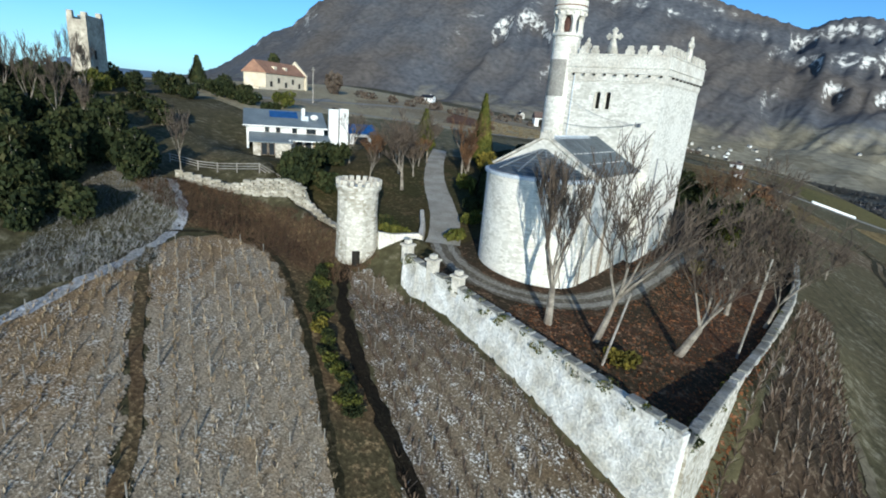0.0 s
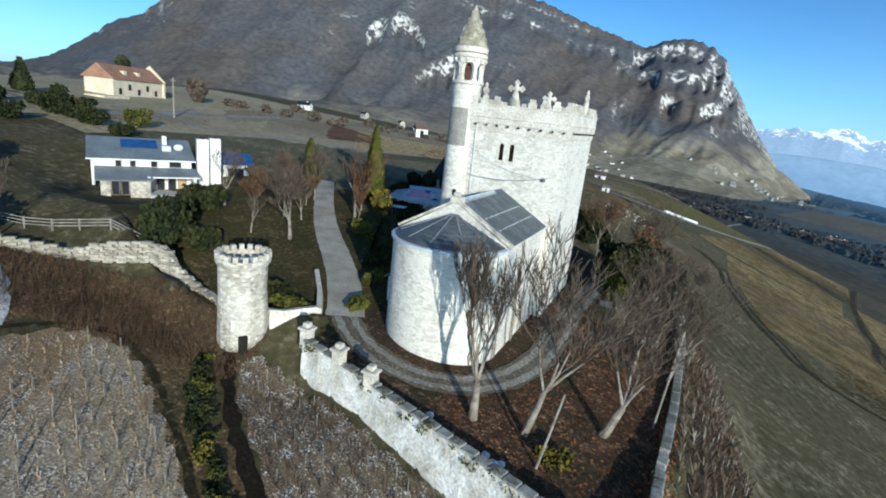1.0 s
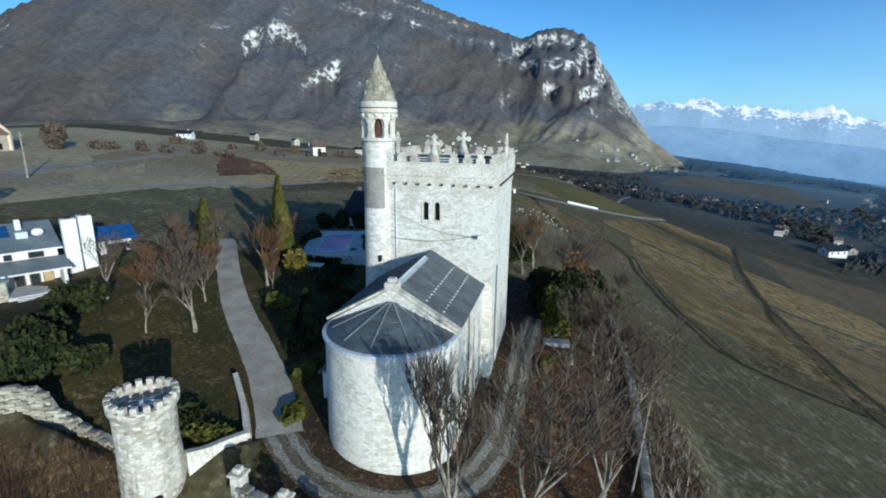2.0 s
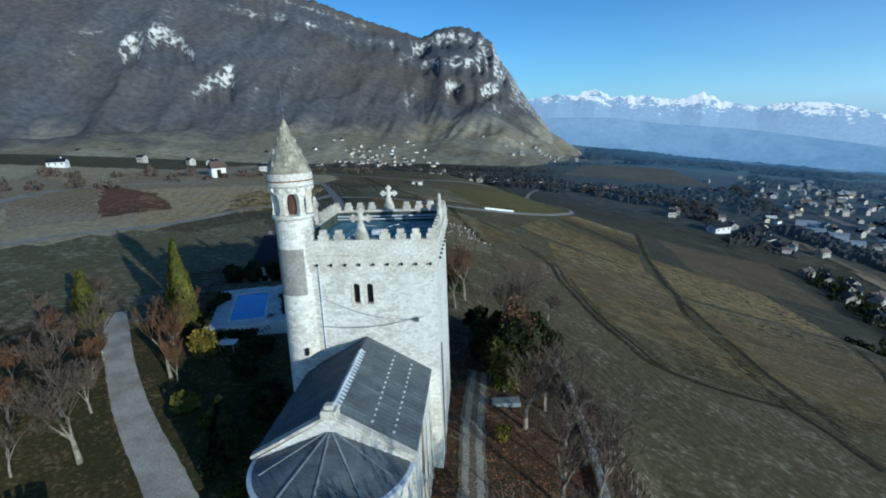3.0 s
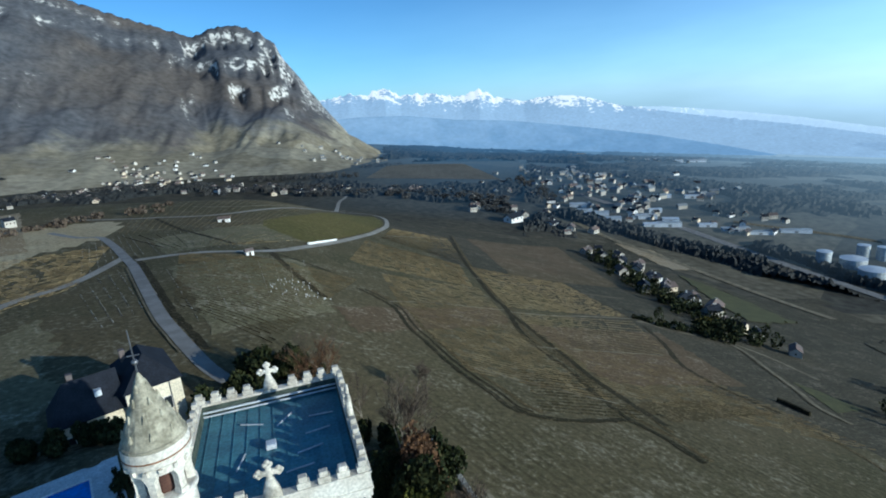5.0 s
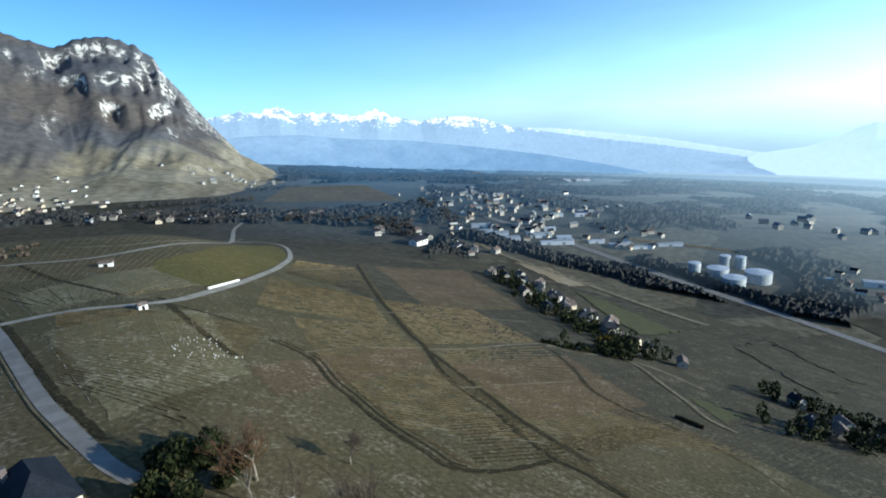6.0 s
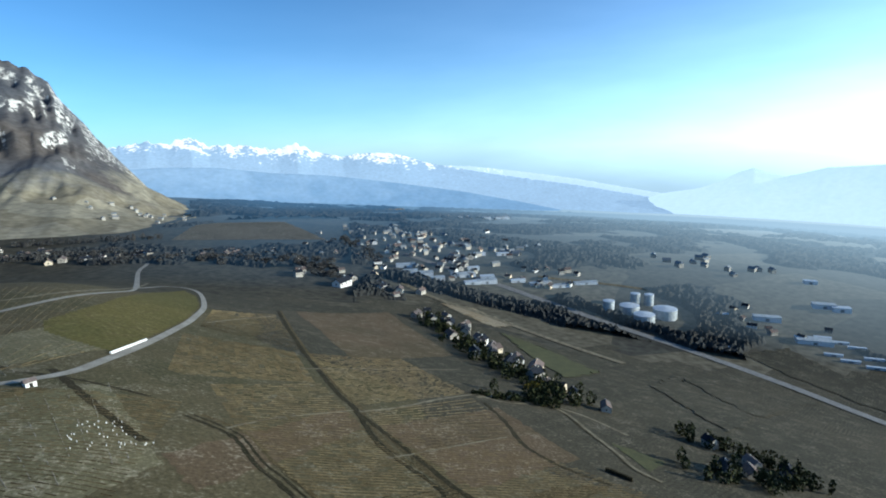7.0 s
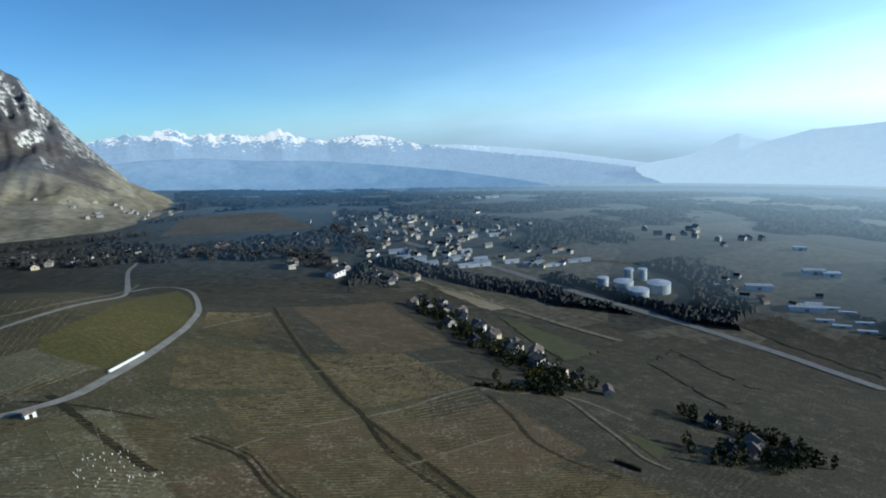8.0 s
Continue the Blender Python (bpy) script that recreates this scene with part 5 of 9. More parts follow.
for x, y, r in ((8.2, 5.0, 0.2), (8.9, 7.0, 0.15), (9.3, 9.0, -0.1), (3.6, 5.4, 1.3), (6.6, 9.5, 0.9), (4.2, 9.8, -0.4), (7.4, 3.2, 0.1)):
    shared("roof_pipe", pipe, keep, (x, y, -0.95), r, "pale pipe lying on the roof")
bm = bmesh.new()
box(bm, TX0 + 0.33, TX1 - 0.33, TY1 - 0.72, TY1 - 0.6, -0.5, -0.38)
box(bm, TX0 + 0.33, TX1 - 0.33, TY1 - 0.9, TY1 - 0.78, -0.75, -0.65)
put("railing", bm, "zinc", keep, "pale metal rails behind the battlements")
bm = bmesh.new()
lathe(bm, [(0.06, -19.5), (0.06, -1.8)], 8, cx=2.2, cy=-0.09)
put("downpipe", bm, "zinc", keep)
bm = bmesh.new()
lathe(bm, [(0.07, -20.5), (0.07, -9.5)], 8, cx=TX1 + 0.08, cy=2.2)
put("downpipe", bm, "metal", keep)

# ---- stair turret ----
UX, UY = 0.35, 0.8
turret = thing("turret", (UX, UY, -20.0), "slim round white stair turret with belfry and stone spire", "turret")
bm = bmesh.new()
lathe(bm, [(1.62, YB), (1.5, -8), (1.42, -1), (1.42, 1.7), (1.6, 1.85), (1.6, 2.05), (1.5, 2.1), (0.0, 2.1)], 32, cx=UX, cy=UY)
put("shaft", bm, "castle_wall", turret, "round pale stone shaft", smooth=False)
bm = bmesh.new()
lathe(bm, [(0.75, 2.1), (0.75, 4.1)], 16, cx=UX, cy=UY)
put("bell_chamber", bm, "brown_door", turret, "dark red-brown bell chamber")
bm = bmesh.new()
prism(bm, [(1.02, -0.20), (1.46, -0.19), (1.46, 0.19), (1.02, 0.20)], 2.1, 3.75, "xy")
for z0, z1, w in ((2.1, 2.25, 0.27), (2.25, 2.38, 0.24), (3.3, 3.45, 0.24), (3.45, 3.6, 0.29), (3.6, 3.75, 0.37)):
    prism(bm, [(1.0, -w), (1.5, -w * 0.94), (1.5, w * 0.94), (1.0, w)], z0, z1, "xy")
pier = mesh_of(bm, "pier", "ashlar")
for i in range(6):
    shared("pier", pier, turret, (UX, UY, 0), math.radians(i * 60 - 42))
bm = bmesh.new()
lathe(bm, [(0.9, 3.75), (1.55, 3.75), (1.55, 4.15), (1.72, 4.3), (1.72, 4.55), (0.9, 4.55)], 32, cx=UX, cy=UY)
put("cornice", bm, "ashlar", turret)
bm = bmesh.new()
prism(bm, [(1.5, 0.0), (1.72, 0.0), (1.72, -0.2), (1.6, -0.32), (1.5, -0.32)], -0.1, 0.1, "xz")
brack = mesh_of(bm, "bracket", "ashlar")
for i in range(14):
    shared("bracket", brack, turret, (UX, UY, 4.18), math.radians(i * 360 / 14))
bm = bmesh.new()
lathe(bm, [(1.68, 4.552), (1.66, 4.64), (1.66, 4.7), (1.70, 4.74), (1.68, 5.22), (1.2, 5.26)], 32, cx=UX, cy=UY)
put("drum", bm, "ashlar", turret, "cream dressed stone drum below the spire")
bm = bmesh.new()
lathe(bm, [(1.70, 4.63), (1.72, 4.66), (1.72, 4.70), (1.69, 4.73)], 32, cx=UX, cy=UY)
put("stain_course", bm, "rust_stone", turret, "rust-stained string course")
bm = bmesh.new()
lathe(bm, [(1.45, 5.2), (1.66, 5.24), (1.64, 5.36), (1.56, 5.42), (1.50, 5.60), (1.14, 6.50), (1.12, 6.52), (0.78, 7.38), (0.75, 7.40), (0.40, 8.30), (0.06, 9.15)], 32, cx=UX, cy=UY)
for v in bm.verts:
    v.co.x += 0.05 * noise.noise(v.co * 2.3)
    v.co.y += 0.05 * noise.noise(v.co * 2.3 + Vector((9, 0, 0)))
put("spire", bm, "spire", turret, "lichen-stained stone spire")
bm = bmesh.new()
bmesh.ops.create_cone(bm, segments=6, radius1=0.17, radius2=0.02, depth=0.42, cap_ends=True, matrix=Matrix.Translation((0, 0, 0.1)))
lug = mesh_of(bm, "lucarne", "spire")
for zz, count in ((5.9, 8), (6.8, 7), (7.6, 5), (8.3, 4)):
    r = 1.6 * (9.15 - zz) / 3.85
    for i in range(count):
        a = math.radians(i * 360 / count + zz * 40)
        shared("lucarne", lug, turret, (UX + r * math.cos(a), UY + r * math.sin(a), zz), a)
bm = bmesh.new()
lathe(bm, [(0.05, 9.0), (0.03, 11.5), (0.0, 11.6)], 6, cx=UX, cy=UY)
bmesh.ops.create_icosphere(bm, subdivisions=2, radius=0.17, matrix=Matrix.Translation((UX, UY, 9.75)))
box(bm, UX - 0.3, UX + 0.3, UY - 0.02, UY + 0.02, 10.1, 10.16)
put("finial", bm, "metal", turret, "iron finial rod with a ball")
bm = bmesh.new()
lathe(bm, [(1.47, -4.2), (1.44, -0.5)], 20, math.radians(-158), math.radians(-52), UX, UY)
put("bare_patch", bm, "bare_patch", turret, "patch of bare grey render")
bm = boxed(UX + 0.35, UX + 0.6, UY - 1.66, UY - 1.2, -9.2, -8.6, 0.02)
put("window", bm, "dark", turret, "small dark stair window")

# ---- chapel ----
CX0, CX1, CY, EAVE, RIDGE = 0.75, 10.5, -10.8, -10.9, -8.0
CXM = (CX0 + CX1) / 2
chapel = thing("chapel", (CXM, -6, -20.0), "white rubble-stone chapel with slate roof and rounded apse", "chapel")
put("wall", boxed(CX0, CX0 + 0.7, CY, -0.02, YB, EAVE), "castle_wall", chapel, "pale rubble wall")
put("wall", boxed(CX1 - 0.7, CX1, CY, -0.02, YB, EAVE), "castle_wall", chapel, "pale rubble wall")
bm = bmesh.new()
prism(bm, [(CX0, EAVE - 1), (CX1, EAVE - 1), (CX1, EAVE), (CXM, RIDGE), (CX0, EAVE)], CY, CY - 0.5)
put("gable", bm, "castle_wall", chapel)
run, rise = CXM - CX0 + 0.15, RIDGE - EAVE
slope = math.hypot(run, rise)
tilt = math.atan2(rise, run)
panels = 25
for s in (-1, 1):
    wide_ = 10.75 / panels
    bm = bmesh.new()
    box(bm, 0.0, slope, 0.004, wide_ - 0.004, 0.0, 0.035)
    box(bm, 0.0, slope, wide_ * 0.5 - 0.05, wide_ * 0.5 + 0.05, 0.035, 0.1)
    bmesh.ops.remove_doubles(bm, verts=bm.verts, dist=0.0005)
    rot = Matrix.Translation((CXM, 0, RIDGE + 0.06)) @ (Matrix.Scale(s, 4, (1, 0, 0))) @ Matrix.Rotation(tilt, 4, "Y")
    bmesh.ops.transform(bm, matrix=rot, verts=bm.verts)
    bmesh.ops.recalc_face_normals(bm, faces=bm.faces)
    sheet_ = mesh_of(bm, "roof_panel", "slate")
    for i in range(panels):
        shared("roof_panel", sheet_, chapel, (0, CY + i * wide_, 0))
bm = bmesh.new()
prism(bm, [(CXM - 0.42, RIDGE - 0.16), (CXM, RIDGE + 0.2), (CXM + 0.42, RIDGE - 0.16), (CXM, RIDGE + 0.1)], CY + 0.1, -2.4)
put("ridge_cap", bm, "zinc", chapel, "pale zinc ridge capping")
bm = bmesh.new()
box(bm, -0.07, 0.07, -0.09, 0.09, 0, 0.06)
guard = mesh_of(bm, "snow_guard", "white_paint")
for d in (2.6, 4.1):
    for i in range(14):
        x = CXM + d * math.cos(tilt)
        shared("snow_guard", guard, chapel, (x, CY + 0.9 + i * 0.68, RIDGE + 0.13 - d * math.sin(tilt)))
# stepped coping of the gable
bm = bmesh.new()
box(bm, -0.28, 0.3, -0.33, 0.33, 0, 0.2, 0.03)
cope = mesh_of(bm, "coping_stone", "block")
for s in (-1, 1):
    for i in range(11):
        f = (i + 0.5) / 11
        p = shared("coping_stone", cope, chapel, (CXM + s * f * run, CY - 0.25, RIDGE - f * rise + 0.04))
        p.matrix_basis = p.matrix_basis @ Matrix.Rotation(s * tilt, 4, "Y")
bm = bmesh.new()
box(bm, CXM - 0.5, CXM + 0.5, CY - 0.65, CY + 0.2, RIDGE - 0.1, RIDGE + 0.45, 0.06)
box(bm, CXM - 0.3, CXM + 0.3, CY - 0.5, CY + 0.05, RIDGE + 0.45, RIDGE + 0.75, 0.06)
put("apex_stone", bm, "block", chapel)
AX, AY, AR = CXM, CY - 0.35, 4.78
bm = bmesh.new()
lathe(bm, [(AR + 0.12, YB), (AR + 0.05, -18), (AR, EAVE - 0.25)], 44, math.pi, 2 * math.pi, AX, AY)
put("apse_wall", bm, "castle_wall", chapel, "curved rubble wall with bare vine stems")
bm = bmesh.new()
lathe(bm, [(AR, EAVE - 0.35), (AR + 0.16, EAVE - 0.3), (AR + 0.2, EAVE - 0.05), (AR - 0.05, EAVE), (AR - 0.3, EAVE - 0.05)], 44, math.pi - 0.03, 2 * math.pi + 0.03, AX, AY)
put("gutter", bm, "zinc", chapel, "pale zinc gutter round the apse")
rings = 9
for i in range(rings):
    bm = bmesh.new()
    f0, f1 = i / rings, (i + 1) / rings
    z0, z1 = EAVE - 0.02 + 2.0 * f0, EAVE - 0.02 + 2.0 * f1
    lathe(bm, [((AR - 0.1) * (1 - f0), z0 + 0.05), (max(0.02, (AR - 0.1) * (1 - f1) - 0.05), z1 + 0.02)], 40, math.pi, 2 * math.pi, AX, AY)
    put("roof_course", bm, "slate", chapel)
for deg in (205, 240, 270, 305, 335):
    bm = bmesh.new()
    box(bm, 0.3, AR - 0.15, -0.06, 0.06, 0, 0.05)
    a = math.radians(deg)
    bmesh.ops.transform(bm, matrix=Matrix.Translation((AX, AY, EAVE + 2.04)) @ Matrix.Rotation(a, 4, "Z") @ Matrix.Rotation(math.atan2(2.0, AR - 0.1), 4, "Y"), verts=bm.verts)
    put("hip_strip", bm, "slate_pale", chapel)
bm = bmesh.new()
lathe(bm, [(0.07, -20.5), (0.07, -11)], 8, cx=CX1 + 0.09, cy=-7.2)
put("downpipe", bm, "wood", chapel)
# bare creeper stems that climb the chapel wall
creeper = thing("creeper", (CX1, -8, -20.5), "bare grey creeper stems clinging to the chapel wall", "creeper")
rs = random.Random(4)
for k in range(16):
    if k < 10:
        px_, py_, nx_, ny_ = CX1 + 0.04, rs.uniform(-10.6, -0.8), 1, 0
    else:
        a = rs.uniform(-0.75, -0.05)
        nx_, ny_ = math.cos(a), math.sin(a)
        px_, py_ = AX + (AR + 0.13) * nx_, AY + (AR + 0.13) * ny_
    z, w = -21.0, rs.uniform(0.05, 0.1)
    bm = bmesh.new()
    tx, ty = -ny_, nx_
    u = 0.0
    for seg in range(rs.randint(7, 13)):
        u2, z2 = u + rs.uniform(-0.25, 0.25), z + rs.uniform(0.5, 0.8)
        quad = [bm.verts.new((px_ + tx * (uu + sx * w) + nx_ * oo, py_ + ty * (uu + sx * w) + ny_ * oo, zz)) for uu, zz, sx, oo in ((u, z, -1, 0), (u, z, 0, w), (u, z, 1, 0), (u2, z2, 0.8, 0), (u2, z2, 0, w), (u2, z2, -0.8, 0))]
        bm.faces.new((quad[0], quad[1], quad[4], quad[5]))
        bm.faces.new((quad[1], quad[2], quad[3], quad[4]))
        u, z, w = u2, z2, w * 0.9
    tagged(put("stem", bm, "bark", creeper), kind="stuff")
# small lean-to beside the apse
lean = thing("lean_to", (-0.6, -8.6, ground(-1, -8.6)), "small white lean-to with a slate roof against the chapel", "outbuilding")
bm = boxed(-0.9, CX0 - 0.01, -9.7, -7.7, YB + 3, -16.2)
put("wall", bm, "white_paint", lean)
bm = bmesh.new()
prism(bm, [(-1.2, -16.25), (CX0 - 0.02, -15.3), (CX0 - 0.02, -15.15), (-1.2, -16.1)], -9.95, -7.45)
put("roof", bm, "slate", lean)
# cable over the facade
bm = bmesh.new()
pts = [Vector((1.9 + 8.4 * i / 16, -0.32, -6.9 - 0.45 * math.sin(math.pi * i / 16) + 0.8 * i / 16)) for i in range(17)]
rings = [[bm.verts.new(p + Vector((0, 0.025 * math.cos(k * 1.2566), 0.025 * math.sin(k * 1.2566)))) for k in range(5)] for p in pts]
for ra_, rb_ in zip(rings, rings[1:]):
    for k in range(5):
        bm.faces.new((ra_[k], ra_[(k + 1) % 5], rb_[(k + 1) % 5], rb_[k]))
cable = thing("cable", (5.5, -0.3, -7), "thin sagging cable fixed across the keep wall", "cable")
put("wire", bm, "metal", cable)
bm = bmesh.new()
pts = [Vector((1.75 + 8.0 * i / 16, -0.34, -4.2 - 0.6 * math.sin(math.pi * i / 16) - 2.2 * i / 16)) for i in range(17)]
rings = [[bm.verts.new(p + Vector((0, 0.018 * math.cos(k * 1.2566), 0.018 * math.sin(k * 1.2566)))) for k in range(5)] for p in pts]
for ra_, rb_ in zip(rings, rings[1:]):
    for k in range(5):
        bm.faces.new((ra_[k], ra_[(k + 1) % 5], rb_[(k + 1) % 5], rb_[k]))
put("wire", bm, "metal", cable)
put("bracket", boxed(9.55, 9.85, -0.3, -0.01, -6.6, -6.3, 0.03), "metal", cable)


# ---- walls of the yard ----
def polyline(pts, step):
    out = []
    for (ax, ay), (bx, by) in zip(pts, pts[1:]):
        n = max(1, int(math.hypot(bx - ax, by - ay) / step))
        out += [(ax + (bx - ax) * i / n, ay + (by - ay) * i / n) for i in range(n)]
    return out + [pts[-1]]


def rubble_wall(name, pts, top, foot, thick, label, mat="rubble", step=0.45, rough=0.09, ragged=0.25, seed=1):
    """A rough stone wall along a line, its right-hand face outwards; top and foot give heights at x, y."""
    line = polyline(pts, step)
    rows, verts, faces = 9, [], []
    for i, (x, y) in enumerate(line):
        a, b = line[max(i - 1, 0)], line[min(i + 1, len(line) - 1)]
        d = Vector((b[0] - a[0], b[1] - a[1], 0)).normalized()
        o = Vector((d.y, -d.x, 0))
        zt = top(x, y) + ragged * noise.noise((x * 0.7, y * 0.7, seed)) + 0.6 * ragged * noise.noise((x * 2.3, y * 2.3, seed))
        zf = foot(x + o.x, y + o.y) - 0.6
        ring = []
        for j in range(rows):
            f = j / (rows - 1)
            z = zf + (zt - zf) * f
            bulge = rough * noise.fractal((x * 0.9, y * 0.9, z * 0.9), 1.0, 2.0, 4) + 0.28 * (1 - f)
            ring.append((x + o.x * (thick / 2 + bulge), y + o.y * (thick / 2 + bulge), z))
        ring.append((x - o.x * thick / 2, y - o.y * thick / 2, zt - 0.04))
        ring.append((x - o.x * thick / 2, y - o.y * thick / 2, zf))
        verts += ring
    k = rows + 2
    for i in range(len(line) - 1):
        for j in range(k - 1):
            a = i * k + j
            faces.append((a, a + k, a + k + 1, a + 1))
    faces.append(tuple(range(k)))
    faces.append(tuple((len(line) - 1) * k + j for j in range(k))[::-1])
    return tagged(soup(name, verts, faces, mat), label, "wall", kind="structure")


SOUTH = [(-1.2, -20.6), (5.3, -22.0), (11.5, -23.8), (18.0, -25.7), (23.5, -27.1)]
EAST = [(23.4, -26.9), (24.0, -16.0), (24.6, -7.0), (25.1, 7.0), (25.0, 16.0), (23.6, 31.0)]


def south_top(x, y):
    return max(ground(x, y + 1.2) + 0.45, -18.9 - 0.065 * (x - 3)) if x > 2 else ground(x, y + 1.2) + 0.6


def east_top(x, y):
    return max(-21.0 - 0.06 * (y + 27.0), ground(x - 0.6, y) + 0.5)


rubble_wall("wall_south", SOUTH, south_top, lambda x, y: ground(x, y - 0.8), 0.62, "bleached yard wall of rubble under crumbling white render", "lime_render", rough=0.1, ragged=0.1)
rubble_wall("wall_east", EAST, east_top, lambda x, y: ground(x + 0.8, y), 0.55, "grey rubble-stone yard wall", ragged=0.15, seed=3)
rubble_wall("wall_gate", [(-6.0, -19.4), (-4.6, -17.4), (-3.6, -16.3)], lambda x, y: ground(x, y + 1) + 0.9, lambda x, y: ground(x, y - 1), 0.5, "whitewashed garden wall by the gate", "ashlar", ragged=0.03, rough=0.02, seed=5)
rubble_wall("wall_gate_return", [(-3.6, -16.2), (-5.9, -13.2), (-9.0, -9.8)], lambda x, y: ground(x - 1, y) + 0.7, lambda x, y: ground(x + 1, y), 0.4, "whitewashed garden wall beside the drive", "ashlar", ragged=0.05, rough=0.02, seed=6)
TERRACE = [(-30.6, -26.2), (-28.4, -24.2), (-26.0, -22.2), (-22.9, -20.4), (-20.3, -18.9), (-17.4, -18.0), (-14.0, -18.2), (-9.6, -19.6)]


def terrace_top(x, y):
    """Low at its west end, highest beside the bushes, then down in steps to the round tower."""
    rise = 0.9 + 1.3 * step01(x, -27, -22.5) if x < -21 else 2.2 - 0.27 * math.floor((x + 21) / 0.95)
    return ground(x, y - 1.0) + max(0.45, float(rise))


rubble_wall("wall_low_west", TERRACE, lambda x, y: terrace_top(x, y) - 0.12, lambda x, y: ground(x, y - 1.2) - 0.3, 0.5, "pale dry-stone terrace wall", "terrace_rubble", ragged=0.06, rough=0.05, step=0.3, seed=7)
# dressed blocks of the terrace wall's courses
ra = random.Random(8)
courses = []
for k in range(3):
    bm = bmesh.new()
    box(bm, -0.43 + 0.04 * k, 0.43, -0.2, 0.2, 0, 0.25, 0.03)
    courses.append(mesh_of(bm, "block", "terrace_stone"))
steps = thing("terrace_steps", (-22.5, -20.2, ground(-22.5, -20.2)), "pale stone courses of the terrace wall beside the bushes", "wall", kind="structure")
spots = polyline(TERRACE, 0.9)
for (ax, ay), (bx, by) in zip(spots, spots[1:]):
    d = Vector((bx - ax, by - ay)).normalized()
    x, y = (ax + bx) / 2 + d.y * 0.42, (ay + by) / 2 - d.x * 0.42
    base, top_ = ground(x, y) - 0.2, terrace_top((ax + bx) / 2, (ay + by) / 2)
    for r in range(12):
        z = base + r * 0.265
        if z > top_ - 0.1:
            break
        if ra.random() < 0.05:
            continue
        o = 0.4 * (r % 2) + ra.uniform(-0.06, 0.06)
        shared("block", ra.choice(courses), steps, (x + d.x * o - d.y * ra.uniform(0, 0.07), y + d.y * o + d.x * ra.uniform(0, 0.07), z), math.atan2(d.y, d.x) + ra.uniform(-.03, .03))
# finials on the south wall
bm = bmesh.new()
box(bm, -0.4, 0.4, -0.4, 0.4, -0.8, 0.75, 0.05)
box(bm, -0.55, 0.55, -0.5, 0.5, 0.75, 0.95, 0.06)
box(bm, -0.28, 0.28, -0.28, 0.28, 0.95, 1.3, 0.08)
pillar = mesh_of(bm, "cap", "block")
for x, y in ((2.3, -21.3), (5.5, -22.1), (-1.3, -20.4)):
    pl = thing("wall_pillar", (x, y, ground(x, y + 1.3) + 0.55), "pale stone pillar standing on the yard wall", "pillar", "pillars of the yard wall")
    shared("shaft", pillar, pl, tuple(pl.matrix_world.translation))

# ---- round tower on the wall ----
RX, RY, RT = -7.6, -20.5, -13.5
rt = thing("round_tower", (RX, RY, -22.0), "round rubble-stone corner tower with small battlements", "tower")
bm = bmesh.new()
prof = [(2.0, -24.0), (1.95, -20), (1.85, -16), (1.85, RT - 0.6), (2.05, RT - 0.25), (2.05, RT + 0.1), (1.7, RT + 0.1), (1.7, RT - 0.5), (0.0, RT - 0.5)]
lathe(bm, prof, 36, cx=RX, cy=RY)
for v in bm.verts:
    if v.co.z < RT - 0.6:
        n = 0.09 * noise.fractal(v.co * 0.8, 1.0, 2.0, 4)
        v.co.x += n * (v.co.x - RX)
        v.co.y += n * (v.co.y - RY)
put("shaft", bm, "rubble", rt, "rubble-stone shaft")
bm = bmesh.new()
box(bm, 1.68, 2.07, -0.19, 0.19, 0, 0.42, 0.02)
tooth = mesh_of(bm, "merlon", "block")
for i in range(18):
    shared("merlon", tooth, rt, (RX, RY, RT + 0.1), math.radians(i * 20))
bm = bmesh.new()
lathe(bm, [(1.66, RT - 0.44), (0.0, RT - 0.1)], 20, cx=RX, cy=RY)
put("roof", bm, "slate_pale", rt, "shallow grey-blue lead roof")
for i in range(8):
    bm = bmesh.new()
    box(bm, 0.1, 1.6, -0.05, 0.05, 0, 0.05)
    bmesh.ops.transform(bm, matrix=Matrix.Translation((RX, RY, RT - 0.09)) @ Matrix.Rotation(i * math.pi / 4, 4, "Z") @ Matrix.Rotation(0.2, 4, "Y"), verts=bm.verts)
    put("roof_rib", bm, "zinc", rt)
# grey coping stones along the yard walls, and weeds in their joints
rc = random.Random(14)
for line, height, skip in ((SOUTH, south_top, 0.12), (EAST, east_top, 0.05)):
    cap = thing("wall_coping", (*line[1], height(*line[1])), "row of weathered grey coping stones along the yard wall", "coping", kind="structure")
    pts = polyline(line, 0.95)
    stones = []
    for k in range(3):
        bm = bmesh.new()
        box(bm, -0.45, 0.45, -0.36, 0.3, 0, 0.16 + 0.03 * k, 0.035)
        for v in bm.verts:
            v.co += Vector((rc.uniform(-.03, .03), rc.uniform(-.03, .03), rc.uniform(-.02, .02)))
        stones.append(mesh_of(bm, "coping_stone", "coping"))
    for (ax, ay), (bx, by) in zip(pts, pts[1:]):
        if rc.random() < skip:
            continue
        x, y = (ax + bx) / 2, (ay + by) / 2
        shared("coping_stone", rc.choice(stones), cap, (x, y, height(x, y) - 0.03), math.atan2(by - ay, bx - ax) + rc.uniform(-.04, .04))
verts, faces = [], []
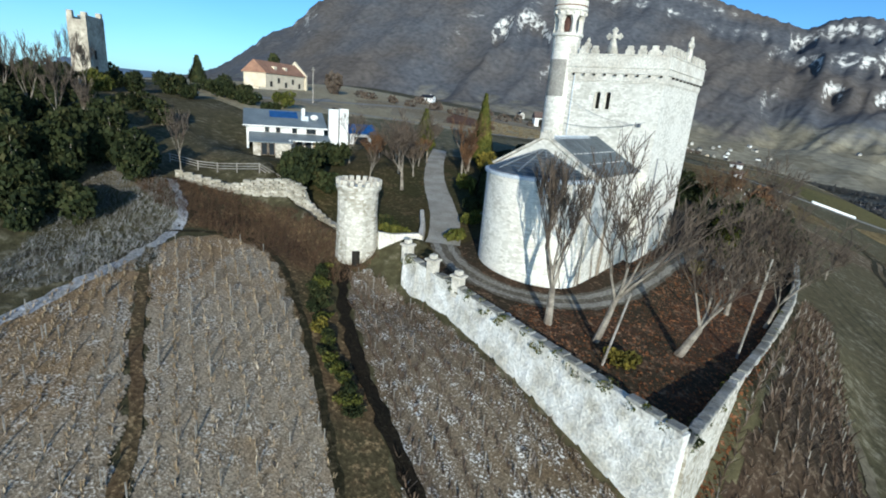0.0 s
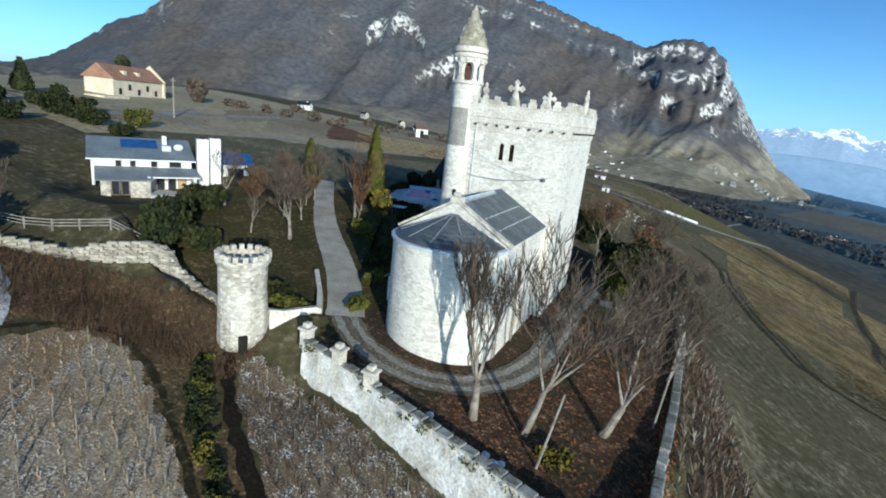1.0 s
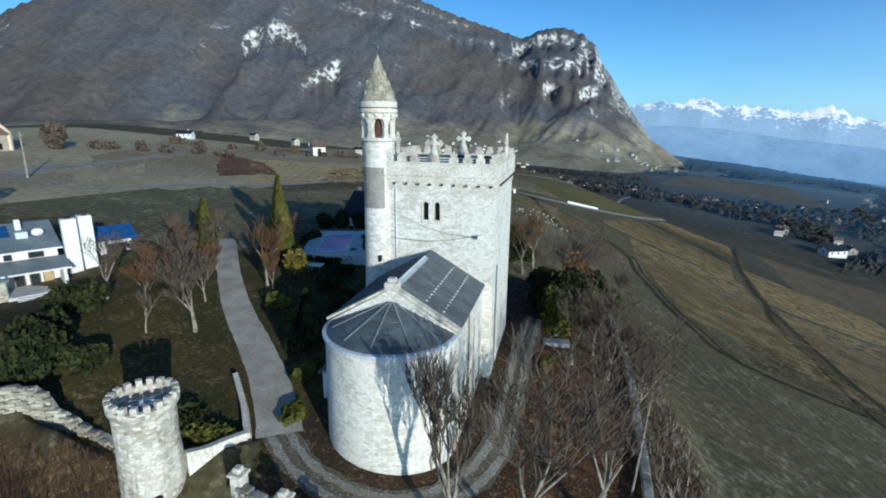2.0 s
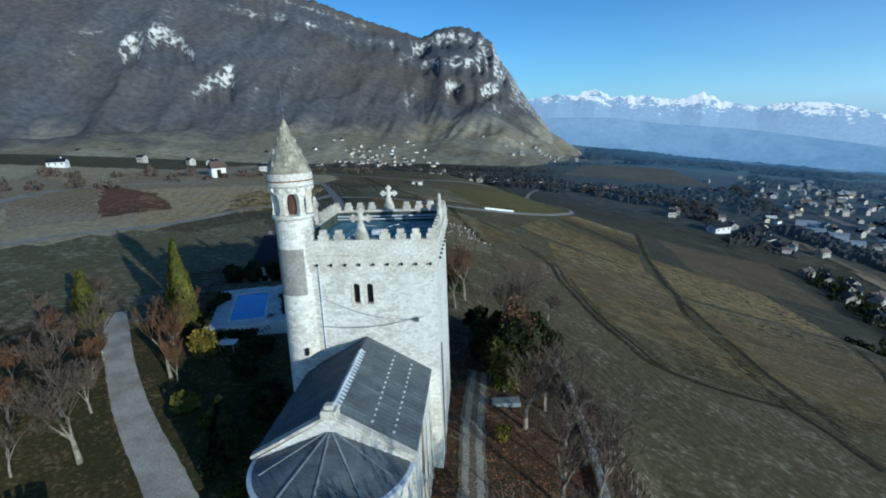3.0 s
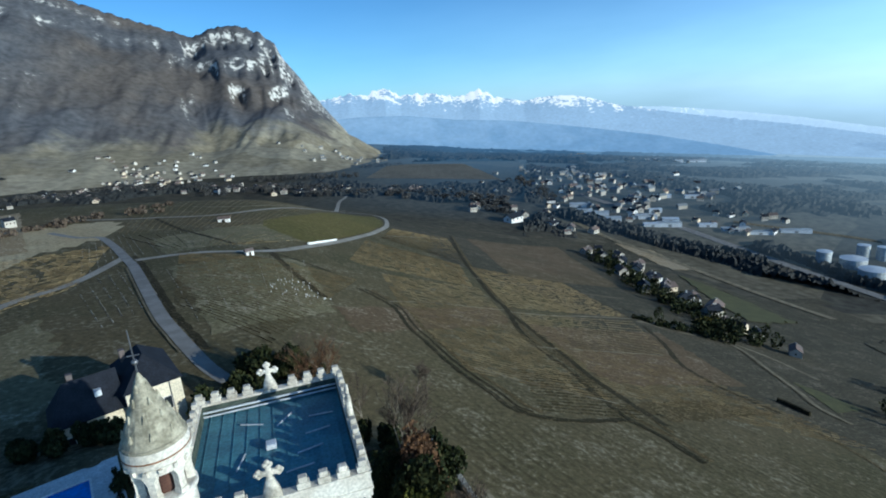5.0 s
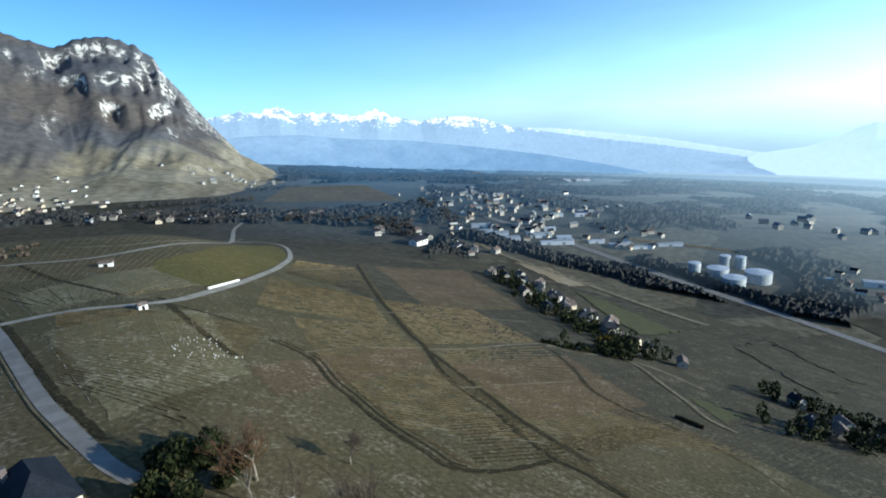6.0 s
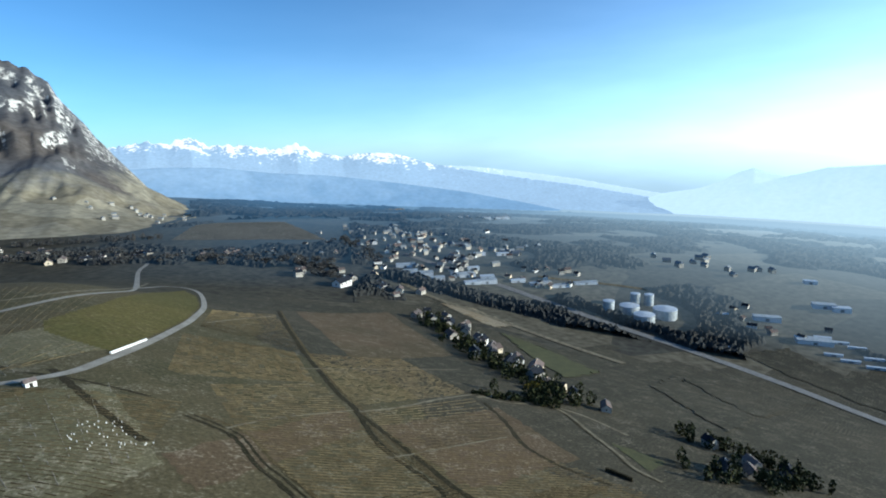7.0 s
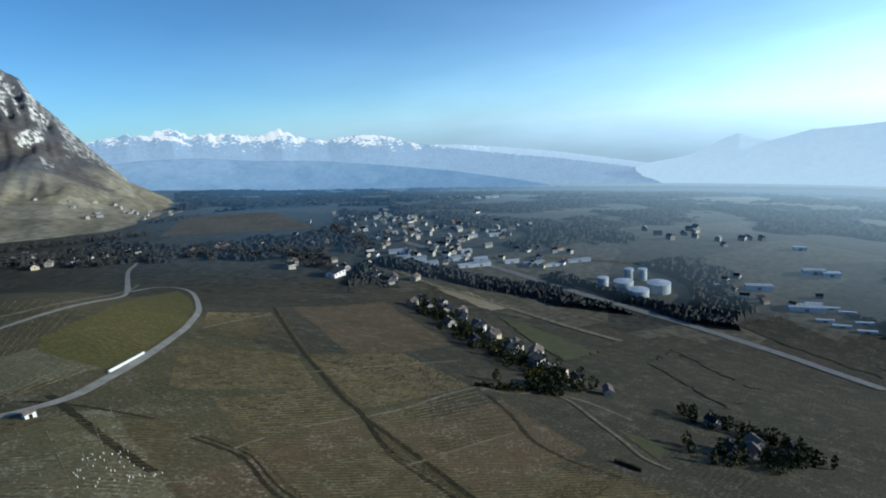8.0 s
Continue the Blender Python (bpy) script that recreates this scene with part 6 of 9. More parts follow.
for _ in range(70):
    line, height = (SOUTH, south_top) if rc.random() < 0.7 else (EAST, east_top)
    k = rc.randrange(len(line) - 1)
    f = rc.random()
    x, y = (line[k][i] * (1 - f) + line[k + 1][i] * f for i in (0, 1))
    x, y = x + rc.uniform(-.3, .3), y + rc.uniform(-.5, .1)
    s = rc.uniform(0.15, 0.5)
    v, f = leaf_cloud([((x, y, height(x, y) - rc.uniform(-0.1, 0.5)), (s, s, s * 0.7))], int(160 * s), 0.1, rc.randrange(999))
    faces += [tuple(i + len(verts) for i in q) for q in f]
    verts += v
tagged(soup("wall_weeds", verts, faces, "leaf_olive"), "tufts of weeds and moss in the wall's joints", "weeds", kind="stuff")
bm = boxed(RX + 1.25, RX + 1.75, RY - 1.75, RY - 1.2, -20.6, -19.2, 0.03)
put("doorway", bm, "dark", rt, "small dark doorway")

# ---- drive ----
DRIVE = [(-33.0, 22.5), (-24.5, 11.0), (-19.5, 4.8), (-15.3, 0.2), (-10.7, -4.4), (-6.7, -8.6), (-3.4, -12.6), (-1.8, -14.9)]
strip("drive_upper", DRIVE, (2.5, 3.3), "drive_pale", 0.13, label="pale worn drive climbing past the lawn", category="drive", step=0.8, edge=0.05)
LOWER = [(-2.4, -14.4), (1.3, -17.3), (5.2, -18.6), (8.8, -17.9), (11.7, -15.0), (13.4, -10), (13.8, -2.9), (13.8, 7), (14.5, 18)]
for side in (-0.62, 0.62):
    line = []
    for i, (x, y) in enumerate(LOWER):
        (ax, ay), (bx, by) = LOWER[max(i - 1, 0)], LOWER[min(i + 1, len(LOWER) - 1)]
        n = math.hypot(bx - ax, by - ay)
        line.append((x - (by - ay) / n * side, y + (bx - ax) / n * side))
    strip("wheel_rut", line, 0.6, "rut", 0.125, label="pale wheel rut worn into the drive", category="drive", step=0.6, edge=0.1)
strip("drive_lower", LOWER, 2.5, "drive_wet", 0.11, label="damp gravel drive curving round the apse", category="drive", step=0.8, edge=0.15)


# ---- buildings round the castle ----
def bpart(name, ob, mat, x0, x1, y0, y1, z0, z1, bevel=0.0, parent=None, label=""):
    return part(name, boxed(x0, x1, y0, y1, z0, z1, bevel), mat, parent or ob, label)


def slab(name, ob, mat, outline, a, b, plane="xz", label=""):
    bm = bmesh.new()
    prism(bm, outline, a, b, plane)
    return part(name, bm, mat, ob, label)


# the white house: x along its front, y away from it, 0, 0 at the foot of its front left corner
HZ = -15.5
house = thing("house", (-43.8, -8.8, HZ), "modern white two-storey house with grey-blue roofs", "house", rz=math.degrees(math.atan2(0.85, 0.525)))
bpart("wall", house, "white_paint", 0.2, 9.4, 3.4, 3.7, -1.0, 2.6)
bpart("wall", house, "rubble", 0.0, 0.9, 0.0, 0.3, -1.0, 2.1)
bpart("wall", house, "rubble", 2.7, 4.6, 0.0, 0.3, -1.0, 2.1)
bpart("wall", house, "white_paint", 0.0, 0.3, 0.3, 3.4, -1.0, 2.3)
bpart("wall", house, "white_paint", 4.4, 4.7, 0.3, 3.4, -1.0, 2.6)
bpart("wall", house, "white_paint", 9.1, 9.4, 0.6, 3.4, -1.0, 2.6)
for x0, x1 in ((0.95, 1.75), (1.85, 2.65)):
    w = bpart("window", house, "wood", x0, x1, 0.06, 0.14, -0.2, 2.0)
    bpart("pane", house, "glass_dark", x0 + 0.08, x1 - 0.08, 0.03, 0.058, -0.1, 1.9, parent=w)
slab("roof", house, "house_roof", [(-0.5, 2.1), (3.85, 3.35), (3.85, 3.5), (-0.5, 2.25)], -0.5, 4.9, "yz", "sloping grey-blue porch roof")
slab("roof", house, "house_roof", [(0.6, 2.5), (3.85, 3.3), (3.85, 3.43), (0.6, 2.63)], 4.9, 9.8, "yz", "sloping grey-blue veranda roof")
bpart("eave", house, "white_paint", 4.9, 9.8, 0.5, 0.59, 2.38, 2.56)
for x in (5.9, 7.1, 8.2):
    w = bpart("window", house, "wood", x - 0.45, x + 0.45, 3.3, 3.38, -0.2, 2.2)
    bpart("pane", house, "curtain" if x > 7.5 else "glass_dark", x - 0.36, x + 0.36, 3.27, 3.298, -0.1, 2.1, parent=w)
bpart("terrace", house, "paving", 4.6, 10.0, -0.3, 3.3, -0.7, -0.15)
for i in range(3):
    bpart("step", house, "paving", 5.2, 8.4, -0.7 - i * 0.4, -0.3 - i * 0.4, -0.9, -0.3 - i * 0.17)
U0, U1 = -0.8, 9.3
bpart("wall", house, "white_paint", U0, U1, 3.9, 4.2, 2.6, 4.72)
bpart("wall", house, "white_paint", U0, U0 + 0.3, 4.2, 9.0, 0.0, 4.9)
bpart("wall", house, "white_paint", U1 - 0.3, U1, 4.2, 9.0, 0.0, 4.9)
for x0 in (U0, U1 - 0.3):
    slab("gable", house, "white_paint", [(4.2, 4.9), (9.0, 4.9), (9.0, 6.8)], x0, x0 + 0.3, "yz")
bpart("wall", house, "white_paint", U0, U1, 9.0, 9.3, 0.0, 6.85)
for x0, x1 in ((1.5, 2.1), (2.9, 3.5), (5.0, 5.7), (6.9, 8.2)):
    w = bpart("window", house, "wood", x0, x1, 3.82, 3.898, 3.5, 4.5)
    bpart("pane", house, "glass_dark", x0 + 0.07, x1 - 0.07, 3.79, 3.818, 3.57, 4.43, parent=w)
slab("roof", house, "house_roof", [(3.4, 4.6), (9.8, 7.2), (9.8, 7.35), (3.4, 4.75)], U0 - 0.4, U1 + 0.4, "yz", "low grey-blue metal roof")
bpart("fascia", house, "white_paint", U0 - 0.42, U1 + 0.42, 3.28, 3.39, 4.53, 4.76)
solar = bpart("solar_panel", house, "solar", 2.2, 6.0, 6.6, 9.3, 6.05, 6.11, label="blue solar panels on the roof")
solar.matrix_basis = Matrix.Translation((0, 6.6, 6.1)) @ Matrix.Rotation(math.atan2(2.6, 6.4), 4, "X") @ Matrix.Translation((0, -6.6, -6.05))
bpart("chimney", house, "white_paint", 9.9, 11.2, 3.4, 4.4, -1, 8.5, 0.02, label="tall white chimney stack")
bpart("chimney", house, "white_paint", 11.4, 12.6, 3.6, 4.8, -1, 8.7, 0.02, label="tall white chimney stack")
for x in (10.3, 11.8):
    bpart("flue", house, "dark", x, x + 0.5, 3.8, 4.2, 8.45 if x < 11 else 8.65, 8.8, 0.02)
bm = bmesh.new()
bmesh.ops.create_uvsphere(bm, u_segments=16, v_segments=10, radius=0.55, matrix=Matrix.Translation((8.2, 6.2, 6.5)) @ Matrix.Diagonal((1, 0.5, 1, 1)))
part("dish", bm, "white_paint", house, "white satellite dish on the roof", True)
bpart("skylight", house, "zinc", 6.4, 7.4, 6.0, 6.8, 5.4, 6.7, 0.05)
bpart("chimney", house, "white_paint", 6.6, 7.1, 8.0, 8.6, 6.2, 8.1, 0.03)
bpart("wall", house, "white_paint", 13.4, 16.6, 6.6, 11.0, -1, 4.0)
w = bpart("window", house, "wood", 14.0, 16.0, 6.52, 6.598, 1.0, 3.2)
bpart("pane", house, "glass_dark", 14.1, 15.9, 6.49, 6.518, 1.1, 3.1, parent=w)
slab("roof", house, "solar", [(6.0, 4.0), (8.8, 5.6), (11.6, 4.0), (11.6, 3.85), (6.0, 3.85)], 13.0, 17.2, "yz", "blue-grey roof of the side wing")

house.scale = (1.18, 1.18, 0.84)

# post-and-rail fence below the house
fence = thing("rail_fence", (-30.0, -19.8, ground(-30, -19.8)), "grey wooden post-and-rail fence along the lawn", "fence")
fp = polyline([(-36.0, -24.4), (-33.0, -22.6), (-29.2, -19.9), (-24.4, -17.0)], 1.9)
for i, (x, y) in enumerate(fp):
    bm = boxed(x - 0.06, x + 0.06, y - 0.06, y + 0.06, ground(x, y) - 0.2, ground(x, y) + 1.15, 0.01)
    put("post", bm, "stake", fence)
    if i + 1 < len(fp):
        x2, y2 = fp[i + 1]
        for h in (0.45, 0.75, 1.05):
            a, b = Vector((x, y, ground(x, y) + h)), Vector((x2, y2, ground(x2, y2) + h))
            bm = bmesh.new()
            tube(bm, a, b, 0.055, 0.055, 5)
            put("rail", bm, "stake", fence)

# pool terrace
PZ = ground(-15, 22.5) + 0.75
terrace = thing("pool_terrace", (-14.9, 22.9, PZ), "pale paved terrace with planters round a pool", "terrace", kind="structure", rz=19)
for x0, x1, y0, y1 in ((-4.6, -2.05, -6.8, 7.6), (2.05, 4.8, -6.8, 7.6), (-2.05, 2.05, -6.8, -5.05), (-2.05, 2.05, 5.05, 7.6)):
    bpart("paving", terrace, "paving", x0, x1, y0, y1, -2.5, 0.06, 0.02)
pool = thing("swimming_pool", (-14.9, 22.9, PZ), "rectangular swimming pool filled with bright blue water", "pool", rz=19)
bpart("water", pool, "water", -2.04, 2.04, -5.04, 5.04, -0.6, -0.03)
for x0, x1, y0, y1 in ((-2.2, -2.0, -5.2, 5.2), (2.0, 2.2, -5.2, 5.2), (-2.0, 2.0, -5.2, -5.0), (-2.0, 2.0, 5.0, 5.2)):
    bpart("rim", pool, "white_paint", x0, x1, y0, y1, -0.1, 0.1, 0.02)
rp = random.Random(5)
for i in range(13):
    a = i / 13
    x, y = (-4.2, -5.6 + 11 * a * 2) if a < 0.5 else (4.3, -5.6 + 11 * (a - 0.5) * 2)
    q = terrace.matrix_world @ Vector((x, y, 0))
    pot = thing("planter", (q.x, q.y, PZ + 0.06), "dark potted shrub on the pool terrace", "planter", "planters round the pool")
    bm = bmesh.new()
    lathe(bm, [(0.0, 0), (0.18, 0), (0.24, 0.35), (0.2, 0.35), (0.0, 0.3)], 10)
    part("pot", bm, "dark", pot)
    v, f = leaf_cloud([((0, 0, 0.6), (0.32, 0.32, 0.36))], 70, 0.2, i)
    soup("plant", v, f, "leaf_dark", pot)
shelter = thing("shelter", (-13.4, 13.4, ground(-13.4, 13.4)), "small white flat-roofed garden shelter", "shelter", rz=5)
for x in (-0.75, 0.75):
    for y in (-0.5, 0.5):
        bpart("post", shelter, "wood", x - 0.05, x + 0.05, y - 0.05, y + 0.05, -0.4, 1.0)
bpart("roof", shelter, "white_paint", -0.95, 0.95, -0.7, 0.7, 1.0, 1.1, 0.02)
for i, (x, y, sx, sy, h) in enumerate(((-18.9, 17.2, 1.2, 3.4, 1.6), (-17.0, 14.9, 2.6, 1.3, 1.5), (-13.4, 16.0, 2.6, 1.0, 1.3), (-10.6, 18.6, 1.4, 2.6, 1.7), (-11.0, 26.5, 1.3, 2.8, 2.0), (-19.6, 24.0, 1.2, 3.0, 1.8), (-10.0, 13.5, 2.2, 1.6, 1.6))):
    shrub("hedge", (x, y), (sx, sy, h), "leaf_dark", 800, 0.32, 500 + i, "dark clipped hedge round the pool garden", "hedge", "hedges round the pool")

# manor behind the pool
MZ = -17.0
manor = thing("manor_house", (-15.4, 45.9, MZ), "cream manor house with steep dark slate roofs", "house", rz=21)
bpart("wall", manor, "manor_wall", 0.0, 6.6, -4.6, 7.0, -2.0, 5.6)
bm = bmesh.new()
vs = [bm.verts.new(p) for p in ((-0.3, -4.9, 5.5), (6.9, -4.9, 5.5), (6.9, 7.3, 5.5), (-0.3, 7.3, 5.5), (3.3, -0.6, 8.9), (3.3, 3.4, 8.9))]
for f in ((0, 1, 4), (1, 2, 5, 4), (2, 3, 5), (3, 0, 4, 5), (3, 2, 1, 0)):
    bm.faces.new([vs[i] for i in f])
part("roof", bm, "manor_slate", manor, "steep hipped dark slate roof")
bpart("wall", manor, "manor_wall", -8.0, 0.0, -3.4, 3.4, -2.0, 3.6)
bm = bmesh.new()
vs = [bm.verts.new(p) for p in ((-8.4, -3.8, 3.5), (-0.01, -3.8, 3.5), (-0.01, 3.8, 3.5), (-8.4, 3.8, 3.5), (-6.0, 0, 7.9), (-0.01, 0, 7.9))]
for f in ((0, 1, 5, 4), (1, 2, 5), (2, 3, 4, 5), (3, 0, 4), (3, 2, 1, 0)):
    bm.faces.new([vs[i] for i in f])
part("roof", bm, "manor_slate", manor, "steep dark slate wing roof")
w = bpart("skylight", manor, "zinc", -3.0, -2.2, -2.2, -1.0, 5.6, 6.35)
for x in (-6.6, -4.2, -1.8):
    w = bpart("window", manor, "white_paint", x - 0.6, x + 0.6, -3.46, -3.402, -0.4, 2.0)
    bpart("pane", manor, "glass_dark", x - 0.5, x + 0.5, -3.49, -3.462, -0.3, 1.9, parent=w)
for x in (1.6, 4.6):
    w = bpart("window", manor, "white_paint", x - 0.5, x + 0.5, -4.66, -4.602, 1.5, 3.4)
    bpart("pane", manor, "glass_dark", x - 0.42, x + 0.42, -4.69, -4.662, 1.58, 3.32, parent=w)
for x, y, z in ((1.0, 3.5, 8.6), (-5.4, 0.8, 8.4)):
    bpart("chimney", manor, "far_roof", x, x + 0.7, y, y + 0.9, 6.0, z, 0.03)
bpart("downpipe", manor, "metal", 5.1, 5.2, -4.75, -4.65, -2, 5.5)

# farmhouse on the hill
fz = ground(-128.4, 48.1)
farm = thing("farmhouse", (-128.4, 48.1, fz - 0.3), "long stone farmhouse with a terracotta tile roof", "house", rz=math.degrees(math.atan2(22.2, -8.7)))
bpart("wall", farm, "cream", 0, 24, 0, 9, -4, 6.2)
slab("roof", farm, "tile_roof", [(-0.6, 6.1), (4.5, 10.6), (9.6, 6.1), (9.6, 5.9), (-0.6, 5.9)], -0.5, 24.5, "yz", "terracotta tile roof")
bpart("gable", farm, "cream", 24.5, 25.3, -0.6, 9.6, -4, 6.4)
slab("gable", farm, "cream", [(-0.8, 6.4), (4.5, 12.0), (9.8, 6.4)], 24.5, 25.3, "yz")
for i in range(5):
    w = bpart("window", farm, "dark", 2.5 + i * 4.4, 3.8 + i * 4.4, -0.06, -0.003, 1.0 + (i % 2) * 1.5, 3.0 + (i % 2) * 1.5)
for x in (6.5, 13.0):
    bpart("dormer", farm, "cream", x, x + 1.4, 1.0, 2.6, 6.6, 8.8)
bpart("annex", farm, "cream", -12, -1.5, -6, 0, -4, 0.6)
farm.scale = (0.95, 0.95, 0.85)
shrub("evergreen_tree", (-144.4, 62.1), (4, 4, 12), "leaf_dark", 900, 1.6, 41, "dark broad tree behind the farmhouse", "tree", "dark evergreens")
shrub("evergreen_tree", (-138.1, 84.3), (4, 4, 9), "twig", 900, 1.2, 42, "brown winter tree beside the farmhouse", "tree")

# ruined keep on the hill
rz0 = ground(-86.3, -15.3)
ruin = thing("ruined_tower", (-86.3, -15.3, rz0), "tall ruined square stone tower with broken top", "tower", rz=44)
for x0, x1, y0, y1, z1, nm in ((-1.6, -0.9, -2.9, 2.9, 14.2, "wall"), (0.9, 1.6, -2.9, 2.9, 14.6, "wall"), (-0.9, 0.9, -2.9, -2.2, 13.6, "wall"), (-0.9, 0.9, 2.2, 2.9, 13.8, "wall")):
    bm = boxed(x0, x1, y0, y1, -2, z1)
    part("wall", bm, "ruin", ruin)
for x, y, h in ((-1.15, -2.45, 15.4), (-1.15, 0.8, 14.9), (1.15, -2.45, 15.2), (1.15, 2.3, 15.7), (-0.3, 2.45, 14.8)):
    bpart("merlon", ruin, "ruin", x - 0.45, x + 0.45, y - 0.4, y + 0.4, 13.0, h, 0.1)
for z in (1.0, 6.5):
    bpart("opening", ruin, "dark", -0.5, 0.5, -2.96, -2.903, z, z + 1.8)
for z in (2.2, 5.6):
    bpart("opening", ruin, "dark", 1.603, 1.66, -1.3, -0.6, z, z + 1.9)
ruin.scale = (1.0, 1.0, 0.8)
conifer("poplar", (-123.6, 23.2), 7.0, 2.6, "leaf_dark", 900, 1.0, 7, "slender dark poplar on the hill", tip=0.5)
pole = thing("utility_pole", (-93.2, 40.0, ground(-93.2, 40.0)), "grey wooden utility pole beside the road", "pole")
bm = bmesh.new()
tube(bm, Vector((0, 0, -0.5)), Vector((0, 0, 9.5)), 0.22, 0.16, 7)
part("mast", bm, "stake", pole)
bpart("crossbar", pole, "stake", -0.8, 0.8, -0.08, 0.08, 8.7, 8.9)
# poles and stakes in the yard
for x, y, h, lx, ly, nm in ((17.0, -21.4, 5.2, 0.9, 0.35, "leaning pale wooden pole in the yard"), (23.3, -10.2, 8.0, 0.6, 0.2, "tall pale wooden pole at the yard wall")):
    po = thing("wooden_pole", (x, y, ground(x, y)), nm, "pole", "poles in the yard")
    bm = bmesh.new()
    tube(bm, Vector((0, 0, -0.3)), Vector((lx, ly, h)), 0.09, 0.06, 6)
    part("mast", bm, "stake", po)
bm = bmesh.new()
sl = thing("stone_table", (17.3, 12.0, ground(17.3, 12.0)), "grey-blue flat slab lying under the evergreens", "slab", rz=5)
bpart("top", sl, "slate_pale", -1.5, 1.5, -0.7, 0.7, 0.0, 0.5, 0.05)
rw = random.Random(3)
for x, y in ((14.2, -22.6), (14.8, -22.9), (15.2, -22.7), (9.9, -21.8)):
    st = thing("white_stone", (x, y, ground(x, y)), "small white boulder on the yard floor", "stone", "white boulders")
    bm = bmesh.new()
    bmesh.ops.create_icosphere(bm, subdivisions=2, radius=0.28, matrix=Matrix.Translation((0, 0, 0.12)) @ Matrix.Diagonal((1, 0.8, 0.7, 1)))
    for v in bm.verts:
        v.co *= 1 + 0.2 * noise.noise(v.co * 3 + Vector((x, y, 0)))
    part("stone", bm, "white_paint", st)


# ---- fields, vines, roads ----
def loft(name, A, B, C, D, mat, n=30, m=30, lift=0.05, label="", category="field", kind="structure", wobble=0.4):
    """A field laid on the land between the corners A B C D, with an uneven edge."""
    verts, faces = [], []
    for j in range(m + 1):
        for i in range(n + 1):
            u, v = i / n, j / m
            x = (A[0] * (1 - u) + B[0] * u) * (1 - v) + (D[0] * (1 - u) + C[0] * u) * v
            y = (A[1] * (1 - u) + B[1] * u) * (1 - v) + (D[1] * (1 - u) + C[1] * u) * v
            if i in (0, n) or j in (0, m):
                x += wobble * noise.noise((x * 0.3, y * 0.3, 1))
                y += wobble * noise.noise((x * 0.3, y * 0.3, 7))
            verts.append((x, y, ground(x, y) + lift))
    for j in range(m):
        for i in range(n):
            a = j * (n + 1) + i
            faces.append((a, a + 1, a + n + 2, a + n + 1))
    return tagged(soup(name, verts, faces, mat, smooth=True), label, category, kind=kind)


def within(x, y, line):
    odd = False
    for (ax, ay), (bx, by) in zip(line, line[1:] + line[:1]):
        if (ay > y) != (by > y) and x < ax + (y - ay) * (bx - ax) / (by - ay):
            odd = not odd
    return odd


def vine_block(name, A, B, C, D, spacing, pitch, mat, stake, label, seed, size=0.55, fill=0.9, plot=None):
    """Rows of bare vines from side AB to side DC, inside plot, each a stump with canes; stakes among them."""
    rnd = random.Random(seed)
    width = math.hypot(B[0] - A[0], B[1] - A[1])
    rows = max(2, int(width / spacing))
    verts, faces, sv, sf = [], [], [], []
    for i in range(rows + 1):
        u = i / rows
        a = Vector((A[0] * (1 - u) + B[0] * u, A[1] * (1 - u) + B[1] * u))
        b = Vector((D[0] * (1 - u) + C[0] * u, D[1] * (1 - u) + C[1] * u))
        n = max(2, int((b - a).length / pitch))
        for j in range(n + 1):
            if rnd.random() > fill:
                continue
            p = a.lerp(b, j / n) + Vector((rnd.uniform(-0.12, 0.12), rnd.uniform(-0.12, 0.12)))
            if plot and not within(p.x, p.y, plot):
                continue
            z = ground(p.x, p.y) - 0.05
            h = size * rnd.uniform(0.6, 1.3)
            for c in range(4):
                an = rnd.uniform(0, 6.28)
                lean_ = rnd.uniform(0.1, 1.1) * h
                w = rnd.uniform(0.012, 0.034) * (1 + size)
                q = len(verts)
                dx, dy = math.cos(an), math.sin(an)
                verts += [(p.x - dy * w, p.y + dx * w, z), (p.x + dy * w, p.y - dx * w, z), (p.x + dx * lean_ + dy * w * 0.5, p.y + dy * lean_ - dx * w * 0.5, z + h), (p.x + dx * lean_ - dy * w * 0.5, p.y + dy * lean_ + dx * w * 0.5, z + h)]
                faces.append((q, q + 1, q + 2, q + 3))
            if stake and rnd.random() < 0.05:
                q = len(sv)
                for dx, dy in ((-0.03, -0.03), (0.03, -0.03), (0.0, 0.04)):
                    sv += [(p.x + dx, p.y + dy, z), (p.x + dx, p.y + dy, z + 1.0)]
                sf += [(q, q + 2, q + 3, q + 1), (q + 2, q + 4, q + 5, q + 3), (q + 4, q, q + 1, q + 5)]
    t = thing(name, (A[0], A[1], ground(*A)), label, "vineyard", kind="stuff")
    off = t.matrix_world.translation
    tagged(soup("vines", [(v[0] - off.x, v[1] - off.y, v[2] - off.z) for v in verts], faces, mat, t), kind="stuff")
    if sv:
        tagged(soup("stakes", [(v[0] - off.x, v[1] - off.y, v[2] - off.z) for v in sv], sf, stake, t), kind="stuff")


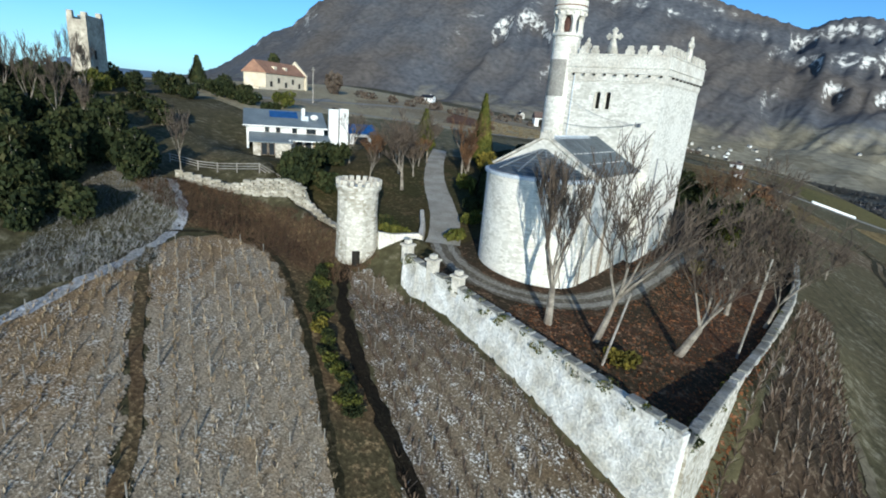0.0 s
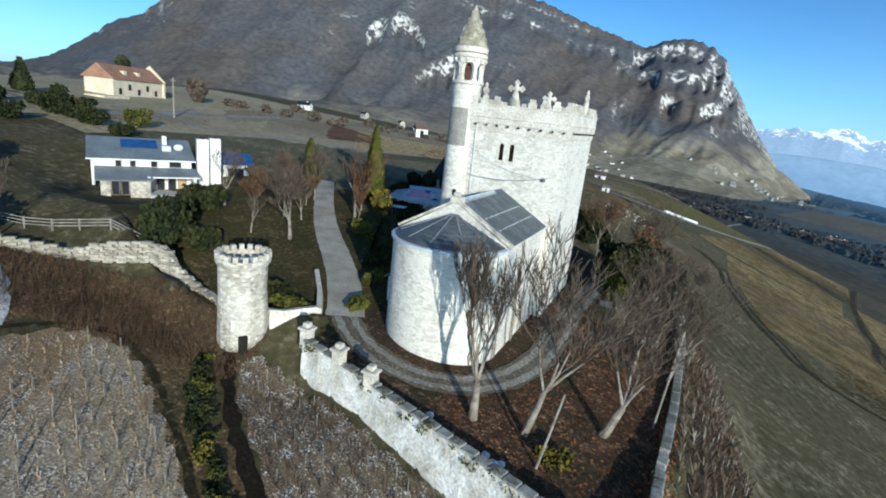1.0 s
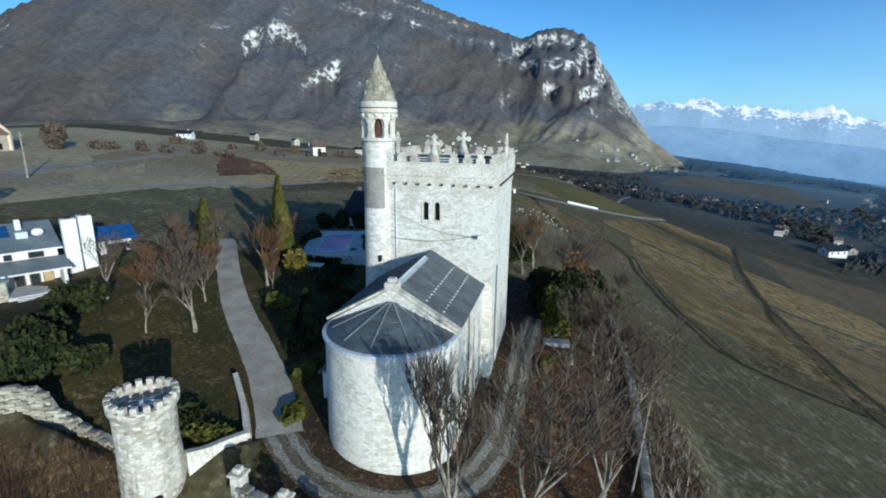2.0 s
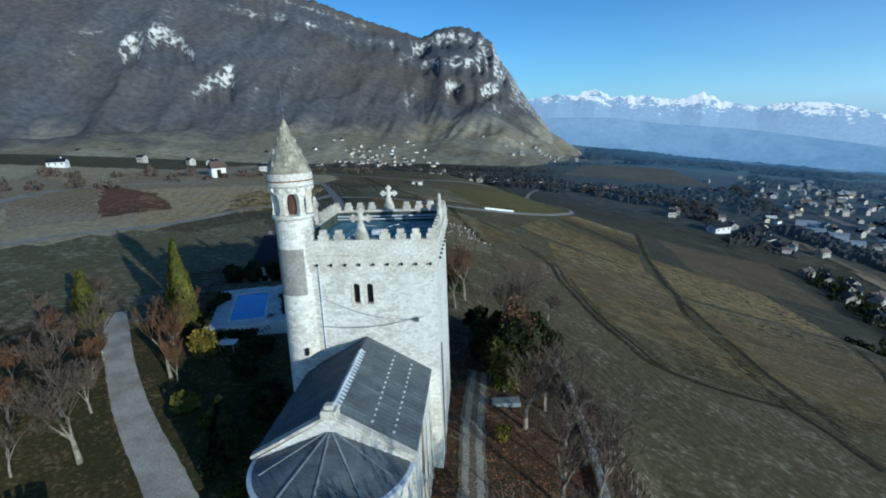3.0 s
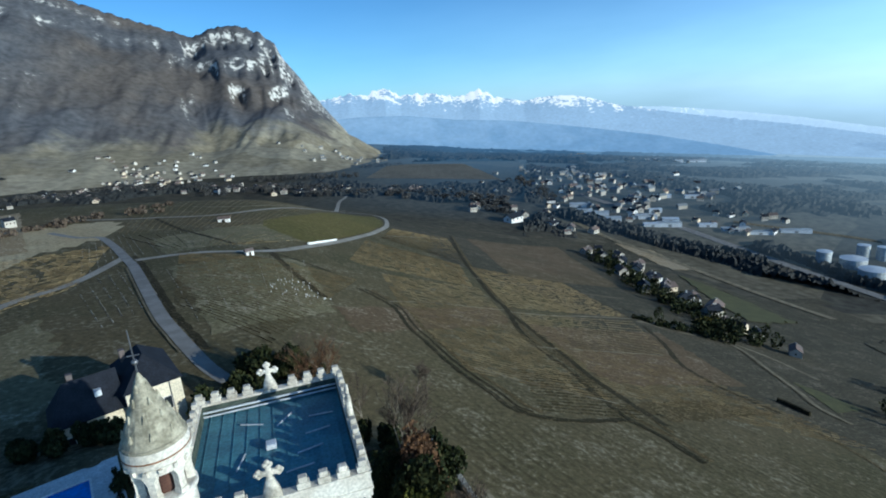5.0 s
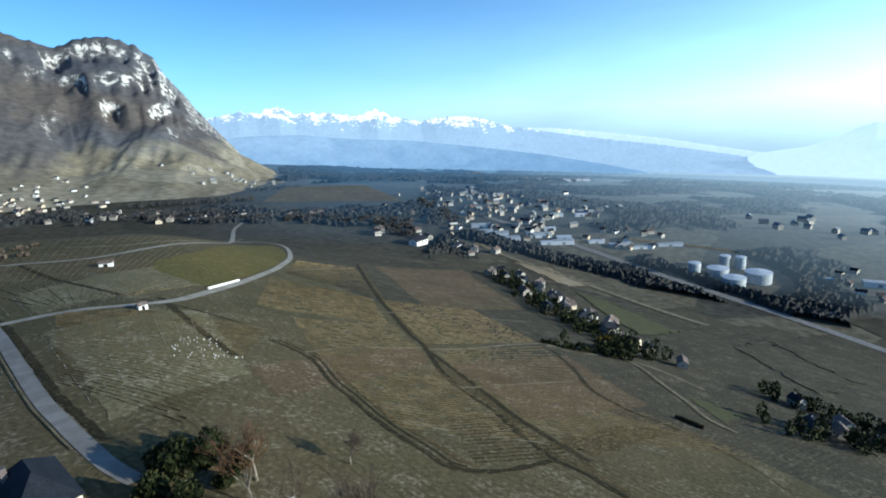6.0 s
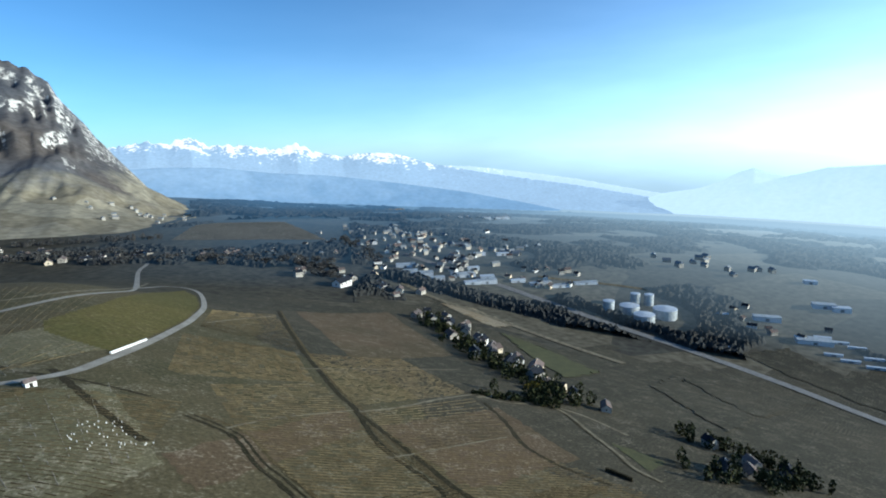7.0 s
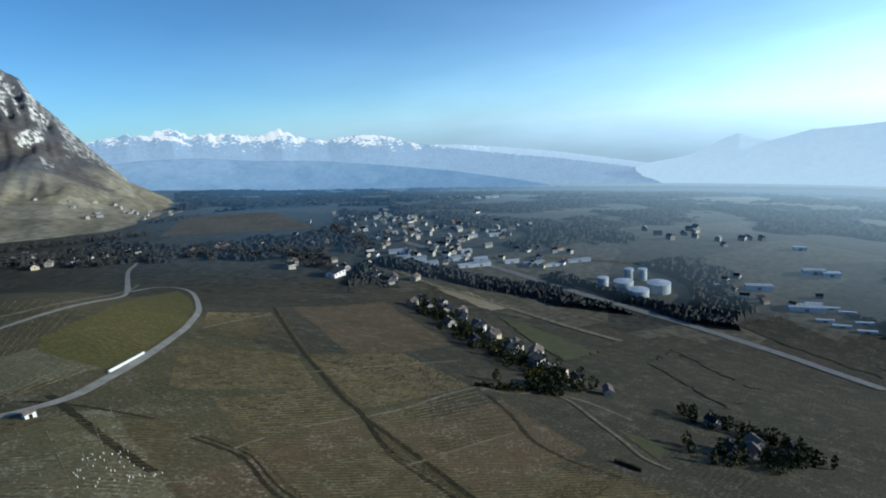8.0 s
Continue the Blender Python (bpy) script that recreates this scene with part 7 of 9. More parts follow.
def row_block(name, A, B, C, D, spacing, mat, label, seed, height=0.34, seg=2.2, gap=0.15, wide=1.0):
    """Far vineyard: rows as thin ragged hedges of canes from side AB to side DC."""
    rnd = random.Random(seed)
    width = math.hypot(B[0] - A[0], B[1] - A[1])
    rows = max(2, int(width / spacing))
    verts, faces = [], []
    for i in range(rows + 1):
        u = i / rows
        a = Vector((A[0] * (1 - u) + B[0] * u, A[1] * (1 - u) + B[1] * u))
        b = Vector((D[0] * (1 - u) + C[0] * u, D[1] * (1 - u) + C[1] * u))
        n = max(2, int((b - a).length / seg))
        for j in range(n):
            if rnd.random() < gap:
                continue
            p, q = a.lerp(b, j / n), a.lerp(b, (j + 0.92) / n)
            k = len(verts)
            h1, h2 = height * rnd.uniform(0.5, 1.2), height * rnd.uniform(0.5, 1.2)
            o = rnd.uniform(0.05, 0.11) * wide
            zp, zq = ground(p.x, p.y) - 0.1, ground(q.x, q.y) - 0.1
            verts += [(p.x, p.y, zp), (q.x, q.y, zq), (q.x + o, q.y + o, zq + h2), (p.x + o, p.y + o, zp + h1), (q.x + 2 * o, q.y + 2 * o, zq), (p.x + 2 * o, p.y + 2 * o, zp)]
            faces += [(k, k + 1, k + 2, k + 3), (k + 3, k + 2, k + 4, k + 5)]
    return tagged(soup(name, verts, faces, mat), label, "vineyard", kind="stuff")


# in front of the wall
PLOT_WEST = [(-17.6, -32.0), (-17.2, -29.4), (-15.4, -27.8), (-12.8, -27.2), (-10.0, -27.6), (-6.3, -29.2), (-1.6, -31.3), (2.4, -33.3), (8.0, -36.4), (14.0, -39.8), (20.0, -43.0), (13.0, -50.8), (2.7, -43.7), (-5.0, -40.2), (-13.6, -36.3), (-16.4, -34.3)]
drape("field_west", lambda x, y: inside_distance(x, y, PLOT_WEST) > 0.25 * np.sin(x * 3.1 + y * 1.7), -19, 21, -52, -26, 0.2, "field_pale", 0.05, "pale frosty vineyard soil with dead grass", "field")
PLOT_FAR = [(-15.4, -36.9), (-13.6, -37.2), (-5.0, -41.1), (2.7, -44.7), (13.0, -51.6), (10.0, -60.0), (-4.0, -55.0), (-12.0, -43.0)]
PLOT_WALL = [(-6.2, -22.8), (-4.5, -21.5), (0.0, -22.0), (5.3, -23.1), (11.5, -24.9), (18.0, -26.8), (23.8, -28.3), (27.0, -32.0), (17.0, -38.2), (8.6, -32.1), (5.8, -30.7), (2.6, -28.9), (-1.8, -26.2)]
drape("field_far_west", lambda x, y: inside_distance(x, y, PLOT_FAR) > 0.25 * np.sin(x * 3.1 + y * 1.7), -17, 14, -61, -36, 0.2, "field_pale", 0.05, "pale frosty vineyard soil with dead grass", "field")
drape("field_wall", lambda x, y: inside_distance(x, y, PLOT_WALL) > 0.2 * np.sin(x * 3.1 + y * 1.7), -8, 28, -39, -21, 0.2, "field_brown", 0.05, "brown vineyard strip below the wall", "field")
vine_block("vineyard_west", (-19.0, -35.5), (-14.0, -25.6), (22.0, -42.0), (13.0, -51.0), 0.85, 0.26, "straw_mix", "stake", "rows of pruned vines in frosty grass", 1, 0.3, plot=PLOT_WEST)
vine_block("vineyard_far_west", (-15.0, -45.0), (-17.0, -35.6), (14.0, -50.5), (11.0, -61.0), 0.85, 0.26, "straw_mix", "stake", "rows of pruned vines in frosty grass", 2, 0.3, plot=PLOT_FAR)
vine_block("vineyard_wall", (-9.0, -25.0), (0.0, -20.0), (29.0, -30.0), (17.0, -40.0), 0.9, 0.3, "vine", "stake", "rows of bare brown vines below the wall", 3, 0.55, plot=PLOT_WALL)
PLOT_EAST = [(24.9, -28.6), (25.6, -20.0), (26.2, -10.0), (26.6, 4.0), (28.0, 6.0), (29.2, 1.5), (31.0, -4.0), (32.5, -10.0), (33.4, -20.0), (35.6, -33.0), (27.5, -32.5)]
drape("field_east", lambda x, y: inside_distance(x, y, PLOT_EAST) > 0.2 * np.sin(x * 3.1 + y * 1.7), 24, 37, -35, 7, 0.3, "vine_soil", 0.045, "reddish-brown vineyard soil beside the east wall", "field")
vine_block("vineyard_east", (26.4, 20.0), (28.8, 20.0), (34.0, -30.0), (24.9, -28.5), 0.27, 0.3, "vine", "stake", "rows of bare brown vines beside the east wall", 4, 0.7)
# ditch bank with brambles
strip("bank_grass", [(-17.5, -27.6), (-14.5, -26.2), (-10.0, -26.6), (-4.0, -28.6), (1.0, -31.0), (6.0, -33.6), (13.0, -37.6)], 3.4, "scrub_ground", 0.035, label="brown scrubby bank beside the vineyard", category="bank", step=0.8, edge=0.3)
BANK = [(-31, -27), (-26, -23.6), (-20, -21.3), (-14, -20.4), (-9, -21.4), (-6.6, -23.2), (-9, -26.4), (-14, -26.4), (-17.6, -28), (-20, -30.5), (-25, -29)]
drape("bank_scrub", lambda x, y: inside_distance(x, y, BANK) > 0.5 * np.sin(x * 1.7 + y), -32, -6, -32, -20, 0.4, "scrub_ground", 0.045, "reddish-brown scrubby bank below the terrace", "ground")
# shade of the ditch painted as a near-black strip; no ditch is cut
strip("bank", [(-6.9, -22.4), (-2.5, -26.5), (1.9, -29.2), (5.1, -31.0), (7.7, -32.2), (13, -34.6)], (0.9, 1.1), "ditch_shade", 0.09, label="ditch between the vineyards with its shade painted in", category="ditch", step=0.8, edge=0.2)
strip("footpath_west", [(-19.5, -32.5), (-17.4, -28.5), (-14.0, -26.6), (-9.8, -27.2), (-6.5, -28.5), (0.8, -32.2), (7.0, -35.6), (13, -39.3)], 0.55, "track", 0.08, label="trodden path round the vineyard", category="path", step=0.8, edge=0.15)
strip("vine_gap", [(-16.5, -35.0), (-13.9, -36.5), (-5.0, -40.7), (2.7, -44.2), (12, -50.8)], 0.7, "scrub_ground", 0.09, label="dark gap between two vineyard plots", category="path", step=0.8, edge=0.1)
strip("white_path_edge", [(-22.5, -28.4), (-18.4, -33.4), (-15.4, -37.2), (-11.5, -43)], 0.8, "track", 0.07, label="dark grassy edge of the frosty path", category="path", step=0.8, edge=0.2)
strip("white_path", [(-30, -27), (-20.0, -31.0), (-12.5, -41.5), (-9.0, -47.5), (-6, -53)], 0.9, "frost_ground", 0.08, label="pale frosty path along the scrub", category="path", step=0.8, edge=0.2)
rq = random.Random(91)
for i in range(34):
    f = i / 33
    x, y = -7.6 + 14.6 * f, -24.6 - 9.0 * f - 1.2 * math.sin(math.pi * f)
    mt = "leaf_gold" if i in (15, 16, 17) else rq.choice(("leaf_olive", "leaf_dark", "leaf_dark"))
    shrub("bramble", (x + rq.uniform(-.45, .45), y + rq.uniform(-.45, .45)), (rq.uniform(0.5, 1.1), rq.uniform(0.5, 1.0), rq.uniform(0.35, 1.0)), mt, 330, 0.14, 60 + i, "low green and yellow bramble along the ditch", "bush", "brambles along the ditch", lumps=6, trunk=False)
# brown scrub on the bank below the terrace
rb = random.Random(77)
verts, faces = [], []
for _ in range(5200):
    x, y = rb.uniform(-30, -5), rb.uniform(-31, -20)
    if y > -20.2 - 0.28 * max(0, -x - 17) - 0.0 or y < -24.5 - 0.3 * max(0, -x - 8) - 1.5:
        continue
    z, h, a = ground(x, y) - 0.05, rb.uniform(0.25, 0.9), rb.uniform(0, 6.28)
    for c in range(3):
        a += rb.uniform(0.5, 2.0)
        k, l, w = len(verts), rb.uniform(0.1, 0.5), 0.03
        verts += [(x - w, y, z), (x + w, y, z), (x + l * math.cos(a), y + l * math.sin(a), z + h)]
        faces.append((k, k + 1, k + 2))
tagged(soup("scrub", verts, faces, "scrub"), "reddish-brown dry scrub on the bank", "scrub", kind="stuff")
verts, faces = [], []
for _ in range(8000):
    x, y = rb.uniform(-34, -13), rb.uniform(-46, -28)
    d = (x + 20) * 0.75 + (y + 33)
    if abs(d + 4) > 5.5:
        continue
    z, h, a = ground(x, y) - 0.05, rb.uniform(0.15, 0.6), rb.uniform(0, 6.28)
    for c in range(3):
        a += rb.uniform(0.5, 2.0)
        k, l, w = len(verts), rb.uniform(0.1, 0.35), 0.028
        verts += [(x - w, y, z), (x + w, y, z), (x + l * math.cos(a), y + l * math.sin(a), z + h)]
        faces.append((k, k + 1, k + 2))
tagged(soup("frosty_scrub", verts, faces, "frost"), "whitish frosted scrub on the slope", "scrub", kind="stuff")
# fallen leaves and dry stems on the yard floor
verts, faces = [], []
for _ in range(16000):
    x, y = rb.uniform(9, 25), rb.uniform(-28, 4)
    if y < -21.9 - 0.43 * (x - 5.3) * 0.9 + 1.0 or math.hypot(x - 5.6, y + 11) < 8.6:
        continue
    z, s, q = ground(x, y) + 0.03, rb.uniform(0.05, 0.17), Euler((rb.uniform(-.6, .6), rb.uniform(-.6, .6), rb.uniform(0, 6.3))).to_matrix()
    k = len(verts)
    verts += [Vector((x, y, z)) + q @ Vector((u * s, v * s, 0)) for u, v in ((-1, -0.6), (1, -0.5), (0.8, 0.6), (-0.7, 0.7))]
    faces.append((k, k + 1, k + 2, k + 3))
tagged(soup("fallen_leaves", verts, faces, "fallen"), "rust-brown fallen leaves on the yard floor", "leaves", kind="stuff")
drape("hillside_grass", lambda x, y: (x < -30 - 6 * np.sin(y * 0.21)) & (y < 14 - 0.3 * (x + 60)) & (inside_distance(x, y, WALL_LINE) < 0.3 + 0.0 * x), -135, -28, -62, 40, 1.3, "hill_grass", 0.06, "brown winter grass on the hillside", "grass")
drape("hill_meadow", lambda x, y: (x < -30 - 4 * np.sin(y * 0.2)) & (x > -82 + 5 * np.sin(y * 0.1)) & (y > 15 + 3 * np.sin(x * 0.3)) & (y < 74), -90, -24, 10, 75, 1.3, "khaki", 0.066, "pale brown grass behind the modern house", "grass")
# dark woodland on the hillside to the west
for i in range(60):
    x, y = rb.uniform(-66, -28), rb.uniform(-46, -26)
    if y > -26 - (x + 62) * 0.05:
        continue
    shrub("evergreen_tree", (x, y), (2.4, 2.4, rb.uniform(4.0, 6.5)), "leaf_dark" if rb.random() < 0.95 else "leaf_olive", 1000, 0.42, 100 + i, "dark hillside evergreen tree", "tree", "hillside trees", lumps=5)
for i in range(44):
    x, y = rb.uniform(-100, -50), rb.uniform(-28, 18)
    if x > -66 and y > -14:
        continue
    shrub("evergreen_tree", (x, y), (2.8, 2.8, rb.uniform(2.5, 4.5)), "leaf_dark" if rb.random() < 0.9 else "leaf_olive", 900, 0.42, 150 + i, "dark hillside evergreen tree", "tree", "hillside trees", lumps=5)

for i, (x, y) in enumerate([(-39.1, -37.2), (-37.5, -36.2), (-31.5, -40.5), (-35.5, -33.5), (-34.1, -36.0), (-39.1, -37.8), (-22.2, -41.9), (-36.3, -32.9), (-26.8, -39.9), (-22.4, -38.1), (-39.9, -30.8), (-25.6, -38.1), (-36.8, -35.5), (-39.6, -34.9), (-33.4, -36.1), (-30.8, -37.2), (-30.3, -36.6), (-33.6, -39.3), (-41.5, -31.0), (-27.1, -41.7), (-28.5, -39.7), (-32.5, -37.0), (-36.3, -30.9), (-36.1, -36.5), (-34.0, -35.2), (-24.6, -40.2)]):
    shrub("evergreen_tree", (x, y), (1.9, 1.9, rb.uniform(2.2, 3.6)), "leaf_dark", 1100, 0.36, 820 + i, "dark scrubby evergreen on the bank", "tree", "hillside trees", lumps=6)
# slender bare trees among the evergreens
slim = [bare_tree((-44 - 3 * i, -30 - 2 * i), 7.0 + i, 700 + i, "slender bare tree on the dark hillside", "hillside bare trees", "bark", "twig", spread=0.35, levels=4, upright=0.9, fork=0.3, girth=0.03) for i in range(3)]
for i in range(16):
    x, y = rb.uniform(-96, -30), rb.uniform(-46, -18)
    if y > -24 and x > -58:
        continue
    copy_thing(slim[i % 3], pose(x, y, ground(x, y), 0, 0, rb.uniform(0, 360)))
# the wide slope
drape("hill_pasture", lambda x, y: (x < -66 - 8 * np.sin(y * 0.05)) & (y > 4 - 0.12 * (x + 66) + 5 * np.sin(x * 0.09)) & (y < 300 + 0.6 * x), -300, -56, 0, 260, 4.0, "pasture", 0.07, "tan winter pasture on the hillside", "grass")
strip("road_lane", [(-84.4, 224.7), (-69.6, 209.1), (-61.7, 207.5), (-51.4, 185.4), (-42.1, 161.0), (-35.5, 143.0), (-27.1, 115.8), (-19.4, 91.4), (-14.3, 78.3), (-10.3, 68.7), (-6.9, 61.3), (-3.5, 56.0)], 2.9, "asphalt", 0.12, label="grey lane running down to the manor", category="road", step=2.5)
strip("road_kerb", [(-37.3, 142.4), (-28.9, 115.2), (-21.2, 90.8), (-16.1, 77.6), (-12.1, 68.0)], 0.35, "track_pale", 0.3, label="pale stone kerb along the lane", category="kerb", step=2, edge=0.1)
strip("road_ditch", [(-39.7, 161.9), (-33.0, 143.8), (-24.6, 116.6), (-16.9, 92.2), (-11.9, 79.3), (-7.9, 69.7)], 1.6, "track", 0.1, label="dark grassy ditch beside the lane", category="ditch", step=2, edge=0.3)
strip("road_loop", [(-37.4, 153.8), (-26.8, 158.1), (-17.8, 160.2), (-6.4, 161.2), (5.8, 169.1), (16.3, 187.4), (30.0, 213.9), (49.8, 257.3), (67.8, 301.1), (88.7, 368.7), (114.5, 502.8), (112.0, 557.5), (90.8, 561.1), (62.7, 497.5)], 3.6, "road_pale", 0.15, label="pale lane sweeping round the green field", category="road", step=4)
strip("road_fork", [(-85.5, 264.3), (-53.5, 264.7), (-13.3, 282.1), (44.0, 403.3), (62.7, 497.5)], 3.0, "road_pale", 0.15, label="pale lane behind the green field", category="road", step=6)
strip("road_north", [(62.7, 497.5), (94.9, 743.2), (117.6, 826.1), (138.7, 937.9), (158.4, 975.6)], 5.0, "road_pale", 0.25, label="pale road to the village", category="road", step=8)
strip("road_west", [(-42.1, 161.0), (-46.4, 129.6), (-55.0, 112.2), (-58.4, 91.9), (-62.1, 78.9), (-66.5, 70.6), (-72.0, 60.0), (-80.0, 38.0), (-98.0, 41.0), (-110.0, 61.0)], 3.0, "road_pale", 0.12, label="pale lane across the slope", category="road", step=3)
strip("road_hill", [(-85.1, 8.5), (-98.1, 39.4), (-107.2, 68.1), (-121.6, 127.6), (-99.5, 177.0)], 3.4, "road_pale", 0.15, label="pale hillside road", category="road", step=4)
loft("dry_field", (-128.3, 108.5), (-124.7, 143.6), (-77.8, 78.9), (-85.8, 62.7), "dry_field", 20, 20, 0.13, "pale dry grass field above the lane", wobble=2)
loft("dry_field", (-120.5, 80.3), (-164.3, 160.9), (-124.4, 130.3), (-93.1, 56.0), "dry_field", 20, 20, 0.14, "pale dry grass field below the farmhouse", wobble=2)
loft("dry_field", (-98.1, 15.7), (-96.8, 54.2), (-84.7, 43.5), (-81.4, 8.7), "dry_field", 20, 20, 0.12, "pale dry grass slope beside the road", wobble=2)
loft("red_field", (-121.9, 140.9), (-95.6, 130.8), (-73.1, 104.8), (-79.7, 81.6), "red_field", 16, 16, 0.15, "reddish-brown ploughed vineyard plot", wobble=2)
loft("dry_field", (-108.9, 132.3), (-144.1, 182.0), (-124.5, 304.3), (-76.6, 181.7), "dry_field", 24, 24, 0.13, "pale vineyard plot with thin rows", wobble=2)
GREEN = [(-4.5, 244.6), (5.7, 267.0), (25.7, 314.3), (65.6, 438.0), (105.5, 522.5), (101.0, 448.3), (84.0, 361.0), (63.3, 295.9), (42.5, 247.9), (25.1, 211.9), (18.4, 200.5), (11.3, 211.8), (3.8, 225.5)]
drape("green_field", lambda x, y: inside_distance(x, y, GREEN) > 0, 0, 125, 190, 630, 1.6, "green_field", 0.14, "green winter crop inside the lane's bend", "field")
strip("track_long", [(150.8, 394.2), (122.7, 299.1), (105.2, 233.8), (95.0, 189.5), (87.4, 156.9), (85.0, 138.1), (78.5, 117.2), (74.7, 99.0), (75.1, 83.9), (74.8, 72.8), (73.4, 61.6), (73.8, 52.2), (76.7, 45.0), (78.7, 36.4)], (3.0, 1.7), "track", 0.1, label="dark grassy bank between vineyards", category="bank", step=3, edge=0.4)
strip("track_mid", [(28.7, 128.6), (33.7, 120.4), (36.7, 112.3), (36.8, 95.7), (38.3, 86.2), (39.7, 74.5), (42.3, 64.6), (44.5, 58.3), (45.6, 53.1), (48.2, 51.0)], 1.3, "track", 0.1, label="dark rutted track down the slope", category="track", step=2, edge=0.3)
strip("track_mid", [(30.8, 129.5), (35.8, 121.3), (38.8, 113.2), (38.9, 96.6), (40.4, 87.1), (41.8, 75.4), (44.4, 65.5), (46.6, 59.2), (47.7, 54.0), (50.3, 51.9)], 0.8, "track", 0.1, label="dark rutted track down the slope", category="track", step=2, edge=0.2)
strip("track_cross", [(85.1, 134.5), (105.3, 139.5), (131.9, 149.7), (158.2, 156.4)], 1.6, "track_pale", 0.1, label="pale grass track across the slope", category="track", step=3, edge=0.3)
strip("track_low", [(154.8, 144.5), (144.1, 120.4), (131.0, 98.0), (128.4, 85.4), (128.8, 76.6), (131.7, 68.7), (134.4, 63.1)], 2.2, "track", 0.1, label="dark track curving below the vineyards", category="track", step=3, edge=0.4)
strip("track_garden", [(160.2, 156.8), (168.9, 143.2), (189.2, 138.4), (191.0, 125.3), (178.0, 102.1), (167.4, 82.5), (159.1, 69.7), (158.1, 59.0)], 1.8, "track_pale", 0.1, label="pale track beside the gardens", category="track", step=3, edge=0.3)
for pts, w in (([(153.4, 394.9), (125.3, 299.9), (107.8, 234.5), (97.6, 190.3), (90.0, 157.7), (87.6, 138.8), (81.1, 118.0), (77.3, 99.8), (77.7, 84.6), (77.4, 73.6), (76.0, 62.4), (76.4, 53.0), (79.3, 45.8), (81.3, 37.2)], 1.6), ([(33.0, 130.0), (38.0, 121.8), (41.0, 113.7), (41.1, 97.2), (42.6, 87.6), (44.0, 75.9), (46.6, 66.0), (48.8, 59.7), (49.9, 54.5), (52.5, 52.4)], 1.3), ([(84.9, 133.3), (80.9, 104.0), (78.7, 75.4), (80.7, 62.2), (81.2, 47.9)], 1.2), ([(133.5, 60.6), (134.5, 52.9), (134.6, 45.2), (132.5, 37.1), (130.7, 29.9)], 1.4)):
    strip("verge", pts, w, "verge", 0.09, label="dry pale grass beside the track", category="verge", step=3, edge=0.35)
for pts, w in (([(83.5, 135.0), (83.0, 114.3), (81.6, 92.6), (79.9, 77.0), (81.1, 60.6), (82.4, 50.7)], 2.2), ([(23.2, 144.7), (7.9, 159.7), (-5.0, 170.8)], 1.4),
               ([(1.4, 173.4), (7.9, 144.2), (12.4, 124.6), (16.9, 110.3)], 2.4), ([(-9.8, 178.5), (-34.6, 222.3), (-52.5, 264.5)], 2.0), ([(46.5, 53.5), (48.7, 50.7), (54.5, 49.7), (61.6, 50.1), (72.1, 52.2)], 1.6), ([(189.5, 125.3), (176.5, 102.1), (165.9, 82.5), (157.6, 69.7), (156.6, 59.0)], 1.5)):
    strip("plot_edge", pts, w, "track", 0.095, label="dark grassy edge between vineyard plots", category="track", step=2, edge=0.3)
for pts, w in (([(36.6, 119.2), (53.4, 128.2), (83.5, 136.1)], 1.0), ([(72.3, 95.0), (113.1, 102.6), (129.9, 104.8)], 0.8), ([(88.0, 193.2), (134.7, 200.4), (188.4, 203.6)], 1.4), ([(70.7, 287.7), (99.3, 318.5), (134.0, 354.3)], 2.0),
               ([(-40.8, 313.8), (-6.4, 318.6), (39.4, 418.5), (86.8, 610.7)], 3.0), ([(157.6, 152.4), (182.6, 150.8), (197.9, 124.6), (196.2, 94.9)], 2.2), ([(45.6, 71.9), (62.5, 64.9), (77.0, 60.4)], 0.7)):
    strip("headland", pts, w, "track_pale", 0.11, label="dry pale grass headland between vineyard plots", category="verge", step=2.5, edge=0.3)
strip("path_east", [(29.3, 26.4), (28.5, 8.8), (29.8, 2.4), (31.7, -3.4), (33.1, -9.3), (34.0, -20.0), (37.0, -34.0)], 0.9, "track_pale", 0.08, label="pale trodden path outside the east wall", category="path", step=1.0, edge=0.2)
loft("garden_lawn", (175.6, 90.5), (179.1, 82.7), (180.7, 69.4), (162.5, 66.0), "grass_far", 10, 10, 0.14, "green lawn between hedges", "lawn", wobble=1)
loft("plot", (19.3, 102.7), (80.0, 138.3), (76.7, 117.9), (21.4, 84.0), "soil_red", 20, 20, 0.075, "reddish-brown bare vineyard soil", wobble=2.5)
loft("plot", (84.4, 120.1), (156.2, 136.9), (142.8, 81.7), (84.5, 73.6), "soil_red", 20, 20, 0.075, "reddish-brown bare vineyard soil", wobble=2.5)
loft("plot", (74.4, 58.8), (107.5, 68.0), (134.4, 63.1), (86.7, 53.5), "verge", 20, 20, 0.075, "pale dry grass between vineyard plots", wobble=2.5)
loft("plot", (167.6, 399.2), (278.3, 422.9), (216.6, 241.2), (127.7, 218.5), "soil_red", 20, 20, 0.075, "reddish-brown bare vineyard soil", wobble=2.5)
loft("plot", (-41.0, 195.0), (22.2, 268.3), (35.7, 219.2), (-30.1, 160.0), "khaki", 20, 20, 0.075, "khaki vineyard plot in thin winter grass", wobble=2.0)
loft("plot", (-25.4, 138.9), (14.1, 157.1), (18.7, 98.2), (-7.5, 77.5), "khaki", 20, 20, 0.07, "khaki vineyard plot in thin winter grass", wobble=2.0)
loft("plot", (-57.0, 52.6), (-44.1, 97.3), (-34.2, 78.3), (-35.2, 24.5), "khaki", 20, 20, 0.085, "khaki vineyard plot in thin winter grass", wobble=2.0)
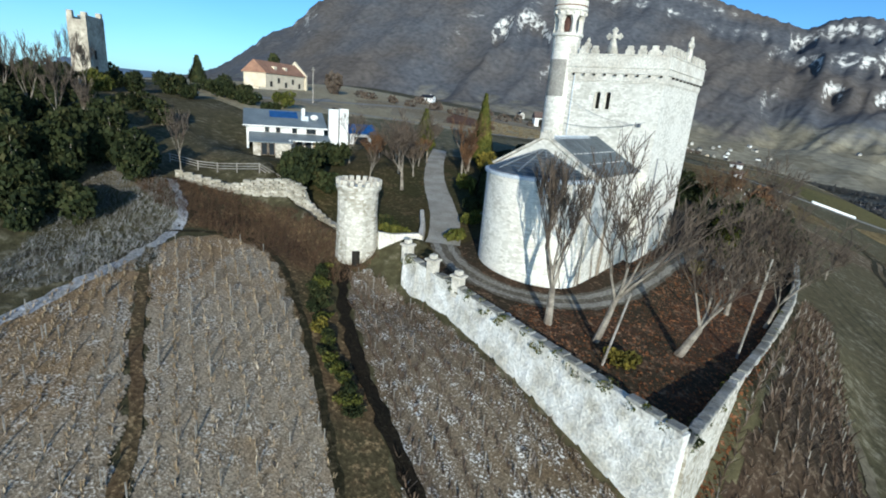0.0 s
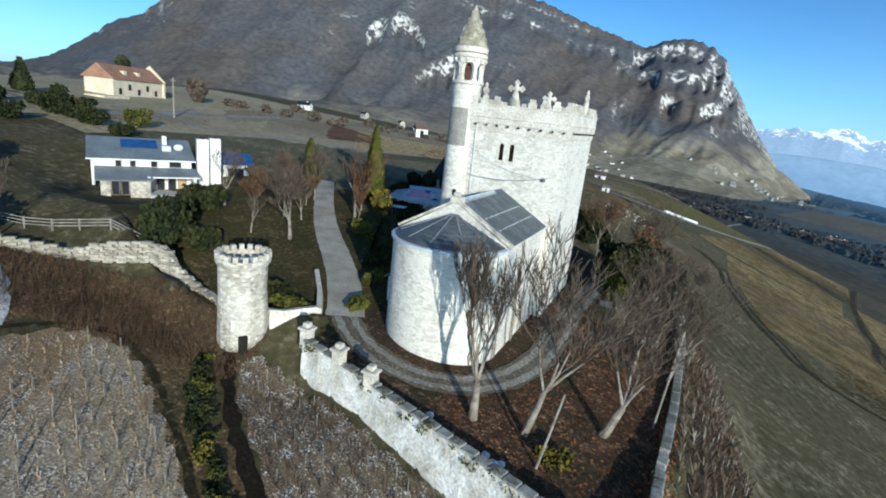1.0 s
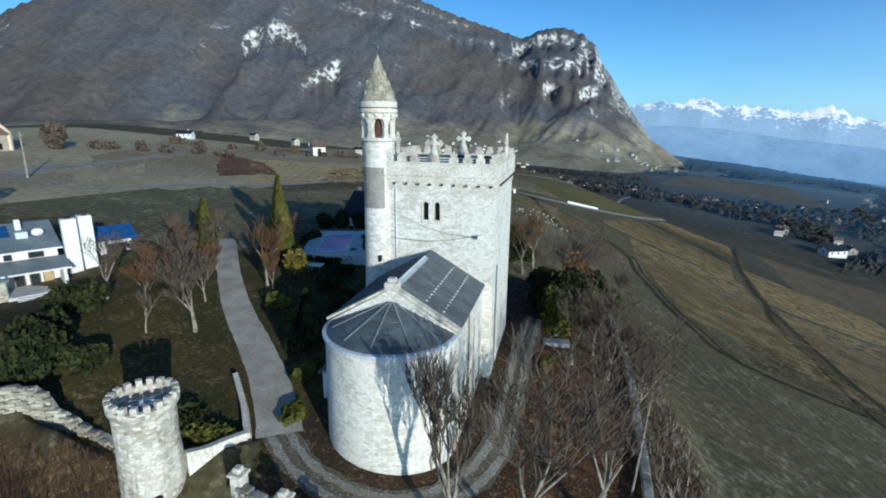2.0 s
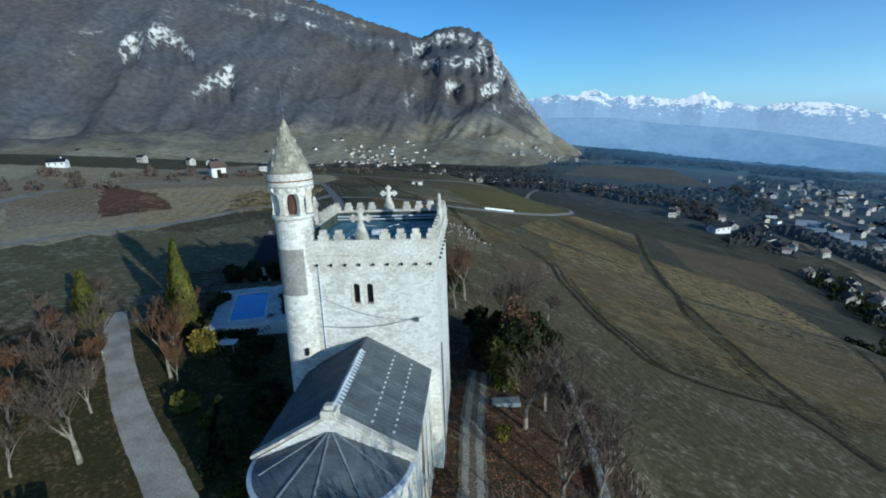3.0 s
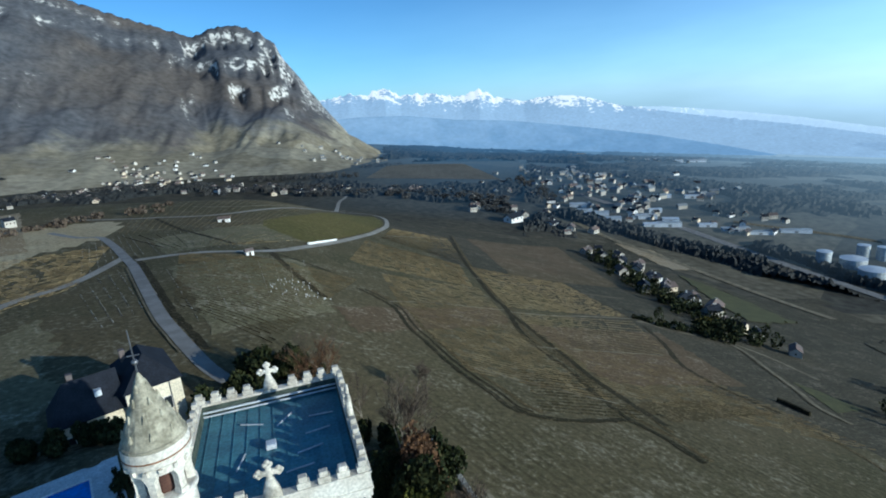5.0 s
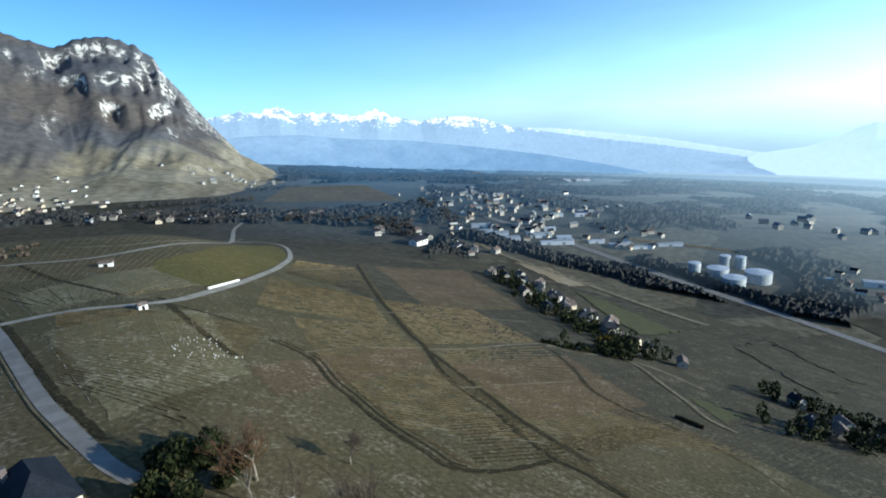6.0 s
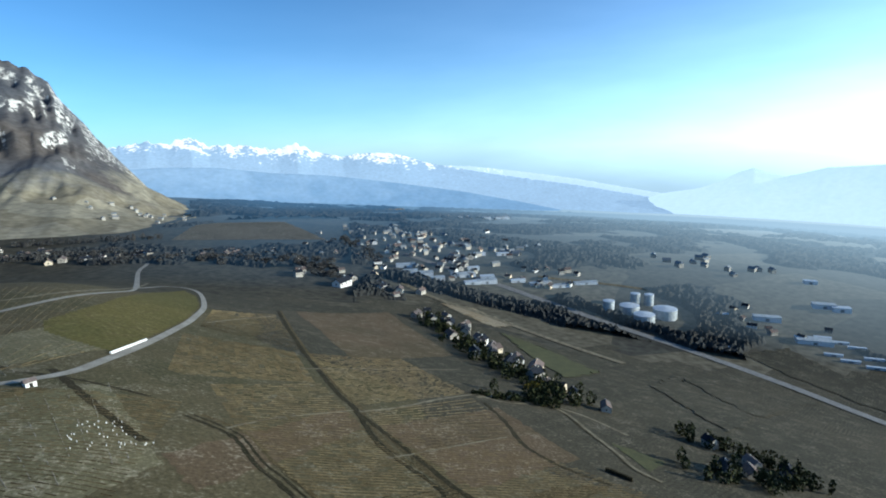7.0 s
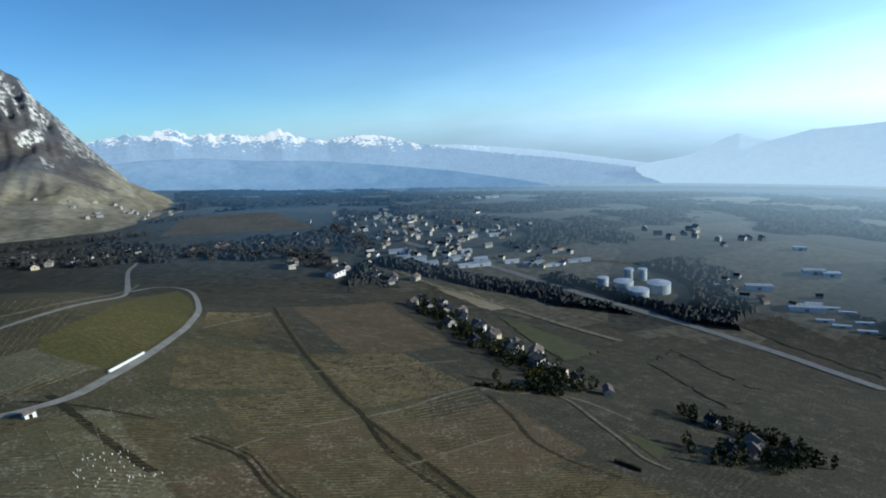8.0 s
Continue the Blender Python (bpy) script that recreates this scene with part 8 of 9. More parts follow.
row_block("vineyard_rows", (3.2, 72.9), (30.1, 140.0), (-26.0, 160.8), (-18.0, 98.7), 1.7, "vine_far", "thin rows of bare vines on the slope", 21)
row_block("vineyard_rows", (43.4, 69.9), (39.8, 120.8), (76.1, 109.3), (76.0, 60.5), 1.7, "vine_far", "thin rows of bare vines on the slope", 23)
row_block("vineyard_rows", (39.8, 123.0), (42.7, 160.9), (86.6, 168.7), (77.1, 111.2), 1.8, "vine_far", "thin rows of bare vines on the slope", 24)
row_block("vineyard_rows", (80.9, 66.5), (82.2, 106.4), (128.6, 88.9), (144.7, 44.9), 1.7, "vine_far", "thin rows of bare vines on the slope", 25)
row_block("vineyard_rows", (82.1, 108.5), (87.4, 134.5), (153.3, 150.2), (130.2, 92.6), 1.8, "vine_far", "thin rows of bare vines on the slope", 26)
row_block("vineyard_rows", (87.3, 142.6), (104.0, 225.4), (162.4, 224.5), (158.2, 158.9), 2.0, "vine_far", "thin rows of bare vines on the slope", 27)
row_block("vineyard_rows", (32.0, 173.9), (51.7, 249.3), (98.5, 226.8), (84.6, 171.1), 2.0, "vine_far", "thin rows of bare vines on the slope", 28)
row_block("vineyard_rows", (65.1, 274.9), (89.0, 346.9), (136.9, 361.2), (103.9, 232.1), 2.4, "vine_far", "thin rows of bare vines on the slope", 29)
row_block("vineyard_rows", (-31.0, 171.5), (-6.2, 177.1), (21.0, 209.8), (-54.3, 208.4), 2.0, "vine_far", "thin rows of bare vines on the slope", 30)
row_block("vineyard_rows", (-56.6, 212.8), (-1.3, 229.3), (30.7, 376.1), (-72.3, 352.1), 2.6, "vine_far", "thin rows of bare vines on the slope", 31)
row_block("vineyard_rows", (-45.2, 124.1), (-52.7, 187.1), (-106.7, 139.4), (-66.1, 76.3), 2.2, "vine_far", "thin rows of bare vines on the slope", 32)

row_block("stake_rows", (-26.9, 139.8), (14.1, 157.1), (12.5, 100.6), (-10.8, 83.8), 5.0, "stake_pale", "pale stakes and wires in rows across the vineyard", 41, 0.22, 1.6, 0.4, 1.8)
row_block("stake_rows", (-61.5, 186.0), (-54.8, 219.4), (-37.7, 164.8), (-47.0, 134.5), 4.0, "stake_pale", "pale stakes and wires in rows across the vineyard", 42, 0.22, 1.6, 0.4, 1.8)
row_block("stake_rows", (-42.9, 195.9), (-22.9, 237.8), (-6.7, 169.4), (-31.8, 161.1), 4.0, "stake_pale", "pale stakes and wires in rows across the vineyard", 43, 0.22, 1.6, 0.4, 1.8)
row_block("stake_rows", (-45.1, 123.8), (-36.8, 149.2), (-20.8, 100.5), (-29.2, 86.1), 4.0, "stake_pale", "pale stakes and wires in rows across the vineyard", 44, 0.22, 1.6, 0.4, 1.8)
row_block("stake_rows", (-83.6, 115.2), (-79.9, 188.2), (-54.9, 149.1), (-62.6, 93.1), 4.0, "stake_pale", "pale stakes and wires in rows across the vineyard", 46, 0.22, 1.6, 0.4, 1.8)
row_block("vine_furrows", (57.6, 74.3), (52.6, 53.0), (79.8, 53.5), (79.4, 76.8), 1.5, "track", "dark furrows between vine rows", 45, 0.16, 3.0, 0.08, 3.0)


# ---- houses and woods of the valley ----
def village_house(size, wall, roof, label, group, seed):
    """A plain gabled house with its windows, built at 0, 0, 0."""
    rnd = random.Random(seed)
    w, d, h = size
    t = tagged(new("house"), label, "house", group)
    part("wall", boxed(-w / 2, w / 2, -d / 2, d / 2, -4, h), wall, t)
    rise = d * 0.38
    bm = bmesh.new()
    prism(bm, [(-d / 2 - 0.5, h - 0.1), (0, h + rise), (d / 2 + 0.5, h - 0.1), (d / 2 + 0.4, h - 0.35), (0, h + rise - 0.35), (-d / 2 - 0.4, h - 0.35)], -w / 2 - 0.5, w / 2 + 0.5, "yz")
    part("roof", bm, roof, t)
    bm = bmesh.new()
    prism(bm, [(-d / 2, h - 0.4), (0, h + rise - 0.4), (d / 2, h - 0.4)], -w / 2 + 0.01, w / 2 - 0.01, "yz")
    part("gable", bm, wall, t)
    part("chimney", boxed(w * 0.2, w * 0.2 + 0.8, -0.4, 0.4, h + rise * 0.5, h + rise + 0.9), wall, t)
    for s in (-1, 1):
        for i in range(3):
            x = -w / 2 + w * (i + 0.5) / 3
            part("window", boxed(x - 0.55, x + 0.55, s * d / 2 - 0.05, s * d / 2 + 0.05, h * 0.45, h * 0.45 + 1.4), "dark", t)
    for s in (-1, 1):
        part("window", boxed(s * w / 2 - 0.05, s * w / 2 + 0.05, -0.6, 0.6, h * 0.5, h * 0.5 + 1.4), "dark", t)
    return t


protos = []
for i, (size, wall, roof, label) in enumerate((
        ((11, 8, 5), "plaster", "far_roof", "grey-beige rendered house with a dark roof"),
        ((10, 8, 4.5), "plaster", "far_roof", "beige rendered house with a brown roof"),
        ((14, 8, 4), "white_paint", "manor_slate", "long white house with a slate roof"),
        ((9, 8, 6), "plaster", "manor_slate", "tall pale house with a slate roof"),
        ((12, 9, 4), "cream", "far_roof", "cream house with a weathered brown tile roof"))):
    protos.append(village_house(size, wall, roof, label, "valley houses", i))
rh = random.Random(21)
placed = [0] * len(protos)


def set_house(x, y, k=None, rz=None, scale=1.0):
    k = rh.randrange(len(protos)) if k is None else k
    rz = rh.uniform(0, 180) if rz is None else rz
    m = pose(x, y, hill(x, y) + 0.3, 0, 0, rz)
    if not placed[k]:
        protos[k].matrix_basis = m @ Matrix.Diagonal((scale, scale, scale, 1))
        ob = protos[k]
    else:
        ob = copy_thing(protos[k], m)
        ob.scale = (scale,) * 3
    placed[k] += 1
    return ob


FAR_TOWN = [(200.8, 1524.8), (606.3, 987.0), (1100.0, 1160.0), (520.0, 720.0)]
TOWN = [(569.8, 648.9), (616.1, 598.2), (597.2, 880.1), (835.9, 398.0), (856.7, 274.1)]
# the hamlet along the foot of the vineyards
for x, y, k, rz, sc in ((296.1, 398.5, 1, 20, 1.0), (310.9, 360.9, 2, 50, 1.0), (316.8, 346.7, 0, 10, 1.0), (297.3, 372.8, 3, 70, 1.0), (232.5, 236.9, 3, 60, 0.9), (244.6, 214.4, 2, 25, 1.0), (255.2, 200.6, 4, 30, 1.0), (259.6, 222.4, 0, 45, 0.9),
                        (269.8, 258.5, 1, 35, 1.0), (282.0, 286.0, 2, 15, 1.0), (266.5, 304.7, 0, 75, 1.0), (294.5, 319.4, 3, 40, 1.0), (226.2, 146.8, 3, 62, 0.62), (223.5, 124.5, 0, 40, 0.62), (228.1, 168.7, 4, 20, 0.6), (229.3, 73.9, 3, 70, 0.6), (199.6, 55.2, 2, 30, 0.6),
                        (207.6, 49.0, 1, 50, 0.6), (227.7, 42.0, 2, 30, 0.6), (222.2, 53.7, 0, 60, 0.55), (278.0, 651.7, 0, 0, 1.2), (297.9, 566.0, 2, 25, 1.7), (268.4, 635.4, 3, 0, 1.1), (338.9, 536.2, 2, 30, 1.1), (351.7, 513.5, 0, 50, 1.1), (374.9, 499.4, 1, 20, 1.1), (326.3, 589.1, 0, 80, 1.1)):
    set_house(x, y, k, rz, sc)
for x, y in polyline([(320.4, 408.8), (304.0, 353.8), (274.7, 285.8), (249.9, 234.2), (238.3, 195.2), (229.6, 158.0)], 17):
    set_house(x + rh.uniform(-4, 14), y + rh.uniform(-8, 8), None, None, rh.uniform(0.65, 0.95))
for cx, cy, sx, sy, n, sc in ((-249.8, 1279.9, 120, 190, 85, 1.15), (-351.5, 1061.4, 60, 70, 14, 1.2), (74.4, 903.6, 60, 25, 9, 1.3), (-59.7, 1015.6, 80, 30, 14, 1.25), (218.5, 844.1, 90, 30, 12, 1.2), (474.3, 622.8, 130, 110, 46, 1.2),
                              (544.6, 745.4, 170, 120, 30, 1.3), (-150.0, 250.0, 40, 25, 4, 0.7), (-431.3, 891.7, 80, 80, 10, 1.2), (591.0, 463.4, 70, 50, 12, 1.1), (652.7, 177.1, 40, 60, 8, 1.1)):
    for i in range(n):
        x, y = cx + rh.gauss(0, sx * 0.55), cy + rh.gauss(0, sy * 0.55)
        if hill(x, y) < ground(x, y) + 45:
            set_house(x, y, None, None, 0.78 * sc * rh.uniform(0.75, 1.1))
def far_houses(name, spots, label, seed):
    """Small houses too far off to be told apart: all walls in one mesh, all roofs in another."""
    rnd = random.Random(seed)
    t = thing(name, (0, 0, 0), label, "houses", kind="stuff")
    wv, wf, rv, rf = [], [], [], []
    for x, y in spots:
        m = pose(x, y, hill(x, y), 0, 0, rnd.uniform(0, 180))
        w, d, h = rnd.uniform(4, 7), rnd.uniform(3.2, 4.5), rnd.uniform(4, 6.5)
        k = len(wv)
        wv += [m @ Vector(p) for p in ((-w, -d, -3), (w, -d, -3), (w, d, -3), (-w, d, -3), (-w, -d, h), (w, -d, h), (w, d, h), (-w, d, h), (-w, 0, h + d * 0.7), (w, 0, h + d * 0.7))]
        wf += [tuple(k + i for i in f) for f in ((0, 1, 5, 4), (2, 3, 7, 6), (1, 2, 6, 9, 5), (3, 0, 4, 8, 7))]
        k = len(rv)
        rv += [m @ Vector(p) for p in ((-w - 0.4, -d - 0.4, h - 0.2), (w + 0.4, -d - 0.4, h - 0.2), (w + 0.4, d + 0.4, h - 0.2), (-w - 0.4, d + 0.4, h - 0.2), (-w - 0.4, 0, h + d * 0.75), (w + 0.4, 0, h + d * 0.75))]
        rf += [tuple(k + i for i in f) for f in ((0, 1, 5, 4), (2, 3, 4, 5), (1, 2, 5), (3, 0, 4))]
    tagged(soup("walls", wv, wf, "plaster", t), kind="stuff")
    tagged(soup("roofs", rv, rf, "slate_pale", t), kind="stuff")


far_houses("town_houses", [(cx + rh.gauss(0, 42), cy + rh.gauss(0, 34)) for k, (cx, cy) in enumerate(TOWN) for i in range(14 if k < 3 else 7)] + [(cx + rh.gauss(0, 60), cy + rh.gauss(0, 60)) for cx, cy in FAR_TOWN for i in range(18)], "small rendered houses of the valley town", 5)
set_house(-176.8, 187.3, 2, 15, 0.55)
# works halls of the valley town
for x, y, w, d, h, rz in ((421.6, 592.1, 34, 14, 6, -35), (429.9, 544.0, 44, 18, 7, -32), (481.8, 542.2, 46, 12, 6, -30), (470.4, 507.0, 30, 14, 5, -30), (505.4, 512.8, 28, 16, 6, -35), (515.7, 555.0, 24, 12, 6, -28), (567.2, 429.7, 40, 10, 5, -30), (607.0, 413.9, 46, 10, 5, -35), (670.6, 200.2, 40, 14, 7, -60), (643.0, 144.1, 46, 20, 6, -60),
                          (434.8, 620.8, 40, 16, 7, -35), (430.8, 572.9, 46, 18, 7, -35), (433.2, 543.2, 30, 14, 6, -35), (485.7, 535.2, 34, 14, 6, -30), (490.5, 498.7, 40, 16, 7, -30), (579.1, 608.7, 26, 12, 6, -30), (611.3, 586.8, 28, 12, 6, -30), (533.3, 478.0, 30, 10, 5, -30), (552.1, 451.7, 44, 12, 5, -30), (754.1, 165.9, 34, 16, 7, -60), (755.7, 148.6, 26, 14, 7, -60), (646.3, 241.1, 30, 12, 5, -60), (546.3, 194.1, 16, 10, 5, -60), (837.1, 205.0, 22, 12, 6, -60), (661.3, 141.0, 22, 4, 3, -62), (659.3, 124.8, 22, 4, 3, -62), (656.9, 109.3, 22, 4, 3, -62), (637.7, 91.0, 22, 4, 3, -62), (620.8, 120.4, 22, 4, 3, -62), (615.6, 104.8, 22, 4, 3, -62), (615.7, 84.5, 22, 4, 3, -62), (1057.5, 1208.2, 70, 30, 9, -30), (1066.7, 1126.2, 70, 30, 9, -30), (1165.8, 1144.4, 70, 30, 9, -30)):
    hall = thing("works_hall", (x, y, ground(x, y)), "low pale metal works hall with a flat roof", "hall", "works halls", rz=rz)
    w, d, h = w * 0.72, d * 0.72, h * 0.72
    part("wall", boxed(-w / 2, w / 2, -d / 2, d / 2, -6, h), "zinc", hall)
    part("roof", boxed(-w / 2 - 0.4, w / 2 + 0.4, -d / 2 - 0.4, d / 2 + 0.4, h, h + 0.5, 0.1), "tank" if w > 24 else "zinc", hall)
    part("door", boxed(-2, 2, -d / 2 - 0.1, -d / 2 + 0.05, 0, h * 0.7), "slate_pale", hall)
for x, y, r, h in ((545.2, 334.8, 7, 15), (550.0, 289.3, 12, 11), (588.5, 284.1, 14, 11), (596.4, 329.3, 6, 15), (567.7, 319.7, 12, 9), (609.9, 317.7, 6, 14)):
    tank = thing("storage_tank", (x, y, ground(x, y)), "pale cylindrical storage tank with a shallow cone roof", "tank", "storage tanks")
    bm = bmesh.new()
    lathe(bm, [(r, -4), (r, h)], 24)
    part("shell", bm, "tank", tank)
    bm = bmesh.new()
    lathe(bm, [(r + 0.2, h - 0.1), (r + 0.2, h + 0.2), (0.02, h + r * 0.12)], 24)
    part("roof", bm, "zinc", tank)
MOTORWAY = [(476.3, 686.6), (487.5, 569.1), (499.8, 485.4), (507.9, 365.0), (510.8, 253.9), (505.1, 180.3), (488.4, 112.9), (455.6, 44.7)]
strip("motorway", MOTORWAY, 12, "asphalt", 0.6, label="grey motorway along the valley", category="road", step=12)
strip("valley_road", [(381.7, 553.4), (379.1, 476.1), (388.3, 413.3), (391.1, 353.1), (389.0, 276.5), (390.0, 216.1)], 9, "track_pale", 0.6, label="pale stubble strip beside the hamlet", category="field", step=12)


def woods(name, spots, mat, label, leaf, seed, per=90, tall=7.0):
    rnd = random.Random(seed)
    verts, faces = [], []
    for x, y, r in spots:
        z = hill(x, y)
        h = tall * rnd.uniform(0.6, 1.25)
        v, f = leaf_cloud([((x, y, z + h * 0.5), (r * rnd.uniform(0.7, 1.2), r * rnd.uniform(0.7, 1.2), h * 0.55))], per, leaf, rnd.randrange(9999))
        b = len(verts)
        verts += v
        faces += [tuple(i + b for i in q) for q in f]
    return tagged(soup(name, verts, faces, mat), label, "woods", kind="stuff")


def along(pts, width, step, r, seed):
    rnd = random.Random(seed)
    return [(x + rnd.gauss(0, width), y + rnd.gauss(0, width), r * rnd.uniform(0.6, 1.3)) for x, y in polyline(pts, step)]


woods("hamlet_trees", along([(313.6, 403.6), (296.2, 353.2), (266.0, 286.1), (240.3, 235.4), (229.1, 195.0), (220.2, 153.8), (212.2, 139.5), (190.7, 154.2)], 8, 1.7, 3.2, 1), "leaf_dark", "dark trees and hedges round the hamlet", 1.1, 1, 80, 6.5)
woods("hamlet_trees", along([(213.7, 154.7), (211.8, 164.1), (208.7, 161.0)], 2, 1.5, 2.4, 2), "leaf_gold", "golden mimosa beside the hamlet", 0.9, 2, 60, 4)
woods("hamlet_trees", along([(183.3, 58.3), (200.2, 45.5), (223.3, 34.6), (237.1, 49.0), (230.1, 86.9)], 4, 1.8, 2.2, 3), "leaf_dark", "dark conifers round the low gardens", 0.9, 3, 80, 6.5)
woods("hamlet_hedge", along([(160.1, 156.9), (179.4, 146.6), (196.6, 136.9)], 2, 1.5, 1.8, 4), "leaf_dark", "dark hedge along the vineyard foot", 0.8, 4, 60, 2.5)
woods("valley_woods", along([(55.8, 882.5), (166.1, 834.9), (238.2, 785.0), (304.3, 696.8), (334.0, 607.9)], 14, 5, 8, 6), "wood_far", "bare woodland belt behind the village", 1.8, 6, 150, 9)
woods("valley_woods", along([(-450.6, 1019.7), (-254.7, 1130.4), (-119.7, 1039.9), (17.8, 951.8), (129.1, 942.0)], 26, 7, 9, 7), "wood_far", "bare trees among the village houses", 1.9, 7, 130, 9)
woods("hill_woods", along([(-126.5, 95.1), (-143.9, 156.4), (-103.8, 208.0), (-60.1, 313.7)], 8, 6, 3, 11), "twig", "bare bushes along the hillside road", 1.2, 11, 50, 3)
# continuous bare woodland of the valley, with clearings for the town, roads and fields
CLEAR = [(430, 560, 60), (500, 530, 75), (480, 640, 90), (545, 740, 60), (575, 310, 62), (590, 425, 55), (660, 170, 45), (575, 120, 60), (430, 130, 75), (385, 400, 40), (382, 470, 30), (330, 260, 40), (350, 640, 40), (280, 620, 60), (350, 1150, 130)] + [(x, y, 55) for x, y in TOWN]
BELTS = [([(398.8, 588.4), (436.2, 458.1), (470, 373.1), (475, 296.8), (455, 219.5), (440, 181.0)], 26), ([(540, 400), (536, 291), (548, 235)], 12), ([(662, 952), (707, 806), (740, 673), (741, 537), (738, 434)], 34), ([(520, 230), (590, 215), (650, 235)], 16), ([(270, 700), (200, 830), (60, 880)], 22), ([(260, 1336), (333, 1378), (427, 1414), (520, 1400)], 30), ([(-400, 1010), (-250, 1100), (-100, 1040), (20, 950), (130, 945)], 18)]


def canopy(name, az0, az1, da, r0, r1, grow, share, tall, label, seed):
    """Bare woods seen from afar: one uneven sheet of tree tops over the wooded parts of the ground."""
    rnd = np.random.default_rng(seed)
    az = np.radians(np.arange(az0, az1, da))
    r = r0 * np.exp(np.arange(0, math.log(r1 / r0), grow))
    R, A = np.meshgrid(r, az, indexing="ij")
    R = R * (1 + rnd.uniform(-0.35, 0.35, R.shape) * grow)
    A = A + rnd.uniform(-0.35, 0.35, A.shape) * math.radians(da)
    X, Y = 5 + R * np.sin(A), -15 + R * np.cos(A)
    wood = np.array([noise.fractal((x * 0.0042, y * 0.0042, seed), 0.9, 2.2, 4) for x, y in zip(X.ravel(), Y.ravel())]).reshape(X.shape) + share
    for x, y, size in CLEAR:
        wood -= 1.6 * np.exp(-(((X - x) ** 2 + (Y - y) ** 2) / size ** 2) ** 2)
    for line, wide in BELTS:
        for (ax, ay), (bx, by) in zip(line, line[1:]):
            u = np.clip(((X - ax) * (bx - ax) + (Y - ay) * (by - ay)) / ((bx - ax) ** 2 + (by - ay) ** 2), 0, 1)
            wood = np.maximum(wood, 0.5 - 0.5 * np.hypot(X - ax - u * (bx - ax), Y - ay - u * (by - ay)) / wide + rnd.uniform(-0.12, 0.12, X.shape))
    for (ax, ay), (bx, by) in zip(MOTORWAY, MOTORWAY[1:]):
        u = np.clip(((X - ax) * (bx - ax) + (Y - ay) * (by - ay)) / ((bx - ax) ** 2 + (by - ay) ** 2), 0, 1)
        wood = np.where(np.hypot(X - ax - u * (bx - ax), Y - ay - u * (by - ay)) < 11, -1, wood)
    Z = np.array([hill(x, y) for x, y in zip(X.ravel(), Y.ravel())]).reshape(X.shape)
    Z = Z - 1.5 + (tall + 1.5) * np.clip(wood * 6, 0, 1) * rnd.uniform(0.45, 1.1, X.shape)
    n = len(az)
    idx = np.arange(X.size).reshape(X.shape)
    quads = np.stack([idx[:-1, :-1], idx[:-1, 1:], idx[1:, 1:], idx[1:, :-1]], -1).reshape(-1, 4)
    quads = quads[(wood.ravel()[quads] > 0).any(1)]
    used, inv = np.unique(quads, return_inverse=True)
    pts = np.stack([X.ravel(), Y.ravel(), Z.ravel()], 1)[used]
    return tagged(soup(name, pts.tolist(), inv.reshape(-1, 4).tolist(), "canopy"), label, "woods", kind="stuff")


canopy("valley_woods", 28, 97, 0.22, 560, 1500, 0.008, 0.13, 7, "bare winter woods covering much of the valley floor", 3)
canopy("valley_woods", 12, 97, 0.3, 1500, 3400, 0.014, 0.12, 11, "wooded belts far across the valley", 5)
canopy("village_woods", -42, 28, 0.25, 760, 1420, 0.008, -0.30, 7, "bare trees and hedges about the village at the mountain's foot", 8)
# fields of the valley floor
strip("railway", [(572.8, 474.2), (643.3, 367.5), (674.6, 270.9)], 8, "track_pale", 0.8, label="pale embankment across the valley", category="embankment", step=14)
loft("valley_field", (370.4, 454.2), (397.1, 422.8), (394.1, 351.7), (360.4, 350.2), "dry_field", 16, 16, 0.5, "pale stubble field beside the hamlet", wobble=6)
loft("valley_field", (409.6, 179.4), (503.9, 169.4), (467.1, 91.3), (345.3, 94.3), "soil_low", 16, 16, 0.5, "brown valley field in strips", wobble=6)
loft("valley_field", (341.3, 163.7), (404.2, 177.8), (336.2, 91.3), (272.1, 82.6), "soil_low", 16, 16, 0.5, "dark ploughed valley field", wobble=6)
loft("valley_field", (549.1, 181.2), (607.1, 157.5), (547.6, 59.0), (492.4, 50.3), "soil_low", 16, 16, 0.5, "dull dark valley field", wobble=6)
loft("valley_field", (194.6, 1067.8), (319.9, 1377.4), (509.1, 1305.2), (439.2, 902.5), "field_brown_far", 16, 16, 0.5, "brown vineyard hill beyond the lane", wobble=6)
loft("valley_field", (1622.5, 2610.2), (1830.8, 2708.2), (1338.9, 1679.6), (1051.4, 1444.3), "dry_field", 16, 16, 0.5, "pale stubble far across the valley", wobble=6)
loft("valley_field", (350.6, 330.8), (349.0, 271.8), (325.4, 196.9), (267.0, 185.0), "grass_far", 16, 16, 0.5, "green valley meadow below the hamlet", wobble=6)
woods("valley_woods", along([(-35.4, 1125.1), (10.2, 1128.2), (67.0, 1123.6), (127.8, 1117.0), (183.9, 1102.5)], 8, 5, 4.5, 21), "wood_far", "bare poplars and hedges behind the lane", 1.3, 21, 110, 10)
